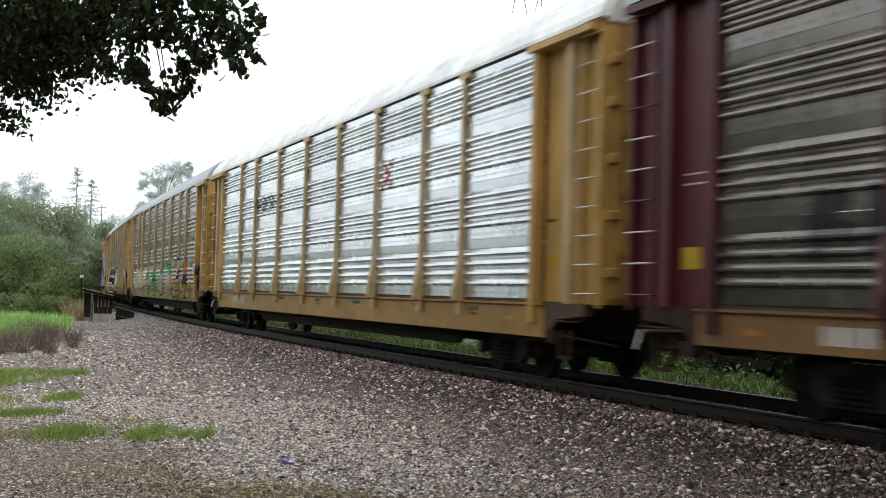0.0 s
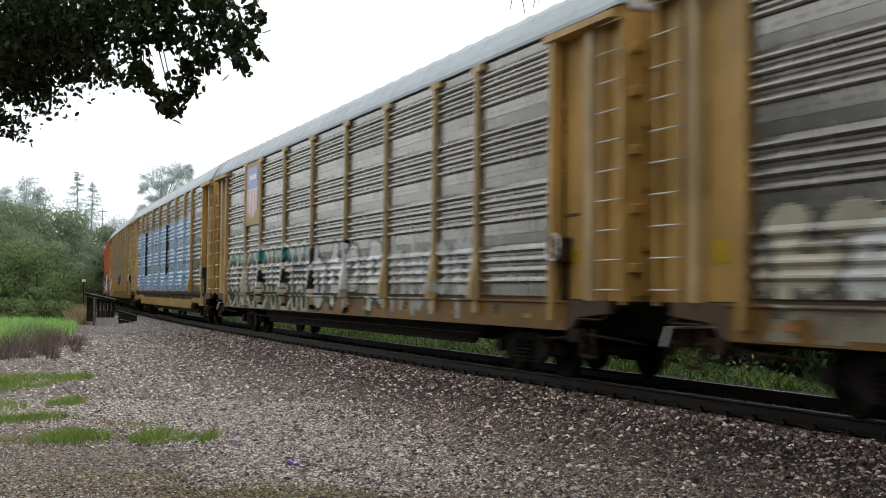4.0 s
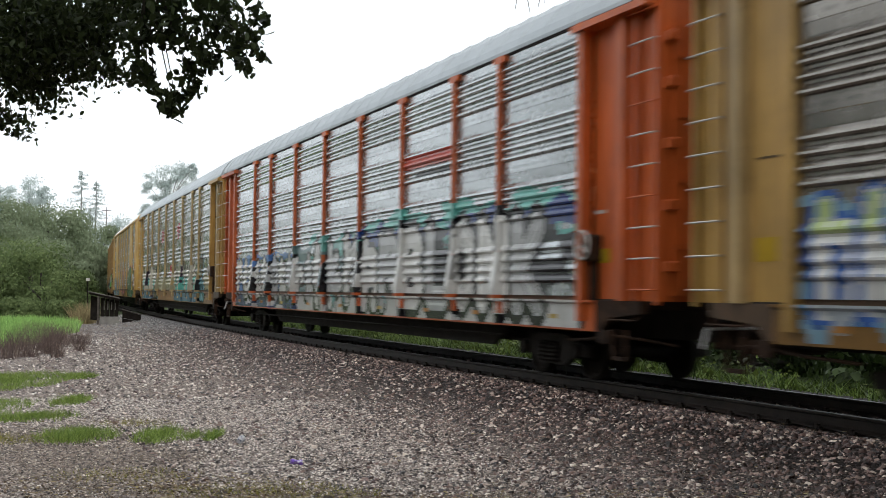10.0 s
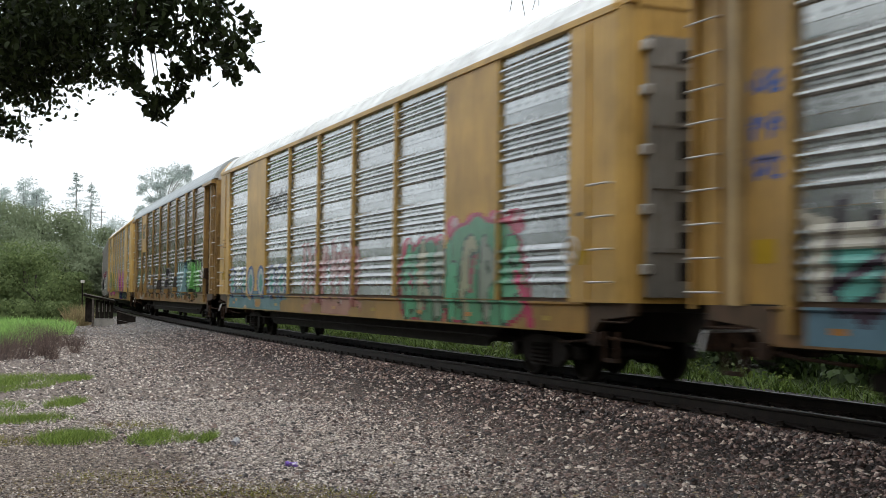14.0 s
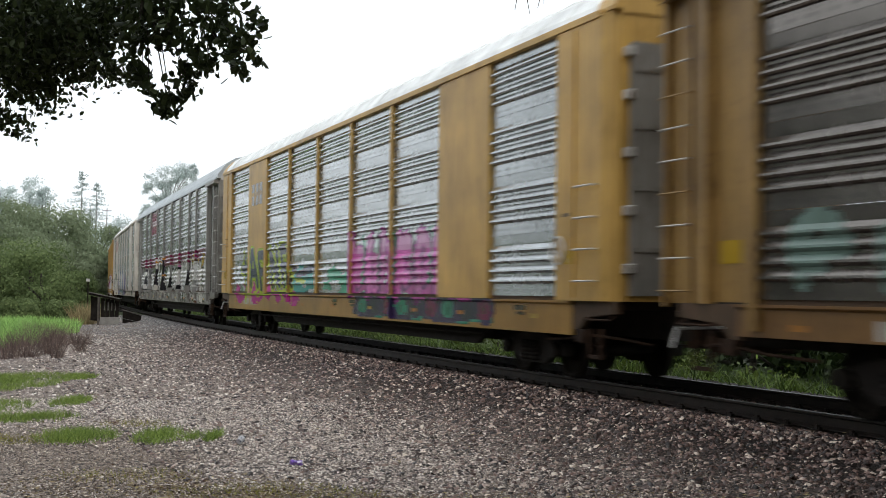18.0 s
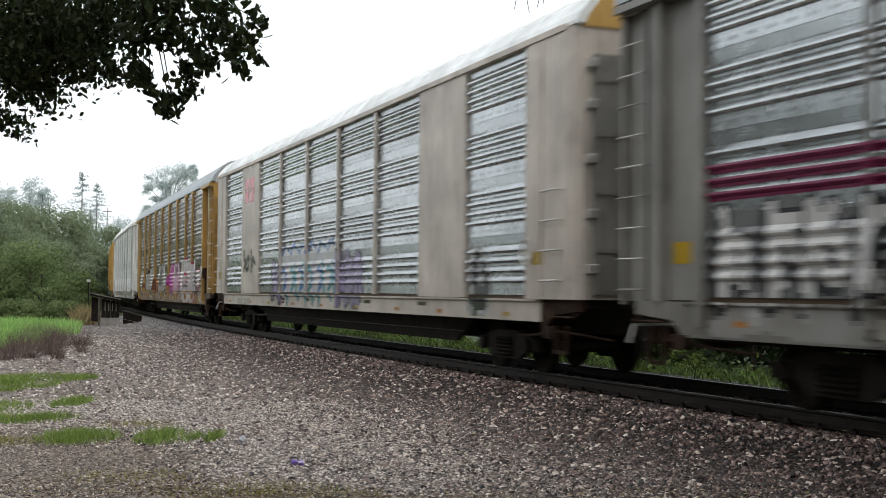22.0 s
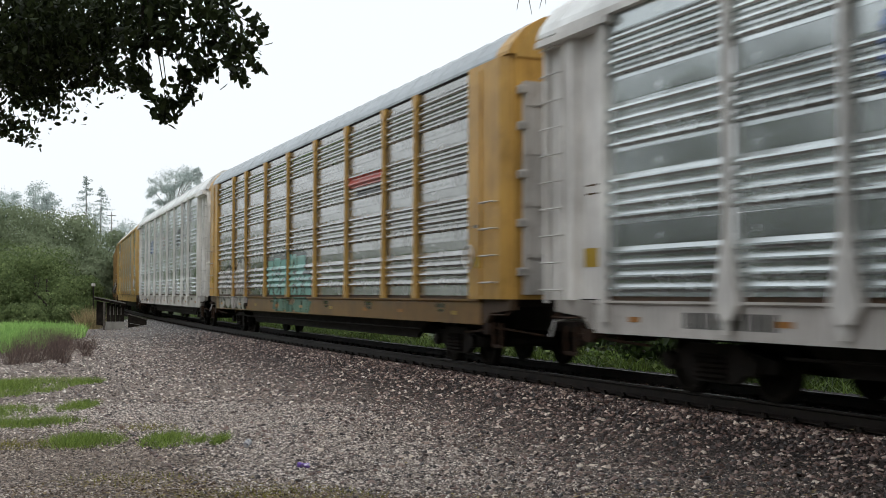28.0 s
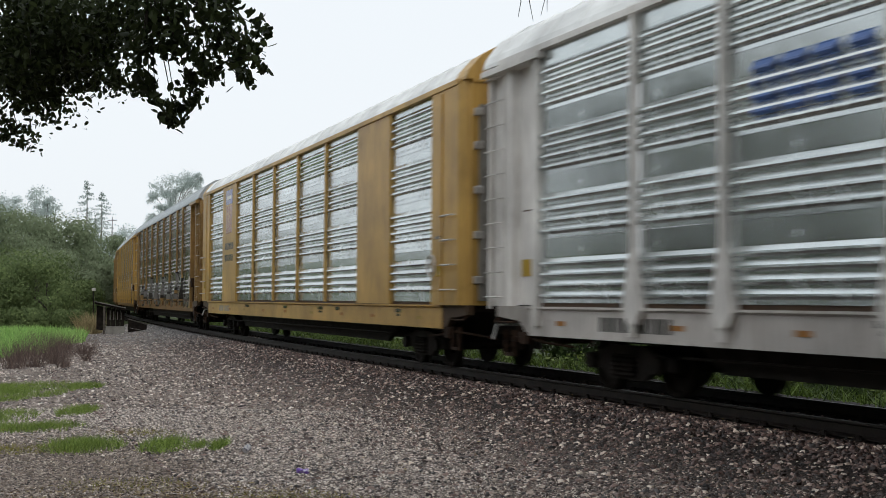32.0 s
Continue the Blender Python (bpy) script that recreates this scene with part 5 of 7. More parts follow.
    c.hang_on(T[6], "large white letter forms edged in black on a teal and blue ground")
    c = Coat(12.02, 13.3, 1.3, 2.75, seed=77, dx=0.04, flat=SIDE - 0.128)
    c.cloud(13.25, 12.05, 1.3, 2.3, (0.02, 0.04, 0.26), 0.1)
    c.glyphs(13.1, 12.1, 1.7, 2.6, 2, (0.45, 0.46, 0.52), None, 0.07)
    c.bar(12.35, 12.75, 1.9, 2.14, (0.5, 0.36, 0.03))
    c.hang_on(T[6], "dark blue paint with pale strokes on the end")
    c = Coat(-7.05, -4.3, 3.5, 4.1, dx=0.08)
    c.bar(-6.9, -4.35, 3.72, 3.98, (0.5, 0.06, 0.035))
    c.bar(-6.9, -4.9, 3.55, 3.62, INK)
    c.hang_on(T[6], "red bar emblem over a thin dark line", "emblem")
    # grey car with teal letters
    c = Coat(-11.8, 11.8, 0.76, 2.6, POSTS, 23)
    plum = (0.045, 0.03, 0.045)
    c.cloud(4.4, -1.6, 1.3, 1.85, (0.36, 0.34, 0.23), 0.12)
    c.cloud(-8.0, -11.7, 1.3, 1.9, (0.36, 0.34, 0.23), 0.1)
    for x0, x1, n in ((11.7, 4.5, 6), (-1.6, -8.2, 6)):
        c.bar(x1, x0, 0.8, 1.22, (0.13, 0.225, 0.285))
        c.bar(x0 - 0.1, x1 + 0.1, 1.25, 2.1, (0.5, 0.47, 0.39))
        c.cloud(x0, x1, 1.8, 2.28, (0.5, 0.47, 0.39), 0.16)
        for i in range(n):
            w = (x1 - x0) / n
            c.bar(x0 + w * (i + 0.3), x0 + w * (i + 0.92), 1.26, 1.78 + 0.12 * c.rng.rand(), (0.13, 0.42, 0.36), 0.04)
        c.glyphs(x0, x1, 1.2, 2.4, n, plum, None, 0.065)
        c.drips(x0, x1, 0.78, 1.22, (0.07, 0.05, 0.07), 5)
    c.bar(4.9, 6.9, 0.82, 1.18, (0.03, 0.026, 0.026))
    for x in (5.1, 6.2):
        c.bar(x, x + 0.75 - (0.2 if x > 6 else 0), 0.93, 1.09, (0.2, 0.19, 0.18))
    c.glyphs(0.1, -1.5, 1.85, 2.4, 2, ROSE, None, 0.07)
    c.blob(-9.35, -10.05, 1.75, 2.7, INK, (0.24, 0.42, 0.46), 0.07, 0)
    c.blob(-9.1, -10.3, 0.85, 1.75, (0.14, 0.3, 0.34), INK, 0.07, 3)
    c.hang_on(T[7], "teal and cream letter forms edged in black")
    c = Coat(12.05, 13.25, 2.8, 4.3, seed=73, dx=0.035, flat=SIDE - 0.132)
    c.glyphs(13.2, 12.1, 3.55, 4.15, 3, INK, None, 0.045, lean=-0.15)
    c.glyphs(13.1, 12.25, 3.1, 3.5, 3, INK, None, 0.03)
    c.hang_on(T[4], "black sprayed tag on the end", "chalk_mark")
    c = Coat(12.05, 13.2, 2.6, 4.0, seed=71, dx=0.035, flat=SIDE - 0.132)
    for z in (3.6, 3.15, 2.7):
        c.glyphs(13.1, 12.2, z, z + 0.3, 3, (0.05, 0.13, 0.42), None, 0.03)
    c.hang_on(T[7], "small blue sprayed lines on the end", "chalk_mark")
    for x in (2.75, -2.85):
        c = Coat(x - 0.6, x + 0.6, 3.3, 4.3, dx=0.04)
        c.ring(x, 3.8, 0.33, 0.36, (0.5, 0.02, 0.06))
        c.stroke([(x + 0.12, 3.98), (x - 0.1, 3.9), (x + 0.1, 3.75), (x - 0.1, 3.62)], 0.035, (0.5, 0.22, 0.24))
        c.hang_on(T[7], "round red sprayed mark", "chalk_mark")
    # flush yellow car, green letters
    for c in (Coat(-10.6, 12.1, 0.76, 2.75, FLUSH_POSTS, 29), Coat(-9.25, -7.02, 1.24, 2.75, (), 29, flat=SIDE + 0.056), Coat(6.94, 9.2, 1.24, 2.3, (), 29, flat=SIDE + 0.056)):
        c.cloud(12.0, 4.6, 0.79, 1.35, (0.16, 0.27, 0.32), 0.06)
        for x in (11.4, 9.7, 8.6, 7.3, 6.2, 5.1):
            c.ring(x, 1.6, 0.48, 0.5, (0.06, 0.1, 0.26))
            c.ring(x, 1.6, 0.36, 0.4, (0.45, 0.5, 0.52))
            c.ring(x, 1.58, 0.22, 0.26, (0.1, 0.3, 0.28))
        c.cloud(2.9, -1.9, 0.79, 1.2, (0.4, 0.2, 0.17), 0.05)
        c.glyphs(2.9, -1.9, 1.2, 2.5, 6, (0.5, 0.38, 0.38), (0.42, 0.16, 0.18), 0.06, 0.035)
        for x in (-4.9, -5.7, -6.6, -7.4, -8.3, -9.2, -9.9):
            c.ring(x, 2.2 if x > -7 else 2.5, 0.34, 0.22, (0.45, 0.06, 0.12))
            c.ring(x - 0.1, 2.3 if x > -7 else 2.58, 0.16, 0.1, (0.5, 0.34, 0.36))
        c.blob(-4.6, -7.0, 0.8, 2.25, (0.07, 0.22, 0.13), (0.3, 0.03, 0.07), 0.07, 5)
        c.blob(-7.0, -10.2, 0.8, 2.55, (0.07, 0.24, 0.13), (0.3, 0.03, 0.07), 0.07, 6)
        c.glyphs(-4.7, -10.0, 0.95, 2.3, 7, [(0.08, 0.34, 0.18), (0.3, 0.3, 0.19), (0.22, 0.25, 0.2)], (0.02, 0.06, 0.04), 0.1, 0.04)
        c.stroke([(-10.0, 1.6), (-10.35, 1.2), (-10.5, 0.8)], 0.12, (0.42, 0.03, 0.1))
        c.hang_on(T[8], "green letter forms edged in red, with blue and pink ones beside")
    scrawl(T[8], 4.5, 6.6, 3.6, 4.2, (0.05, 0.06, 0.07), 4, 31, 0.04)
    # dark grimy car
    c = Coat(-11.0, 11.7, 0.76, 2.55, POSTS, 37)
    c.drips(6.0, -10.8, 0.78, 1.22, (0.06, 0.05, 0.045), 8)
    c.cloud(2.0, -10.8, 1.3, 1.7, (0.07, 0.058, 0.05), 0.25)
    c.glyphs(11.6, 7.8, 1.35, 2.2, 3, (0.16, 0.24, 0.21), None, 0.12)
    c.glyphs(6.9, 2.9, 1.25, 2.3, 4, (0.24, 0.23, 0.22), None, 0.07)
    c.glyphs(1.3, -3.9, 1.15, 2.4, 3, (0.05, 0.047, 0.05), (0.25, 0.24, 0.23), 0.15, 0.05)
    c.glyphs(-4.5, -7.2, 1.15, 2.5, 4, (0.25, 0.4, 0.44), (0.08, 0.14, 0.16), 0.17, 0.06)
    c.glyphs(-7.3, -10.8, 1.2, 2.5, 3, (0.13, 0.34, 0.1), (0.02, 0.03, 0.02), 0.2, 0.1)
    c.hang_on(T[9], "pale teal and green letter forms over faint old scrawls")
    part("sign_sheet", box(bmesh.new(), 7.11, 8.99, SIDE, SIDE + 0.05, 3.3, 5.2), P_YEL, T[9], "flat ochre sheet for the emblem")
    blocks(T[9], 7.5, 8.6, 4.0, 4.75, (0.13, 0.12, 0.11), 2, "worn grey block emblem", SIDE + 0.056)
    # lime and magenta
    for c in (Coat(-9.5, 11.3, 0.76, 2.75, FLUSH_POSTS, 41), Coat(7.13, 8.97, 1.2, 2.75, (), 41, flat=SIDE + 0.056)):
        c.cloud(10.9, 3.0, 1.0, 1.55, MAGENTA, 0.22)
        c.cloud(5.2, 1.7, 1.3, 1.85, (0.03, 0.3, 0.27), 0.15)
        c.cloud(0.8, -2.3, 1.3, 1.8, (0.05, 0.34, 0.2), 0.12)
        c.cloud(-2.6, -9.4, 0.79, 1.24, (0.05, 0.22, 0.15), 0.04)
        c.cloud(-2.2, -9.4, 0.79, 1.24, (0.025, 0.022, 0.06), 0.05)
        c.cloud(-1.6, -9.4, 0.79, 1.22, (0.045, 0.025, 0.085), 0.1)
        for i in range(9):
            x = -2.0 - i * 0.85
            c.blob(x, x - 0.55, 0.86, 1.18, ((0.03, 0.2, 0.13), (0.018, 0.016, 0.04), (0.14, 0.012, 0.06))[i % 3], None, 0.05, 1)
        c.glyphs(10.3, 4.1, 1.3, 2.55, 5, (0.03, 0.038, 0.075), LIME, 0.135, 0.08, None, "TAPNR", 0.16, 0.45)
        c.stroke([(4.0, 1.95), (3.2, 1.75), (1.9, 1.9)], 0.1, (0.03, 0.035, 0.09))
        c.stroke([(4.1, 1.9), (3.6, 1.62), (2.6, 1.55)], 0.05, LIME)
        c.drips(10.4, 3.0, 0.85, 1.3, LIME, 5)
        c.stroke([(10.2, 1.25), (8.0, 1.17), (5.0, 1.3), (3.4, 1.22)], 0.045, LIME)
        c.cloud(-1.5, -8.6, 1.25, 2.15, (0.4, 0.04, 0.26), 0.2)
        c.glyphs(-1.3, -8.6, 1.25, 2.6, 7, (0.52, 0.08, 0.36), (0.22, 0.03, 0.2), 0.15, 0.05, (0.58, 0.24, 0.48))
        for i in range(6):
            x = -2.3 - i * 1.04
            c.stroke([(x, 1.5), (x - 0.05, 2.0), (x - 0.02, 2.55)], 0.05, ((0.03, 0.24, 0.15), (0.06, 0.06, 0.05))[i % 2])
        c.hang_on(T[10], "navy letter forms edged in lime over magenta, with a magenta block of letters")
    blocks(T[10], 7.35, 8.85, 3.9, 4.55, (0.05, 0.04, 0.03), 3, "black block emblem", SIDE + 0.056)
    # grey car with stripe
    c = Coat(-11.8, 11.8, 0.76, 3.1, POSTS, 43)
    for z in (2.42, 2.585, 2.75):
        c.bar(-11.8, 11.8, z, z + 0.125, (0.2, 0.015, 0.07))
    c.cloud(11.7, -11.6, 0.79, 1.6, (0.3, 0.29, 0.275), 0.2)
    c.cloud(11.6, 7.0, 1.28, 2.3, (0.15, 0.15, 0.15), 0.15)
    c.glyphs(11.7, 7.1, 1.2, 2.35, 6, (0.62, 0.61, 0.59), (0.05, 0.05, 0.055), 0.085, 0.05)
    c.blob(6.7, 5.6, 1.25, 2.1, WHITE, INK, 0.05, 1)
    c.cloud(5.4, 4.7, 1.3, 2.0, (0.12, 0.02, 0.05), 0.1)
    c.glyphs(4.75, 0.5, 1.2, 2.75, 3, (0.022, 0.02, 0.025), (0.66, 0.63, 0.58), 0.2, 0.11, None, "KOL", 0.08)
    for pts in ([(4.75, 2.5), (4.3, 2.66), (3.6, 2.6)], [(3.2, 2.68), (2.6, 2.62)], [(1.7, 2.72), (0.9, 2.76)], [(1.6, 1.95), (0.6, 2.0)]):
        c.stroke(pts, 0.045, (0.5, 0.22, 0.05))
    c.blob(0.3, -1.0, 1.5, 2.3, WHITE, INK, 0.08, 1)
    c.blob(0.1, -1.25, 1.0, 1.6, WHITE, INK, 0.05, 2)
    c.blob(-1.6, -2.45, 1.35, 2.15, WHITE, INK, 0.1, 1)
    c.blob(-2.3, -3.3, 1.25, 2.15, (0.6, 0.58, 0.56), INK, 0.1, 2)
    c.blob(-3.2, -4.4, 1.25, 2.2, (0.6, 0.58, 0.56), INK, 0.1, 3)
    c.drips(-1.6, -4.3, 1.0, 1.4, INK, 6)
    c.stroke([(-4.0, 2.28), (-4.4, 2.32), (-4.9, 2.26)], 0.05, (0.42, 0.16, 0.3))
    c.glyphs(-4.6, -7.0, 0.95, 2.5, 4, [WHITE, SILVERY], INK, 0.15, 0.08)
    c.cloud(-7.2, -11.6, 2.2, 2.55, (0.42, 0.28, 0.04), 0.2)
    c.glyphs(-7.2, -11.6, 0.95, 2.45, 5, [WHITE, (0.55, 0.53, 0.5)], (0.1, 0.055, 0.035), 0.17, 0.07)
    c.drips(11.6, -11.6, 0.78, 1.22, (0.42, 0.41, 0.39), 20)
    c.hang_on(T[11], "white and cream letter forms edged in black under a maroon stripe")
    c = Coat(4.4, 7.0, 4.0, 5.2, POSTS, 44)
    c.bar(4.45, 6.95, 4.05, 5.15, (0.25, 0.02, 0.08))
    for i in range(5):
        c.bar(6.5 - i * 0.42, 6.75 - i * 0.42, 4.45, 4.72, WHITE)
    c.hang_on(T[11], "maroon emblem block with white bars", "emblem")
    # dull white car
    c = Coat(-10.4, 5.6, 0.76, 2.75, FLUSH_POSTS, 47)
    blue, deep_teal, violet = (0.05, 0.15, 0.4), (0.07, 0.27, 0.33), (0.3, 0.25, 0.42)
    c.glyphs(5.4, 4.2, 1.1, 2.15, 1, violet, (0.05, 0.04, 0.07), 0.12, 0.05)
    c.drips(5.2, 4.0, 0.8, 1.22, (0.3, 0.27, 0.38), 3)
    c.bar(-1.1, 4.2, 1.26, 2.25, (0.5, 0.52, 0.54))
    c.cloud(4.3, -1.3, 1.9, 2.45, (0.52, 0.54, 0.55), 0.12)
    for i in range(6):
        x = 4.1 - i * 0.9
        c.stroke([(x, 2.32), (x - 0.35, 2.52 + 0.06 * (i % 2)), (x - 0.75, 2.4)], 0.05, blue)
        c.stroke([(x - 0.1, 1.9), (x - 0.45, 1.8), (x - 0.4, 1.5), (x - 0.1, 1.35)], 0.075, deep_teal if i % 2 else blue)
        c.stroke([(x - 0.62, 1.3), (x - 0.58, 2.0)], 0.09, deep_teal if i % 3 else (0.42, 0.4, 0.52))
    c.drips(4.0, -1.3, 0.78, 1.22, (0.2, 0.36, 0.42), 6)
    c.glyphs(-1.3, -3.2, 1.0, 2.2, 3, violet, (0.06, 0.05, 0.09), 0.1, 0.06)
    c.drips(-1.2, -3.0, 0.78, 1.22, (0.3, 0.27, 0.38), 4)
    c.glyphs(-9.35, -10.3, 0.95, 2.1, 1, INK, SILVERY, 0.12, 0.08)
    c.hang_on(T[12], "white and blue letter forms with violet ones beside")
    blocks(T[12], 7.45, 8.85, 4.05, 4.8, (0.55, 0.03, 0.07), 2, "bright red block emblem", SIDE + 0.056)
    c = Coat(7.1, 9.1, 1.8, 2.7, seed=48, flat=SIDE + 0.056, dx=0.04)
    c.glyphs(9.0, 7.2, 1.9, 2.6, 2, (0.06, 0.055, 0.05), None, 0.07)
    c.hang_on(T[12], "dark sprayed scrawl")
    # pink and white
    c = Coat(-12.0, 11.8, 0.76, 2.75, POSTS, 53)
    c.cloud(11.7, -9.0, 0.79, 1.3, (0.3, 0.25, 0.22), 0.06)
    c.cloud(11.6, 0.0, 1.3, 1.8, (0.2, 0.09, 0.06), 0.2)
    edge = (0.06, 0.05, 0.05)
    for a, b, top in ((11.6, 9.2, 2.35), (8.7, 7.6, 2.1), (7.0, 4.4, 2.45), (2.9, 0.2, 2.55)):
        c.blob(a, b, 1.1, top, (0.42, 0.41, 0.39), edge, 0.06, 4)
    c.ring(1.6, 1.8, 0.3, 0.5, (0.2, 0.19, 0.18))
    c.glyphs(4.2, 3.0, 1.3, 2.0, 1, ORANGE, edge, 0.12, 0.05)
    c.glyphs(0.0, -1.4, 1.2, 2.0, 2, (0.3, 0.26, 0.24), edge, 0.12, 0.05)
    c.blob(-1.6, -3.2, 1.15, 2.45, (0.5, 0.11, 0.38), (0.3, 0.05, 0.22), 0.04, 1)
    c.blob(-3.0, -5.0, 1.15, 2.5, (0.58, 0.42, 0.52), edge, 0.05, 4)
    c.blob(-5.2, -9.7, 0.8, 2.5, (0.55, 0.52, 0.53), (0.38, 0.03, 0.08), 0.06, 9)
    c.drips(-5.4, -9.6, 1.9, 2.5, (0.62, 0.6, 0.6), 7)
    c.drips(11.6, 5.0, 0.78, 1.22, (0.36, 0.34, 0.32), 9)
    c.cloud(-9.6, -11.8, 1.2, 2.55, (0.035, 0.026, 0.024), 0.1)
    c.bar(-11.8, -9.6, 1.3, 2.2, (0.035, 0.026, 0.024))
    c.blob(-10.2, -11.0, 1.45, 2.1, WHITE, (0.4, 0.03, 0.07), 0.08, 1)
    c.blob(-10.7, -11.6, 0.8, 1.4, (0.5, 0.46, 0.45), None, 0.05, 1)
    c.hang_on(T[13], "pink, grey and white swollen letter forms")
    # white cars
    blocks(T[14], 4.7, 6.6, 3.45, 4.15, (0.09, 0.18, 0.47), 4, "blue block emblem")
    red_cross(T[14], 0.72, 3.75, 0.32)
    blocks(T[14], -6.8, -4.75, 3.4, 4.15, INK, 3, "black block emblem")
    blocks(T[16], 4.5, 6.6, 3.45, 4.1, (0.09, 0.18, 0.47), 4, "blue block emblem")
    red_cross(T[16], 0.45, 3.75, 0.32)
    blocks(T[16], -6.8, -4.75, 3.4, 4.15, INK, 3, "black block emblem")
    # rust-stained car
    c = Coat(-1.0, 11.8, 0.75, 2.5, POSTS, 59, wedge=False)
    for a, b, top in ((11.75, 10.5, 2.1), (10.6, 9.6, 2.15), (9.7, 8.7, 2.1), (8.8, 7.9, 2.3), (8.0, 6.9, 2.45)):
        c.blob(a, b, 0.8, top, (0.5, 0.47, 0.45), (0.035, 0.032, 0.03), 0.07, 5)
    c.glyphs(7.0, 6.3, 1.2, 1.9, 1, INK, None, 0.06)
    mint, line = (0.22, 0.48, 0.43), (0.03, 0.05, 0.05)
    c.cloud(3.3, -0.9, 0.79, 1.2, (0.15, 0.26, 0.215), 0.1)
    for a, b, lo, hi in ((4.0, 3.1, 1.24, 2.3), (3.2, 2.25, 1.24, 2.36), (2.35, 1.35, 1.24, 2.3), (1.3, 0.4, 1.24, 2.42), (0.5, -0.4, 1.24, 2.36), (-0.3, -0.95, 1.24, 1.85)):
        c.bar(b - 0.08, a + 0.08, lo, hi + 0.08, line, 0.06)
        c.bar(b + 0.02, a - 0.02, lo, hi - 0.03, mint, 0.06)
    for pts in ([(3.9, 1.3), (3.65, 1.62), (3.3, 1.3)], [(3.0, 2.05), (2.75, 1.75), (2.5, 2.0)], [(2.85, 1.35), (2.6, 1.55), (2.45, 1.3)], [(2.05, 1.7), (1.6, 1.78), (1.55, 1.3)], [(0.95, 2.2), (0.85, 1.9), (0.6, 1.85)], [(1.05, 1.35), (0.8, 1.6), (0.6, 1.35)], [(0.2, 1.75), (-0.1, 1.6), (0.05, 1.3)]):
        c.stroke(pts, 0.05, line)
    for i in range(9):
        x = 3.7 - i * 0.44
        c.stroke([(x, 2.36), (x - 0.12, 2.55), (x - 0.3, 2.46)], 0.03, line)
    for x in (2.9, 2.1, 1.0, 0.1, -0.5):
        c.stroke([(x, 0.85), (x - 0.08, 1.2)], 0.04, (0.06, 0.09, 0.075))
    c.hang_on(T[15], "mint green letter block and grey bubble letters")
    c = Coat(-7.0, -4.3, 3.5, 4.1, dx=0.08)
    for i in range(8):
        c.bar(-6.9 + i * 0.32, -6.63 + i * 0.32, 3.72, 4.0, (0.5, 0.055, 0.035), 0.25)
    c.bar(-6.85, -4.45, 3.78, 3.94, (0.5, 0.06, 0.04), 0.2)
    c.bar(-6.9, -4.9, 3.54, 3.63, INK)
    c.hang_on(T[15], "red bar emblem over a thin dark line", "emblem")
    # clean yellow car: shield and two rows of small bars
    c = Coat(7.0, 9.2, 2.3, 5.2, flat=SIDE + 0.056, dx=0.03)
    c.bar(7.55, 8.7, 4.55, 5.05, (0.08, 0.09, 0.25))
    c.bar(7.75, 8.5, 4.72, 4.86, WHITE)
    for i in range(7):
        c.bar(7.6 + i * 0.155, 7.69 + i * 0.155, 3.55, 4.5, (0.5, 0.14, 0.16) if i % 2 else (0.6, 0.5, 0.48))
    for r, n in ((3.0, 6), (2.6, 6)):
        for i in range(n):
            c.bar(7.35 + i * 0.25, 7.52 + i * 0.25, r, r + 0.22, (0.05, 0.045, 0.04))
    c.hang_on(T[17], "shield emblem over two rows of dark bars", "emblem")
    c = Coat(-11.7, 10.1, 0.76, 2.6, POSTS, 61)
    c.glyphs(10.0, -11.7, 1.1, 2.4, 16, (0.22, 0.21, 0.2), (0.06, 0.055, 0.05), 0.13, 0.05)
    c.hang_on(T[18], "pale worn letter forms along the foot of the side")


paint_train()

NUDGE = {0: -0.5, 1: -0.5, 7: -0.15, 16: -0.1, 17: -0.4, 18: -0.4, 19: -0.4, 20: -0.4}


def train_at(t):
    """Where the centre of the eighth car is along the track: slowing down a little."""
    u = t - 12.0
    return -8.55 - (14.2 * u - 0.5 * 0.0295 * u * u)


def car_at(k, t):
    return train_at(t) + (k - 7) * PITCH + NUDGE.get(k, 0.0)


def car_pose(s):
    a, b = on_track(s + 10.05), on_track(s - 10.05)
    h = math.atan2(a[1] - b[1], a[0] - b[0])
    return pose((a[0] + b[0]) / 2, (a[1] + b[1]) / 2, RAIL, 0, 0, math.degrees(h))
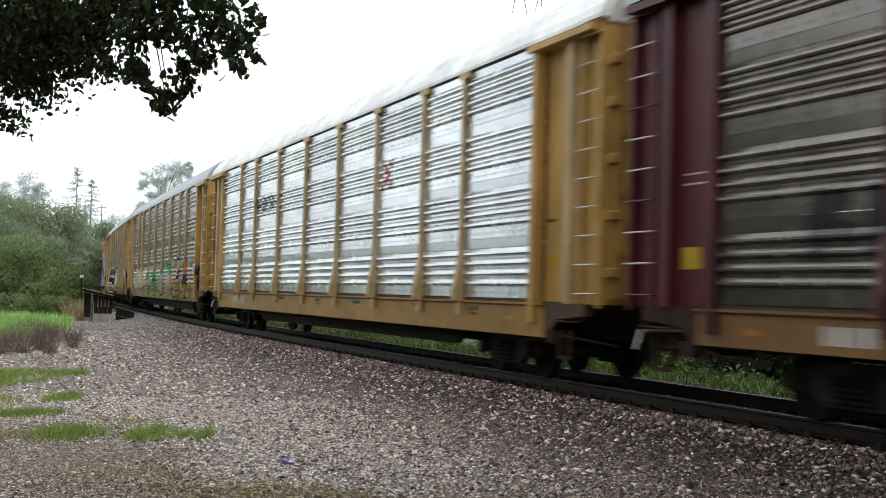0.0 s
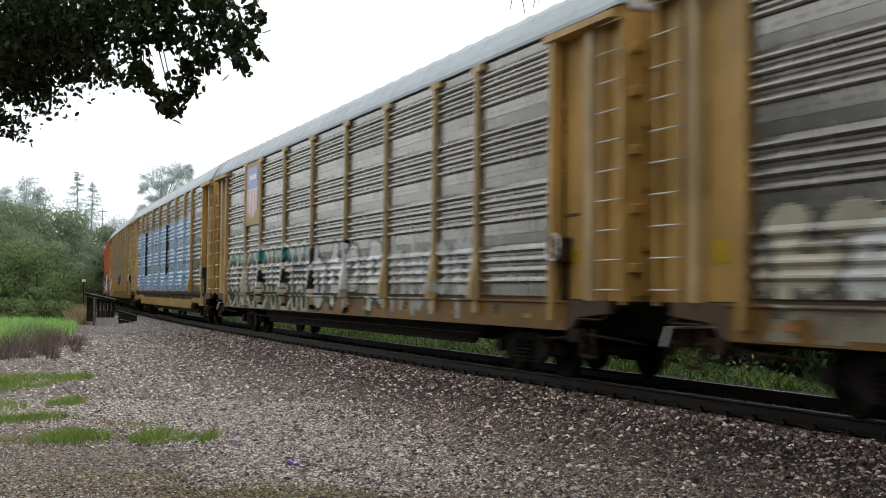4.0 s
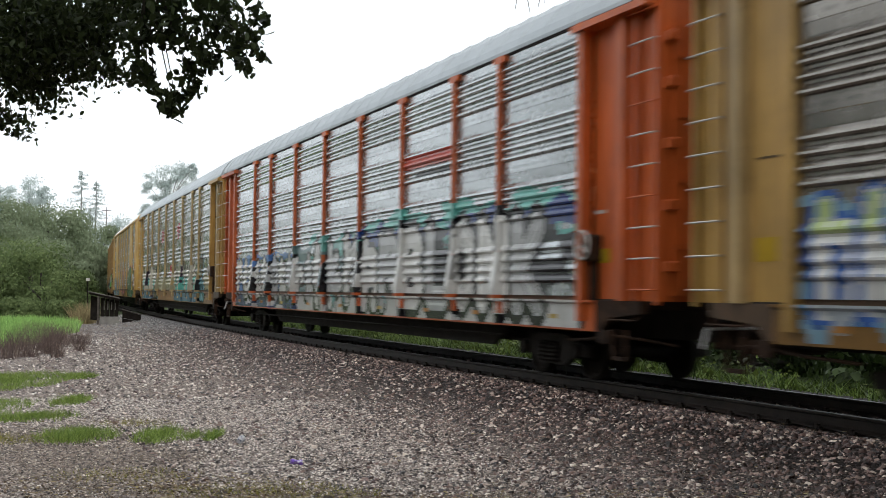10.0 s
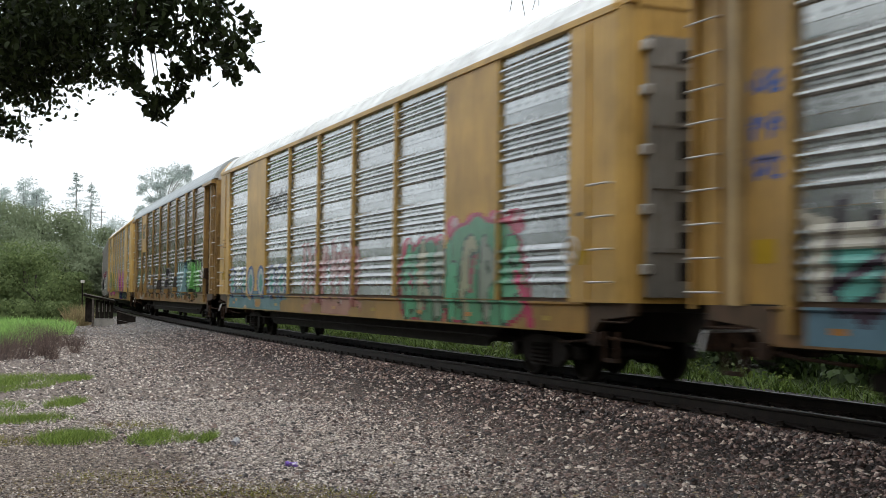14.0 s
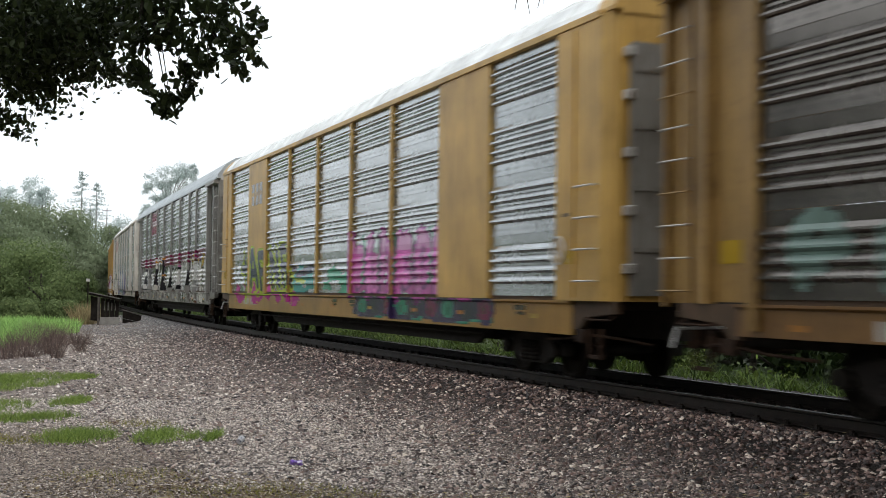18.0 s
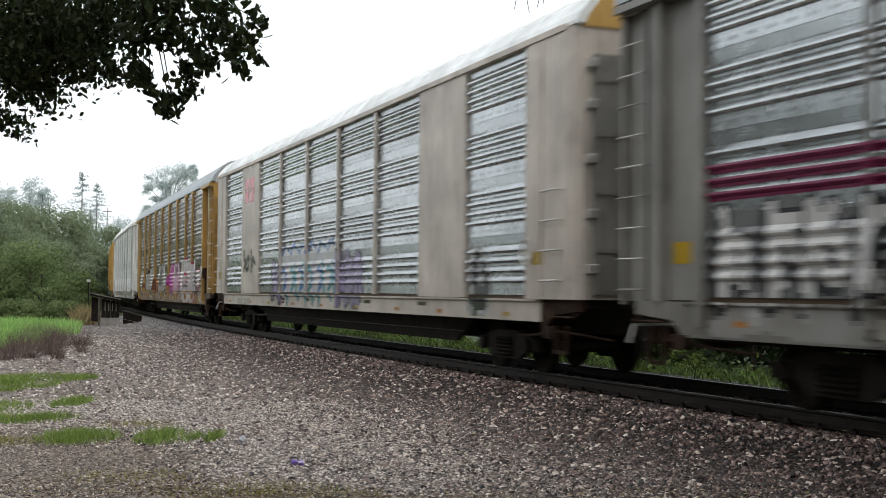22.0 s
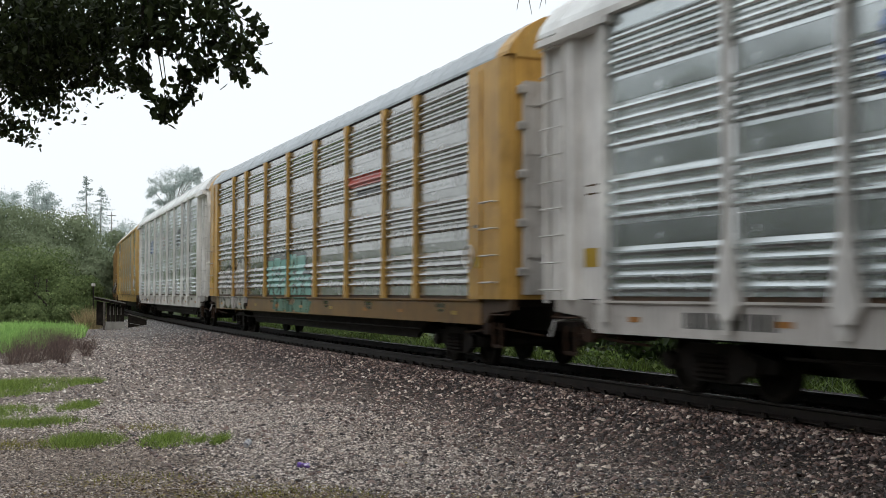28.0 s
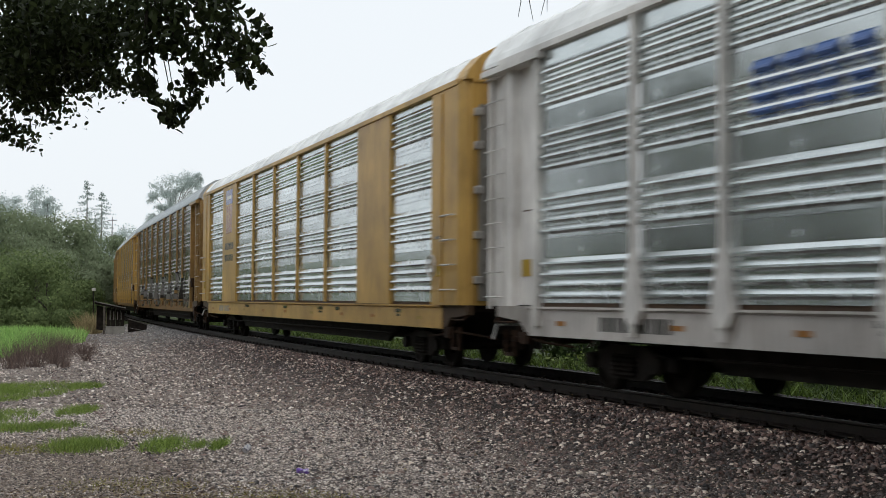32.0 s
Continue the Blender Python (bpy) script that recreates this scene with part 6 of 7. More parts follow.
# ---- plants, stones and the bridge ----
def leaf_cloud(name, pts, size, rng, droop=0.3, wide=0.5, oval=False, out=None):
    """Many small folded leaves at the given points, as one mesh."""
    n = len(pts)
    pts = np.asarray(pts)
    a = rng.normal(size=(n, 3))
    a[:, 2] -= droop
    a /= np.linalg.norm(a, axis=1)[:, None]
    b = np.cross(a, rng.normal(size=(n, 3)))
    b /= np.linalg.norm(b, axis=1)[:, None]
    c = np.cross(a, b)
    if out is not None:
        c = out + rng.normal(size=(n, 3)) * 0.32
        c /= np.linalg.norm(c, axis=1)[:, None]
        a = np.cross(c, rng.normal(size=(n, 3)))
        a /= np.linalg.norm(a, axis=1)[:, None]
        b = np.cross(c, a)
    L = (size * (0.65 + 0.7 * rng.rand(n)))[:, None]
    w = L * wide / 2
    base = pts - a * L / 2
    left, right = pts + b * w + c * L * 0.08, pts - b * w + c * L * 0.08
    tip = pts + a * L / 2
    if oval:
        q = a * L * 0.22
        V = np.stack([base, left - q, left + q, tip, right + q, right - q], 1).reshape(-1, 3)
        F = np.arange(n * 6).reshape(n, 6)
        tri = np.concatenate([F[:, [0, 1, 2]], F[:, [0, 2, 3]], F[:, [0, 3, 4]], F[:, [0, 4, 5]]])
    else:
        V = np.stack([base, left, tip, right], 1).reshape(-1, 3)
        F = np.arange(n * 4).reshape(n, 4)
        tri = np.concatenate([F[:, [0, 1, 2]], F[:, [0, 2, 3]]])
    me = bpy.data.meshes.new(name)
    me.vertices.add(len(V))
    me.vertices.foreach_set("co", V.ravel())
    me.loops.add(len(tri) * 3)
    me.loops.foreach_set("vertex_index", tri.ravel().astype(np.int32))
    me.polygons.add(len(tri))
    me.polygons.foreach_set("loop_start", np.arange(0, len(tri) * 3, 3, dtype=np.int32))
    me.update(calc_edges=True)
    return me


def ball(rng, n, c, r, hollow=0.35, flat=1.0):
    d = rng.normal(size=(n, 3))
    d /= np.linalg.norm(d, axis=1)[:, None]
    q = (hollow + (1 - hollow) * rng.rand(n) ** 0.6)[:, None]
    return np.asarray(c) + d * q * r * np.array([1, 1, flat])


def fuzz(rng, n, c, r, flat=0.75):
    """A loose clump with no sharp edge."""
    return np.asarray(c) + rng.normal(size=(n, 3)) * r * 0.46 * np.array([1, 1, flat])


def limb(bm, pts, r0, r1, sides=7):
    k = len(pts) - 1
    for i in range(k):
        rod(bm, pts[i], pts[i + 1], r0 + (r1 - r0) * i / k, sides, r0 + (r1 - r0) * (i + 1) / k)
    return bm


def broad_tree(name, x, y, z, height, spread, leafm, seed, leaves=9000, size=0.3, label="", trunk_frac=0.25, lumps=26, loose=1.0, solid=False):
    """A trunk with limbs and a crown of uneven lumps of leaves."""
    rng = np.random.RandomState(seed)
    tree = new(name)
    tree.location = (x, y, z)
    bm = bmesh.new()
    limb(bm, [(0, 0, -0.4), (0.05 * spread, 0, height * 0.3), (0, 0.04 * spread, height * 0.7)], height * 0.03 + 0.05, height * 0.012)
    cs = []
    for i in range(lumps):
        a, u = rng.rand() * 6.283, rng.rand()
        rr = spread * (0.35 + 0.6 * math.sqrt(rng.rand())) * (1 - 0.55 * u ** 2)
        br = spread * (0.22 + 0.2 * rng.rand())
        cs.append((math.cos(a) * rr, math.sin(a) * rr, min(height - 0.7 * br, height * (trunk_frac + (0.95 - trunk_frac) * u)), br))
    for cx, cy, cz, r in cs[::3]:
        limb(bm, [(0, 0, height * 0.25 + cz * 0.2), (cx * 0.5, cy * 0.5, cz * 0.75), (cx, cy, cz)], height * 0.012 + 0.02, 0.02, 5)
    part("trunk", bm, M_BARK, tree)
    each = leaves // lumps
    deep, loose_n = (each // 6, each // 5) if solid else (0, each)
    pts, heart, sizes = [], [], []
    for cx, cy, cz, r in cs:
        c = (cx, cy, cz)
        pts.append(fuzz(rng, loose_n, c, r * loose))
        if solid:
            pts.append(ball(rng, each - loose_n - deep, c, r, 0.78, 0.8))
            pts.append(ball(rng, deep, c, r * 0.75, 0.4, 0.8))
        heart.append(np.repeat([c], each, 0))
        sizes.append(np.concatenate([np.full(each - deep, size), np.full(deep, size * 1.5)]))
    pts, heart, sizes = np.concatenate(pts), np.concatenate(heart), np.concatenate(sizes)
    out = pts - heart
    out /= np.linalg.norm(out, axis=1)[:, None]
    out += 0.6 * (heart - [0, 0, height * 0.45]) / spread
    hang("crown", leaf_cloud("crown", pts, sizes, rng, 0.3, 0.7 if solid else 0.5, False, out if solid else None), leafm, tree)
    return tagged(tree, label, "tree" if height > 4 else "bush")


def conifer(x, y, z, height, spread, seed):
    rng = np.random.RandomState(seed)
    tree = new("conifer")
    tree.location = (x, y, z)
    part("trunk", limb(bmesh.new(), [(0, 0, -0.5), (0, 0, height)], height * 0.014, 0.03), M_MISTWOOD, tree)
    pts = []
    tiers = 18
    for i in range(tiers):
        u = i / tiers
        zz = height * (0.16 + 0.84 * u)
        for b in range(8):
            a = rng.rand() * 6.283
            r = min(spread * 2.7, 0.12 + 0.25 * spread * (height - zz)) * (0.45 + 0.65 * rng.rand())
            lift = rng.normal() * 0.5
            for k in range(22):
                q = (k + rng.rand()) / 22
                pts.append((math.cos(a) * r * q + rng.normal() * 0.12, math.sin(a) * r * q + rng.normal() * 0.12, zz + lift - 0.3 * r * q + 0.16 * r * q * q + rng.normal() * 0.1))
    hang("crown", leaf_cloud("crown", pts, 0.4, rng, 0.5, 0.34), M_PINE_MIST, tree)
    return tagged(tree, "tall conifer far off, mist painted into its pale grey-green needles", "tree")


def blades(name, spots, height, rng, width=0.012, lean=0.35):
    """Upright grass blades or stems, one triangle each, on the ground at the spots."""
    n = len(spots)
    s = np.array([(x, y, ground_z(x, y) - 0.01) for x, y in spots])
    h = (height * (0.5 + 0.7 * rng.rand(n)))[:, None]
    a = rng.rand(n) * 6.283
    side = np.stack([np.cos(a), np.sin(a), 0 * a], 1) * width
    tip = s + np.concatenate([rng.normal(size=(n, 2)) * lean * h, h], 1)
    V = np.stack([s - side, s + side, tip], 1).reshape(-1, 3)
    me = bpy.data.meshes.new(name)
    me.from_pydata(V.tolist(), [], np.arange(n * 3).reshape(n, 3).tolist())
    return me


def oval(rng, n, x, y, rx, ry, turn=0.0, edge=0.7):
    a, q = rng.rand(n) * 6.283, rng.rand(n) ** edge
    u, v = np.cos(a) * q * rx, np.sin(a) * q * ry
    c, s = math.cos(turn), math.sin(turn)
    return np.stack([x + u * c - v * s, y + u * s + v * c], 1)


def make_grass():
    rng = np.random.RandomState(5)
    groups = [
        ((-8.0, 22.0, 0.95, 2.3), (-7.04, 23.6, 0.3, 0.6), (-9.4, 21.6, 1.3, 2.2)),
        ((-5.56, 18.3, 0.24, 0.65), (-5.4, 16.1, 0.6, 0.5), (-6.5, 17.5, 0.5, 0.8), (-6.6, 16.2, 0.8, 0.6)),
        ((-4.17, 13.95, 0.42, 0.6), (-4.1, 14.0, 0.3, 0.5)),
        ((-3.29, 14.25, 0.26, 0.65), (-2.68, 14.3, 0.08, 0.35), (-2.93, 14.25, 0.08, 0.3)),
    ]
    for i, g in enumerate(groups):
        spots = np.concatenate([oval(rng, int(5200 * (rx * ry) ** 0.8) + 160, x, y, rx * 1.1, ry * 1.1, 0.0, 0.8) for x, y, rx, ry in g])
        spots = spots[np.array([noise.noise((x * 2.2, y * 1.1, 7.0)) + 0.35 * rng.normal() > -0.12 for x, y in spots])]
        ob = hang("grass_patch", blades("grass_patch", spots, 0.11, rng, 0.006, 0.65), M_GRASS, None)
        tagged(ob, "patch of short spring grass growing through the gravel", "grass", "grass patches in the gravel", "stuff")
    # thin moss and seedlings on the soiled stretch
    spots = np.concatenate([oval(rng, 1500, -1.5, 10.4, 1.0, 0.5), oval(rng, 900, -4.9, 13.7, 0.7, 0.5), oval(rng, 500, -3.9, 15.6, 0.5, 0.5), oval(rng, 500, -2.9, 11.3, 0.7, 0.5)])
    ob = hang("moss", blades("moss", spots, 0.045, rng, 0.006, 0.9), M_MOSS, None)
    tagged(ob, "thin yellow-green moss and seedlings among the gravel", "moss", kind="stuff")
    spots = np.concatenate([oval(rng, 16000, -27, 52, 11, 13, 0.2), oval(rng, 9000, -19.5, 49, 4.6, 11, 0.35), oval(rng, 5000, -15.4, 40.5, 2.2, 7, 0.3)])
    ob = hang("field_grass", blades("field_grass", spots, 0.42, rng, 0.03, 0.4), M_FIELD, None)
    tagged(ob, "bright green tall grass at the edge of the gravel", "grass", kind="stuff")
    spots = np.concatenate([oval(rng, int(130 * q), x + rng.normal() * 0.25, y, 0.22 * q, 0.4 * q, 0.2, 0.9) for x, y, q in ((-10.2, 29.6, 1.2), (-10.7, 30.8, 1.5), (-10.3, 32.2, 1.0), (-11.4, 32.8, 1.8), (-11.0, 34.4, 2.2), (-12.0, 35.4, 2.0), (-11.5, 37.0, 2.4), (-12.6, 38.2, 2.6), (-13.3, 39.6, 1.8), (-13.6, 41.0, 2.2), (-14.2, 43.6, 2.0), (-12.6, 40.8, 0.8), (-9.6, 30.6, 0.8), (-10.0, 34.0, 0.8))])
    ob = hang("dead_brush", blades("dead_brush", spots, 0.6, rng, 0.0055, 0.5), M_REED, None)
    tagged(ob, "dark brown dead brush at the gravel's edge", "brush", kind="stuff")
    spots = np.concatenate([oval(rng, 420, -17.5, 59.0, 0.5, 1.2), oval(rng, 200, -18.3, 62.5, 0.5, 1.2)])
    ob = hang("dry_grass", blades("dry_grass", spots, 1.0, rng, 0.02, 0.4), M_TAN, None)
    tagged(ob, "tuft of tall dry tan grass near the bridge", "grass", kind="stuff")
    spots = []
    while len(spots) < 19000:
        p = beside(-28 + 78 * rng.rand(), -(2.5 + 10.5 * rng.rand() ** 1.4), 0)
        if noise.noise((p.x * 0.55, p.y * 0.55, 7)) > -0.22 + 0.3 * rng.rand():
            spots.append((p.x, p.y))
    for i in range(9000):
        p = beside(-28 + 78 * rng.rand(), -(1.75 + 1.9 * rng.rand()), 0)
        spots.append((p.x, p.y))
    ob = hang("verge_weeds", blades("verge_weeds", spots, 0.27, rng, 0.014, 0.75), M_VERGE, None)
    tagged(ob, "lush green weeds on the bank beyond the track", "weeds", kind="stuff")
    pts = []
    for i in range(2600):
        p = beside(-28 + 78 * rng.rand(), -(1.9 + 7 * rng.rand()), 0)
        if noise.noise((p.x * 0.4, p.y * 0.4, 3)) < 0.0:
            continue
        h = 0.1 + 0.28 * rng.rand()
        pts += [(p.x + rng.normal() * 0.09, p.y + rng.normal() * 0.09, ground_z(p.x, p.y) + h * rng.rand()) for k in range(8)]
    ob = hang("leafy_weeds", leaf_cloud("leafy_weeds", pts, 0.13, rng, 0.0, 0.6), M_SHRUB, None)
    tagged(ob, "broad-leaved green weeds beside the far rail", "weeds", kind="stuff")


M_VERGE = foliage("verge_weed", (0.016, 0.036, 0.007), (0.12, 0.18, 0.035))
M_SHRUB = foliage("shrub_leaf", (0.03, 0.05, 0.01), (0.12, 0.16, 0.035))
# Leaf green darkened to stand in for the shade of taller trees.
M_THICKET_SHADE = foliage("thicket_leaf_shaded", (0.012, 0.024, 0.007), (0.045, 0.07, 0.02))
# Far trunks and pole paled, with the mist painted into the colour.
M_MISTWOOD = mottled("mist_paled_wood", (0.2, 0.19, 0.18), (0.34, 0.33, 0.31), 3, 0.9)
make_grass()


def make_bushes():
    rng = np.random.RandomState(8)
    # low shrubs on the far bank
    for i in range(30):
        s = -27 + 2.3 * i + rng.rand()
        p = beside(s, -5.6 - rng.rand() * 3.5, 0)
        broad_tree("shrub", p.x, p.y, ground_z(p.x, p.y) - 0.1, 0.65 + 0.5 * rng.rand(), 0.7 + 0.5 * rng.rand(), M_SHRUB if i % 3 else M_VERGE, 300 + i, 1000, 0.12, "low green shrub on the bank beyond the track", 0.1, 14)
    # taller thicket behind them
    for i, s in enumerate((-29, -25.5, -22, -18.5, -15, -11.5, -8, -4, 0, 4, 8)):
        p = beside(s, -12.5 - rng.rand() * 2, 0)
        broad_tree("bush", p.x, p.y, -0.8, 3.0 + 0.6 * rng.rand(), 2.7, M_THICKET_SHADE, 150 + i, 3000, 0.23, "green bush beyond the track, shade put into its dark leaf colour", 0.0, 18, 1.0, True)
    for i, s in enumerate((-27, -23.5, -20, -16.5, -13, -9.5, -6, -2, 2)):
        p = beside(s, -16.5 - rng.rand() * 1.5, 0)
        broad_tree("bush", p.x, p.y, -0.8, 3.6, 2.8, M_THICKET_SHADE, 180 + i, 2200, 0.24, "green bush beyond the track, shade put into its dark leaf colour", 0.0, 16, 1.0, True)
    # low skirt of bushes at the field's edge
    for i, (x, y, h, r) in enumerate(((-25.6, 66.2, 1.9, 1.7), (-23.0, 66.4, 1.8, 1.6), (-20.9, 67.2, 1.7, 1.4), (-27.6, 65.0, 2.1, 1.8))):
        broad_tree("bush", x, y, -0.6, h, r, M_BUSH, 170 + i, 7000, 0.13, "low green bush at the edge of the field", 0.0, 16, 1.0, True)
    # bushes beside the bridge
    for i, (x, y, h, r) in enumerate(((-27.5, 70, 4.6, 3.6), (-23.6, 71, 4.7, 3.0), (-24.6, 80, 3.6, 2.2), (-32, 73, 5.4, 4.2), (-26, 76, 5.6, 3.8), (-37, 78, 6.0, 4.6), (-30, 82, 6.2, 4.5), (-27.0, 68.5, 3.5, 2.6), (-31.2, 69, 4.0, 2.8))):
        broad_tree("bush", x, y, -0.7, h, r, M_BUSH, 60 + i, 12000, 0.15, "dense rounded green bush at the edge of the field", 0.03, 26, 1.0, True)
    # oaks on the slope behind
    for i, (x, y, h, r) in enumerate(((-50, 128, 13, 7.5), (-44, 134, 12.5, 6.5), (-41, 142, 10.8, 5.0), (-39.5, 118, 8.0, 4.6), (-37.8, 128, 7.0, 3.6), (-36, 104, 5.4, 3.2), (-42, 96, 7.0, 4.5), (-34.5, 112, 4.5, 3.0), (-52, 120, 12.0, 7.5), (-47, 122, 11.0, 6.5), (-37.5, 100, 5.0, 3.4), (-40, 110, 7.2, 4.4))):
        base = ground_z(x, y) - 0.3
        broad_tree("oak_tree", x, y, base, max(4.2, h - 1.5 - base), r, M_HILL_HAZE, 80 + i, 10000, 0.275, "oak on the wooded slope behind the bridge, haze painted into its dull green", 0.05, 20, 1.0, True)
    for i, (x, y, h, r) in enumerate(((-65.7, 219, 25.0, 3.1), (-63.6, 221, 23.4, 2.2), (-66.4, 227, 19.0, 3.2))):
        conifer(x, y, -2, h, r, 110 + i)
    # unseen woods added around the clearing, to darken reflections and block sky light
    rng = np.random.RandomState(77)
    for i in range(20):
        a = radians(-52 - i * 6.6)
        d = 44 + 16 * rng.rand()
        broad_tree("oak_tree", d * math.sin(a), d * math.cos(a), -0.5, (9 if i < 7 else 15) + 4 * rng.rand(), 7 + 2 * rng.rand(), M_BUSH, 200 + i, 2400, 0.6, "unseen broad green oak added beside the clearing for the reflections", 0.05, 26)
    for i, (x, y, h, r) in enumerate(((-3, -13, 12, 5.5), (5, -19, 14, 6.5), (12, -27, 15, 7), (0, -24, 15, 7), (8.5, -12.5, 10, 3.6), (4.6, 3.6, 10.5, 2.0), (5.4, 0.4, 12.0, 2.4), (7.2, -3.8, 12.5, 2.7), (2.8, -4.5, 11.5, 3.4), (-15.8, 21.5, 9.5, 3.6), (-19.8, 29.5, 10.5, 4.4), (-26, 38, 11, 5.0), (-17, 14, 9.5, 4.2), (-20.5, 7.5, 11, 5), (-19, 0.5, 11, 5), (-16, -7, 11, 5))):
        broad_tree("oak_tree", x, y, 0.0, h, r, M_OAK, 240 + i, 4600, 0.38, "unseen broad dark oak added to block sky light", 0.12, 20, 1.0, True)
    # low unseen bushes, added to darken what the lower car sides reflect
    for i, (x, y) in enumerate(((-13.6, 23.5), (-14.2, 20.0), (-14.6, 16.5), (-15.0, 12.8), (-15.2, 9.0), (-16.5, 27.5))):
        broad_tree("bush", x, y, -0.2, 3.3, 2.2, M_THICKET_SHADE, 260 + i, 2200, 0.26, "unseen dark green bush added to darken reflections", 0.0, 18, 1.0, True)
    # thin-crowned tree rising over the train
    rng = np.random.RandomState(31)
    tree = new("eucalyptus_tree")
    tree.location = (-59, 259, -2)
    bm = bmesh.new()
    limb(bm, [(0, 0, -0.5), (0.4, 0, 10), (-0.3, 0, 19), (-0.8, 0, 25)], 0.55, 0.12)
    lumps = [(-4.2, 25.6, 1.6), (-2.6, 27.2, 1.9), (0.4, 28.4, 2.0), (2.6, 29.0, 1.8), (4.2, 28.0, 1.5), (-1.0, 25.0, 1.9), (1.8, 26.2, 2.2), (3.6, 24.4, 1.9), (0.6, 23.2, 1.8), (-2.6, 23.0, 1.3), (1.6, 20.6, 1.6), (-1.6, 20.4, 1.2), (-4.9, 20.4, 1.1), (5.0, 29.6, 0.9), (2.8, 22.0, 1.4)]
    for x, z, r in lumps:
        limb(bm, [(0, 0, z * 0.72), (x * 0.5, 0, z * 0.9), (x, 0, z)], 0.13, 0.03, 5)
    part("trunk", bm, M_MISTWOOD, tree)
    pts = np.concatenate([fuzz(rng, 150, (x + rng.normal() * r * 0.55, rng.normal() * 1.2, z + rng.normal() * r * 0.5), r * (0.5 + 0.4 * rng.rand())) for x, z, r in lumps for k in range(6)])
    hang("crown", leaf_cloud("crown", pts, 0.45, rng, 0.8, 0.3), M_EUC_MIST, tree)
    tagged(tree, "tall eucalyptus far off, mist painted into its pale grey-green leaves", "tree")
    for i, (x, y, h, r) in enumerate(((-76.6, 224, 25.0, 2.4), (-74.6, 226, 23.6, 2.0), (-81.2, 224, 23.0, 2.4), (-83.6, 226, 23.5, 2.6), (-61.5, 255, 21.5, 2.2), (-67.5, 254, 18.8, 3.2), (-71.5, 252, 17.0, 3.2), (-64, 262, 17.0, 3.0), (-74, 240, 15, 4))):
        broad_tree("misty_tree", x, y, -2, h, r, M_EUC_MIST, 130 + i, 3800, 0.45, "tree on the far slope, mist painted into its pale grey-green leaves", 0.25, 44, 1.6)


make_bushes()

OAK_PIVOT = Vector((-1.51, 6.0, 3.39))
STILL = ((-1.78, 3.08, 0.17), (-1.93, 3.02, 0.19), (-2.13, 3.02, 0.22), (-2.13, 2.8, 0.17), (-1.96, 2.88, 0.11), (-1.79, 2.88, 0.08), (-1.66, 2.85, 0.05), (-2.27, 2.63, 0.075), (-2.24, 2.55, 0.03), (-1.66, 3.22, 0.17), (-2.05, 3.22, 0.28), (-2.35, 2.95, 0.25))
SWINGS = ((-1.53, 2.86, 0.055), (-1.52, 2.79, 0.04), (-1.47, 2.74, 0.035), (-1.4, 2.64, 0.045), (-1.36, 2.7, 0.06), (-1.29, 2.75, 0.055), (-1.3, 2.83, 0.05), (-1.22, 2.89, 0.09), (-1.07, 2.95, 0.085), (-1.0, 3.0, 0.06), (-0.95, 3.09, 0.05), (-1.15, 3.08, 0.14), (-1.37, 3.04, 0.12), (-1.52, 3.02, 0.1), (-1.18, 3.24, 0.14), (-1.42, 3.22, 0.16), (-0.94, 2.9, 0.03), (-1.03, 2.86, 0.04))


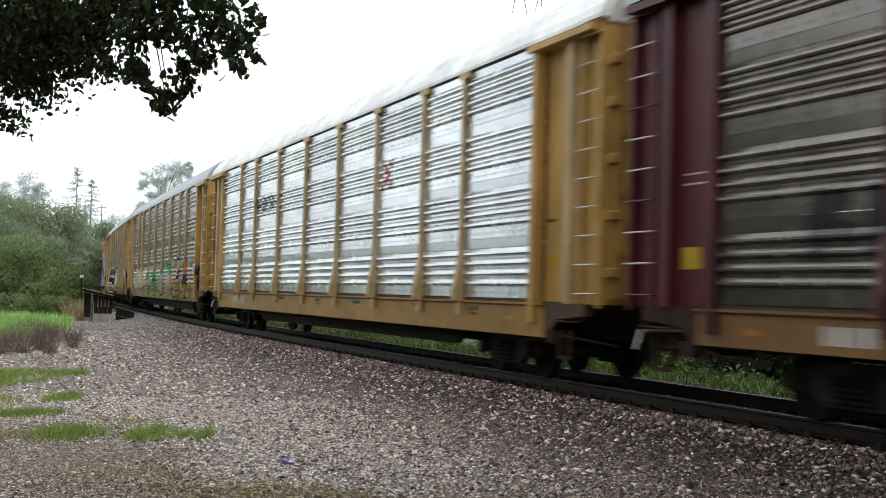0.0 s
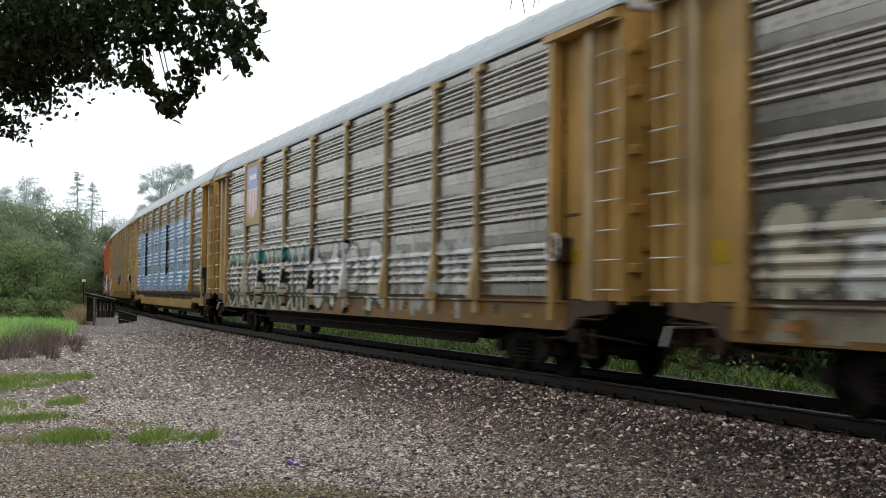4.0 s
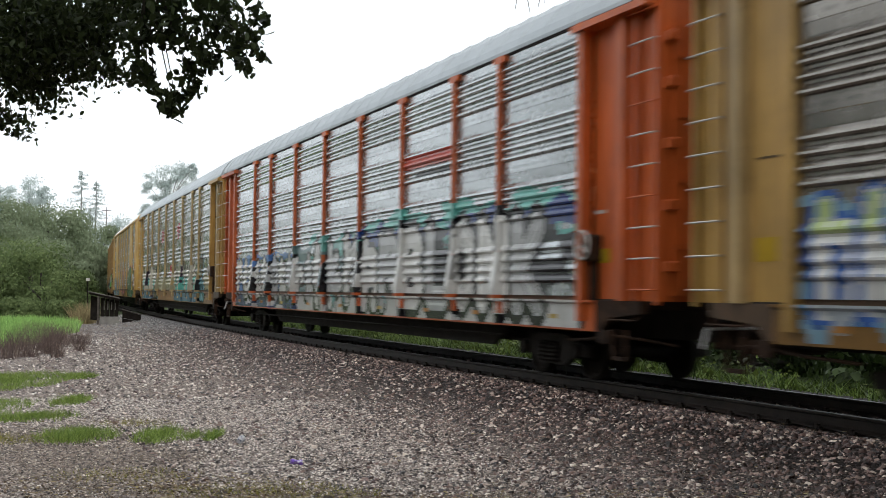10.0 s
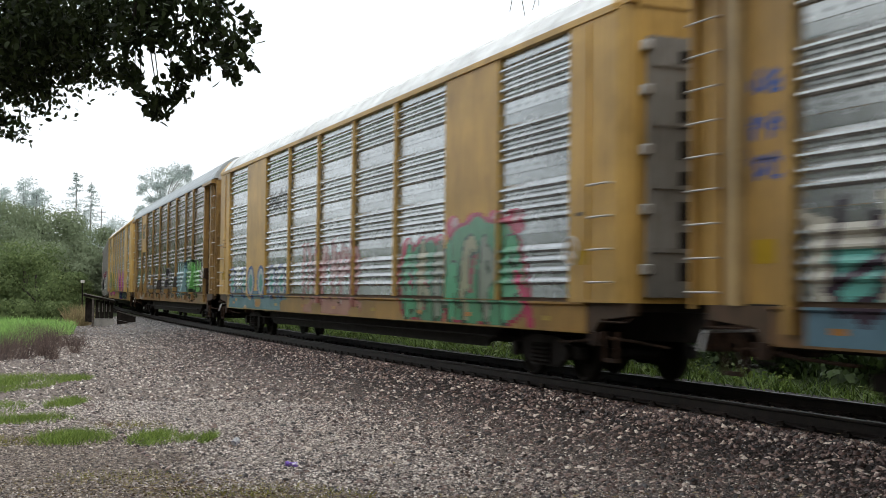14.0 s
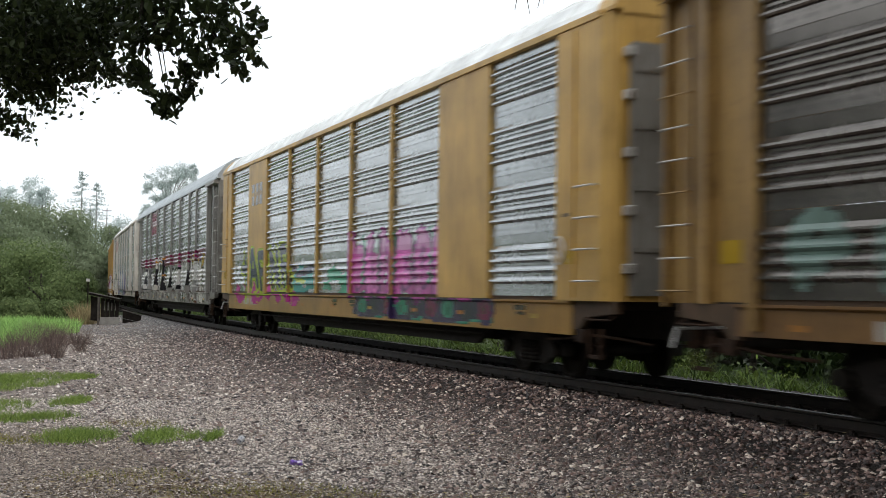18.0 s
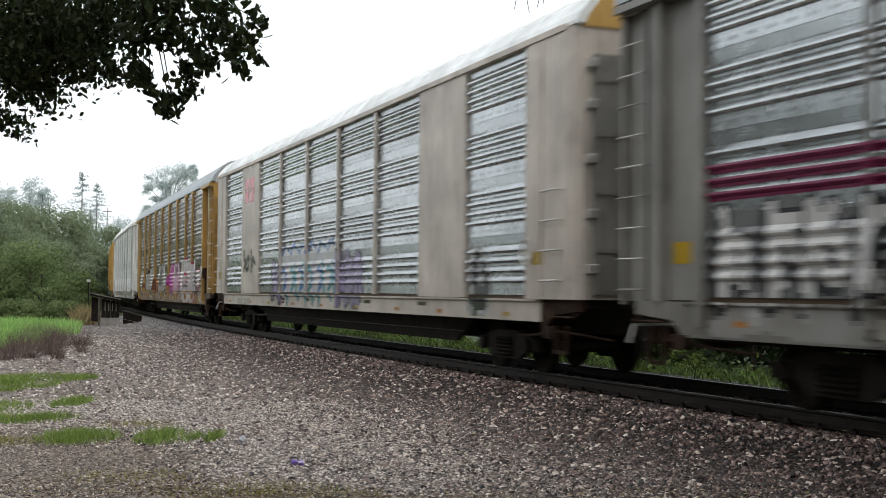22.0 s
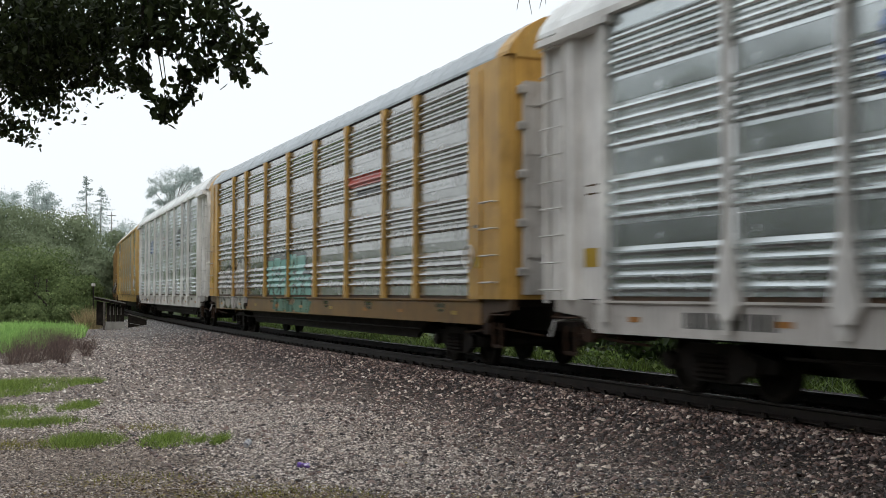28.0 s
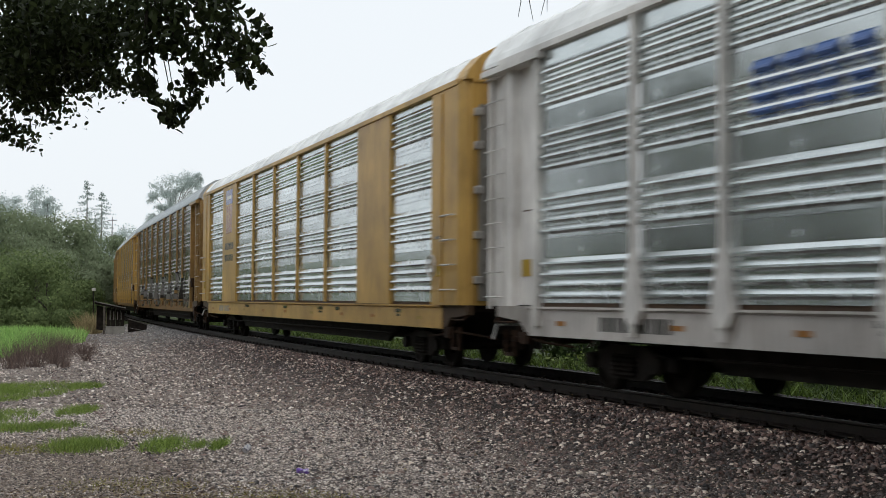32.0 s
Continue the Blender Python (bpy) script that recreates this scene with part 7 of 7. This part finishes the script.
def make_near_oak():
    """The oak that the camera stands under: trunk and crown behind, one limb hanging into view."""
    rng = np.random.RandomState(21)
    oak = new("oak_tree")
    oak.location = (-6.0, 2.0, 0.0)
    bm = bmesh.new()
    limb(bm, [(0, 0, -0.3), (0.1, 0.1, 1.6), (0.5, 0.3, 3.4)], 0.5, 0.36, 12)
    for tip in ((10.5, 0.5, 6.6), (12.5, 6.0, 8.0), (9.0, 4.5, 7.8), (8.5, -4.5, 6.4), (4.0, 4.0, 3.9), (2.0, -5, 5.5), (-4.5, 1.0, 5.5), (5, -2.0, 6.2), (-1, 4.5, 5.8)):
        limb(bm, [(0.4, 0.25, 3.2), (tip[0] * 0.5, tip[1] * 0.5, 3.4 + tip[2] * 0.25), tip], 0.22, 0.04, 8)
    part("trunk", bm, M_BARK, oak)
    lumps = [(rng.uniform(-7, 9), rng.uniform(-9, 1.0), rng.uniform(4.2, 8.5), rng.uniform(1.2, 2.2)) for i in range(46)]
    # two further spreads of crown, unseen, added overhead to shade ground and cars
    lumps += [(rng.uniform(6, 13.5), rng.uniform(-9, 5.5), rng.uniform(5.4, 8.5), rng.uniform(1.2, 2.0)) for i in range(40)]
    lumps += [(rng.uniform(9.5, 14.5), rng.uniform(0.5, 7.5), rng.uniform(7.2, 9.2), rng.uniform(1.2, 1.8)) for i in range(26)]
    pts = np.concatenate([ball(rng, 260, (x, y, z), r, 0.3, 0.7) for x, y, z, r in lumps])
    hang("crown", leaf_cloud("crown", pts, 0.22, rng), M_OAK, oak)
    bm = bmesh.new()
    pts = []
    for x, z, r in STILL:
        for k in range(1):
            limb(bm, [(-2.3, 6.0 + k * 0.2, 3.3), ((x - 2.3) / 2, 6.1, (z + 3.3) / 2 + 0.05), (x + rng.normal() * r * 0.5, 6.0 + rng.normal() * 0.2, z)], 0.009, 0.002, 5)
        pts.append(ball(rng, int(50 + 30000 * r * r), (x, 6.15, z), r * 0.95, 0.05) + rng.normal(size=(int(50 + 30000 * r * r), 3)) * [0, 0.25, 0])
    twigs = tagged(part("twiggery", bm, M_BARK, oak), kind="stuff")
    leaves = hang("hanging_leaves", leaf_cloud("hanging_leaves", np.concatenate(pts), 0.034, rng, 0.7, 0.5, True), M_OAK, oak, "dark glossy oak leaves against the sky")
    for ob in (twigs, leaves):
        ob.matrix_basis = Matrix.Translation(-oak.location)
    # bare twig tips over the train
    bm = bmesh.new()
    for x, z, dx, dz in ((0.33, 3.32, 0.02, -0.16), (0.42, 3.36, -0.03, -0.22), (0.44, 3.34, 0.03, -0.17), (0.48, 3.34, 0.0, -0.15)):
        limb(bm, [(x, 6, z), (x + dx, 6, z + dz * 0.5), (x + dx * 0.3, 6, z + dz)], 0.003, 0.0012, 4)
    limb(bm, [(-0.5, 5.6, 3.6), (0.2, 5.9, 3.42), (0.5, 6.0, 3.32)], 0.012, 0.004, 5)
    tw = part("bare_twig", bm, M_BARK, oak)
    tw.matrix_basis = Matrix.Translation(-oak.location)
    tagged(oak, "spreading evergreen oak with dark leathery leaves over the gravel", "tree")
    # the limb that the wind swings
    bough = new("oak_bough")
    bm, pts = bmesh.new(), []
    P = OAK_PIVOT
    for x, z, r in SWINGS:
        for k in range(1):
            limb(bm, [(0, 0.1 * k, 0.1), ((x - P.x) * 0.5, 0, (z - P.z) * 0.45), (x - P.x + rng.normal() * r * 0.4, 0.1 * rng.normal(), z - P.z)], 0.006, 0.0015, 5)
        n = int(20 + 12500 * r * r)
        pts.append(ball(rng, n, (x - P.x, 0.0, z - P.z), r, 0.05) + rng.normal(size=(n, 3)) * [0, 0.12, 0])
    tagged(part("twiggery", bm, M_BARK, bough), kind="stuff")
    hang("leaves", leaf_cloud("leaves", np.concatenate(pts), 0.046, rng, 0.7, 0.5, True), M_OAK, bough)
    bough.matrix_basis = Matrix.Translation(P)
    return tagged(bough, "leafy oak bough stirring in the wind", "branch")


BOUGH = make_near_oak()


def make_stones():
    rng = np.random.RandomState(3)
    rock = np.array([(-1, -0.7, 0), (1, -0.5, 0), (0, 1, 0), (-0.62, -0.42, 1), (0.66, -0.3, 1), (0.05, 0.6, 1)], float)
    tri = np.array([(3, 4, 5), (0, 1, 4), (0, 4, 3), (1, 2, 5), (1, 5, 4), (2, 0, 3), (2, 3, 5)])

    def heap(name, spots, size, label, mat):
        """Angular broken stones, each with its own size, lean and chipped corners."""
        n = len(spots)
        z = np.array([ground_z(x, y) for x, y in spots])
        big = 0.3 + 0.75 * rng.rand(n) ** 1.6
        v = rock[None] * (size * big)[:, None, None] * (0.75 + 0.5 * rng.rand(n, 6, 1)) * np.array([0.76, 0.6, 0.42])
        v += rng.normal(size=v.shape) * (size * 0.1 * big)[:, None, None]
        a, b = rng.rand(n) * 6.283, rng.normal(size=n) * 0.38
        ca, sa, cb, sb = np.cos(a)[:, None], np.sin(a)[:, None], np.cos(b)[:, None], np.sin(b)[:, None]
        x, y, zz = v[..., 0], v[..., 1], v[..., 2]
        x, zz = x * cb - zz * sb, x * sb + zz * cb
        x, y = x * ca - y * sa, x * sa + y * ca
        V = np.stack([x + spots[:, :1], y + spots[:, 1:], zz + z[:, None] - size * 0.04], -1).reshape(-1, 3)
        F = (np.arange(n)[:, None, None] * 6 + tri[None]).reshape(-1, 3)
        me = bpy.data.meshes.new(name)
        me.vertices.add(len(V))
        me.vertices.foreach_set("co", V.ravel())
        me.loops.add(len(F) * 3)
        me.loops.foreach_set("vertex_index", F.ravel().astype(np.int32))
        me.polygons.add(len(F))
        me.polygons.foreach_set("loop_start", np.arange(0, len(F) * 3, 3, dtype=np.int32))
        me.update(calc_edges=True)
        tagged(hang(name, me, mat, None), label, "gravel", kind="stuff")

    def fan(n, near, far):
        y = np.sqrt(near ** 2 + (far ** 2 - near ** 2) * rng.rand(n))
        x = (rng.rand(n) - 0.5) * 0.78 * y
        return np.stack([x, y], 1)

    def keep(sp, lo, hi):
        o = np.array([off_track(x, y)[0] for x, y in sp])
        return sp[(o > lo + 3.2 * rng.rand(len(o)) ** 1.5) & (o < hi)]

    sp = keep(fan(135000, 9.2, 19), 2.5, 12.5)
    worn = np.array([math.exp(-((x + 4.6) / 2.6) ** 2 - ((y - 12.2) / 2.6) ** 2) + 0.75 * math.exp(-((x + 0.8) / 2.2) ** 2 - ((y - 9.6) / 0.9) ** 2) + 0.5 * noise.noise((x * 0.9, y * 0.7, 3.0)) for x, y in sp]) > 0.25 + 0.5 * rng.rand(len(sp))
    dusk = np.array([off_track(x, y)[0] for x, y in sp]) < 2.6 + 3.2 * rng.rand(len(sp))
    dusk &= sp[:, 0] > -1.5 + 2.5 * rng.rand(len(sp))
    heap("gravel", sp[~worn & ~dusk], 0.028, "loose grey and brown gravel on the ground", M_STONE)
    heap("gravel", sp[~worn & dusk], 0.032, "dark reddish gravel spread from the ballast", M_BALLAST)
    heap("gravel", sp[worn], 0.026, "gravel browned with soil and leaf mould", M_SOILED)
    heap("gravel", keep(fan(46000, 19, 46), 1.9, 14), 0.052, "loose grey gravel further off", M_STONE)
    n = 66000
    s = -30 + 66 * rng.rand(n) ** 1.5
    o = 0.97 + np.minimum(7.0, rng.exponential(2.1, n))
    sp = np.array([beside(a, b, 0)[:2] for a, b in zip(s, o)])
    grey = s > 2 + 12 * rng.rand(n)
    heap("ballast", sp[~grey], 0.057, "dark crushed rock ballast beside the track", M_BALLAST)
    heap("ballast", sp[grey], 0.05, "crushed rock ballast further along the track, sky sheen in its grey", M_SHEENROCK)
    n = 14000
    s, o = -30 + 70 * rng.rand(n), 0.62 - 1.6 * rng.rand(n)
    sp = np.array([beside(a, b, 0)[:2] for a, b in zip(s, o)])
    heap("ballast", sp, 0.055, "dark crushed rock ballast between the rails", M_BALLAST)
    # fallen leaves and bits of bark
    sp = np.concatenate([fan(500, 9.2, 20), oval(rng, 1500, -2.4, 10.4, 1.5, 0.9), oval(rng, 1100, -0.6, 9.8, 1.5, 0.6), oval(rng, 500, 1.6, 9.9, 1.6, 0.7), oval(rng, 260, -4.4, 15.3, 1.6, 1.0)])
    pts = np.array([(x, y, ground_z(x, y) + 0.045) for x, y in sp])
    me = leaf_cloud("leaf_litter", pts * [1, 1, 0], 0.055, rng, 0.0, 0.4)
    co = np.zeros(len(me.vertices) * 3)
    me.vertices.foreach_get("co", co)
    co = co.reshape(-1, 4, 3)
    co[..., 2] = co[..., 2] * 0.3 + pts[:, 2][:, None]
    me.vertices.foreach_set("co", co.ravel())
    tagged(hang("leaf_litter", me, M_LITTER, None), "fallen brown and yellow leaves on the gravel", "leaf litter", kind="stuff")


M_SOILED = islands("soiled_gravel", [(0.0, (0.02, 0.013, 0.009)), (0.35, (0.12, 0.085, 0.063)), (0.7, (0.27, 0.205, 0.155)), (0.93, (0.48, 0.4, 0.32)), (1.0, (0.8, 0.72, 0.6))], 0.42, 0.3)
# Lighter copy of the ballast: sky sheen at a flat angle put into its grey.
M_SHEENROCK = islands("ballast_sky_sheen", [(0.0, (0.02, 0.018, 0.018)), (0.3, (0.085, 0.077, 0.076)), (0.55, (0.18, 0.166, 0.164)), (0.8, (0.31, 0.287, 0.28)), (0.94, (0.5, 0.465, 0.44)), (1.0, (0.85, 0.8, 0.76))], 0.34, 0.3, 0.6)
M_LITTER = islands("leaf_litter", [(0.0, (0.05, 0.025, 0.015)), (0.5, (0.16, 0.1, 0.05)), (0.85, (0.3, 0.22, 0.1)), (1.0, (0.45, 0.38, 0.16))], 0.6, 0.2)
M_BALLAST = islands("wet_ballast", [(0.0, (0.007, 0.004, 0.004)), (0.32, (0.043, 0.024, 0.02)), (0.58, (0.115, 0.066, 0.055)), (0.78, (0.235, 0.15, 0.125)), (0.92, (0.5, 0.385, 0.32)), (1.0, (0.88, 0.78, 0.67))], 0.32, 0.3, 0.5)
make_stones()


def make_bridge():
    """Near end of the bridge: concrete footing, timber back wall, walkway edge and a low wing."""
    ab = new("bridge_abutment")
    bm = bmesh.new()
    prism(bm, [(-0.47, -0.5), (0.49, -0.5), (0.45, 0.4), (-0.43, 0.4)], "y", -0.35, 0.35)
    part("block", bm, M_CONC, ab)
    for i in range(4):
        part("plank", box(bmesh.new(), -0.4 + i * 0.21, -0.205 + i * 0.21, -0.06, 0.06, 0.403, 1.3 - 0.04 * i, 0.008), M_TIE, ab)
    part("post", box(bmesh.new(), -0.55, -0.45, -0.56, -0.46, -0.5, 1.36, 0.01), M_OLDTIE, ab)
    for i in range(4):
        part("batten", box(bmesh.new(), -0.26 + i * 0.17, -0.215 + i * 0.17, -0.1, -0.065, 0.72, 1.16 - 0.035 * i, 0.006), M_OLDWOOD, ab)
    part("cap_beam", prism(bmesh.new(), [(-0.95, 1.46), (0.46, 1.16), (0.46, 1.26), (-0.95, 1.56)], "y", -0.42, 0.12), M_TIE, ab)
    part("walk_board", prism(bmesh.new(), [(-0.97, 1.568), (0.48, 1.264), (0.48, 1.3), (-0.97, 1.604)], "y", -0.46, 0.14), M_OLDWOOD, ab)
    part("side_beam", prism(bmesh.new(), [(-0.86, 0.25), (-0.44, 0.2), (-0.44, 1.3), (-0.86, 1.4)], "y", -0.06, 0.1), M_TIE, ab)
    ab.matrix_basis = pose(-15.95, 58.0, 0.0, 0, 0, 15)
    tagged(ab, "pale concrete bridge footing with dark timber planks above it", "abutment")
    wing = new("timber_wing")
    for k in range(2):
        part("timber", prism(bmesh.new(), [(0, -0.1 + 0.4 * k), (0.86, -0.2 + 0.32 * k), (0.86, 0.1 + 0.32 * k), (0, 0.28 + 0.4 * k)], "y", -0.14 - 0.02 * k, 0.14), M_TIE, wing)
    part("coping", prism(bmesh.new(), [(-0.02, 0.685), (0.9, 0.425), (0.9, 0.46), (-0.02, 0.72)], "y", -0.2, 0.2), M_OLDTIE, wing)
    wing.matrix_basis = pose(-15.4, 58.3, 0.05, 0, 0, 12)
    tagged(wing, "low retaining wing of stacked dark timbers", "retaining wall")


M_OLDTIE = mottled("brown_timber", (0.04, 0.033, 0.028), (0.12, 0.1, 0.085), 5, 0.85)
M_OLDWOOD = mottled("weathered_timber", (0.1, 0.09, 0.08), (0.24, 0.22, 0.2), 5, 0.85)
make_bridge()


def make_small():
    can = new("crushed_can")
    rng = np.random.RandomState(2)
    bm = bmesh.new()
    rings = []
    for i in range(9):
        u = i / 8
        r = 0.033 * (0.82 if i in (0, 8) else 1.0) * (1 - 0.35 * math.exp(-((u - 0.55) / 0.2) ** 2))
        rings.append([bm.verts.new((-0.06 + 0.12 * u, r * math.cos(a * 0.524) * (1 + 0.2 * rng.rand()), r * math.sin(a * 0.524) * (0.75 + 0.2 * rng.rand()))) for a in range(12)])
    for p, q in zip(rings, rings[1:]):
        for i in range(12):
            bm.faces.new((p[i], p[(i + 1) % 12], q[(i + 1) % 12], q[i]))
    bm.faces.new(rings[0][::-1])
    bm.faces.new(rings[-1])
    m, n, l, b = shader("can_violet", 0.3, 0.6)
    col = ramp(n, l, grain(n, l, 26, 3), [(0.42, (0.2, 0.1, 0.5)), (0.55, (0.3, 0.2, 0.6)), (0.62, (0.8, 0.78, 0.85))])
    l.new(col, b.inputs["Base Color"])
    part("can_body", bm, m, can)
    can.matrix_basis = pose(-1.43, 12.0, ground_z(-1.43, 12.0) + 0.05, 0, 8, 25)
    tagged(can, "crushed violet drinks can lying on the gravel", "can")
    cup = new("crumpled_cup")
    bm = bmesh.new()
    rings = []
    for i in range(6):
        r = 0.03 + 0.008 * i / 5
        rings.append([bm.verts.new((-0.04 + 0.016 * i, r * math.cos(a * 0.6283) * (1 + 0.25 * rng.rand()), r * math.sin(a * 0.6283) * (1 + 0.25 * rng.rand()))) for a in range(10)])
    for p, q in zip(rings, rings[1:]):
        for i in range(10):
            bm.faces.new((p[i], p[(i + 1) % 10], q[(i + 1) % 10], q[i]))
    bm.faces.new(rings[0][::-1])
    bm.faces.new(rings[-1])
    m, n, l, b = shader("cup_paper", 0.6)
    col = ramp(n, l, grain(n, l, 30, 3), [(0.35, (0.1, 0.12, 0.2)), (0.45, (0.5, 0.5, 0.52))])
    l.new(col, b.inputs["Base Color"])
    part("cup_body", bm, m, cup)
    cup.matrix_basis = pose(-2.27, 13.75, ground_z(-2.27, 13.75) + 0.055, 0, -20, 70)
    tagged(cup, "crumpled white and blue paper cup on the gravel", "cup")
    pole = new("utility_pole")
    part("shaft", limb(bmesh.new(), [(0, 0, -1), (0, 0, 14.9)], 0.14, 0.07, 8), M_MISTWOOD, pole)
    part("crossarm", box(bmesh.new(), -0.75, 0.75, -0.06, 0.06, 14.3, 14.44), M_MISTWOOD, pole)
    pole.matrix_basis = pose(-55.7, 199.7, 0.2)
    tagged(pole, "wooden utility pole with a crossarm far off", "pole")
    sg = new("trackside_sign")
    part("plate", box(bmesh.new(), -0.1, 0.1, -0.01, 0.01, 0, 0.15, 0.004), M_GABLE, sg)
    part("stake", box(bmesh.new(), -0.03, 0.03, 0.012, 0.05, -2.6, 0.15), M_TIE, sg)
    sg.matrix_basis = pose(-18.76, 63.99, 2.12, 0, 0, 12)
    tagged(sg, "small white sign plate beside the line", "sign")


make_small()
SWAY = (
    (0, 0.67), (0.5, -0.45), (1, 1.00), (1.5, 2.97),
    (2, 2.02), (2.5, 1.51), (3, 3.23), (3.5, 2.55),
    (5.5, 6.56), (6, 5.53), (6.5, 0.41), (7, -0.86),
    (7.5, 3.49), (8, 4.02), (8.5, 1.87), (9, 4.01),
    (9.5, 5.72), (10, 1.78), (10.5, -0.44), (11, 0.86),
    (11.5, -0.79), (12, -1.22), (12.5, -0.87), (13, 0.00),
    (13.5, -1.31), (14, -1.81), (14.5, -1.48), (16.5, -0.26),
    (17, 0.94), (17.5, 0.83), (18, -0.26), (18.5, -1.29),
    (19, 0.41), (19.5, 1.71), (20, 0.77), (20.5, 0.34),
    (21, 0.77), (21.5, 0.51), (22, 0.42), (22.5, 0.00),
    (23, 0.42), (23.5, 1.61), (24, 0.07), (24.5, -0.69),
    (25, -0.11), (25.5, 0.76), (27.5, -0.53), (28, -1.91),
    (28.5, -1.72), (29, -0.87), (29.5, -0.35), (30, -0.94),
    (30.5, -1.38), (31, -0.96), (31.5, -0.54), (32, 0.49),
)


def motions():
    times = [i * 0.8 for i in range(41)]
    for k, car in enumerate(TRAIN):
        walk(car, [(t, car_pose(car_at(k, t))) for t in times])
    for k, along, x, wheel in WHEELS:
        seen = []
        for i in range(0, 961):
            s = car_at(k, i / 30) + along
            if -32 < s < 45:
                seen.append((i / 30, s))
        seen = seen or [(0.0, 0.0)]
        if seen[0][0] > 0:
            seen.insert(0, (0.0, seen[0][1]))
        if seen[-1][0] < 32:
            seen.append((32.0, seen[-1][1]))
        walk(wheel, [(t, pose(x, 0, 0.42, 0, math.degrees(-s / 0.42), 0)) for t, s in seen])
    walk(BOUGH, [(t, Matrix.Translation(OAK_PIVOT) @ pose(0, 0, 0, 0, -a, 0)) for t, a in SWAY])


motions()
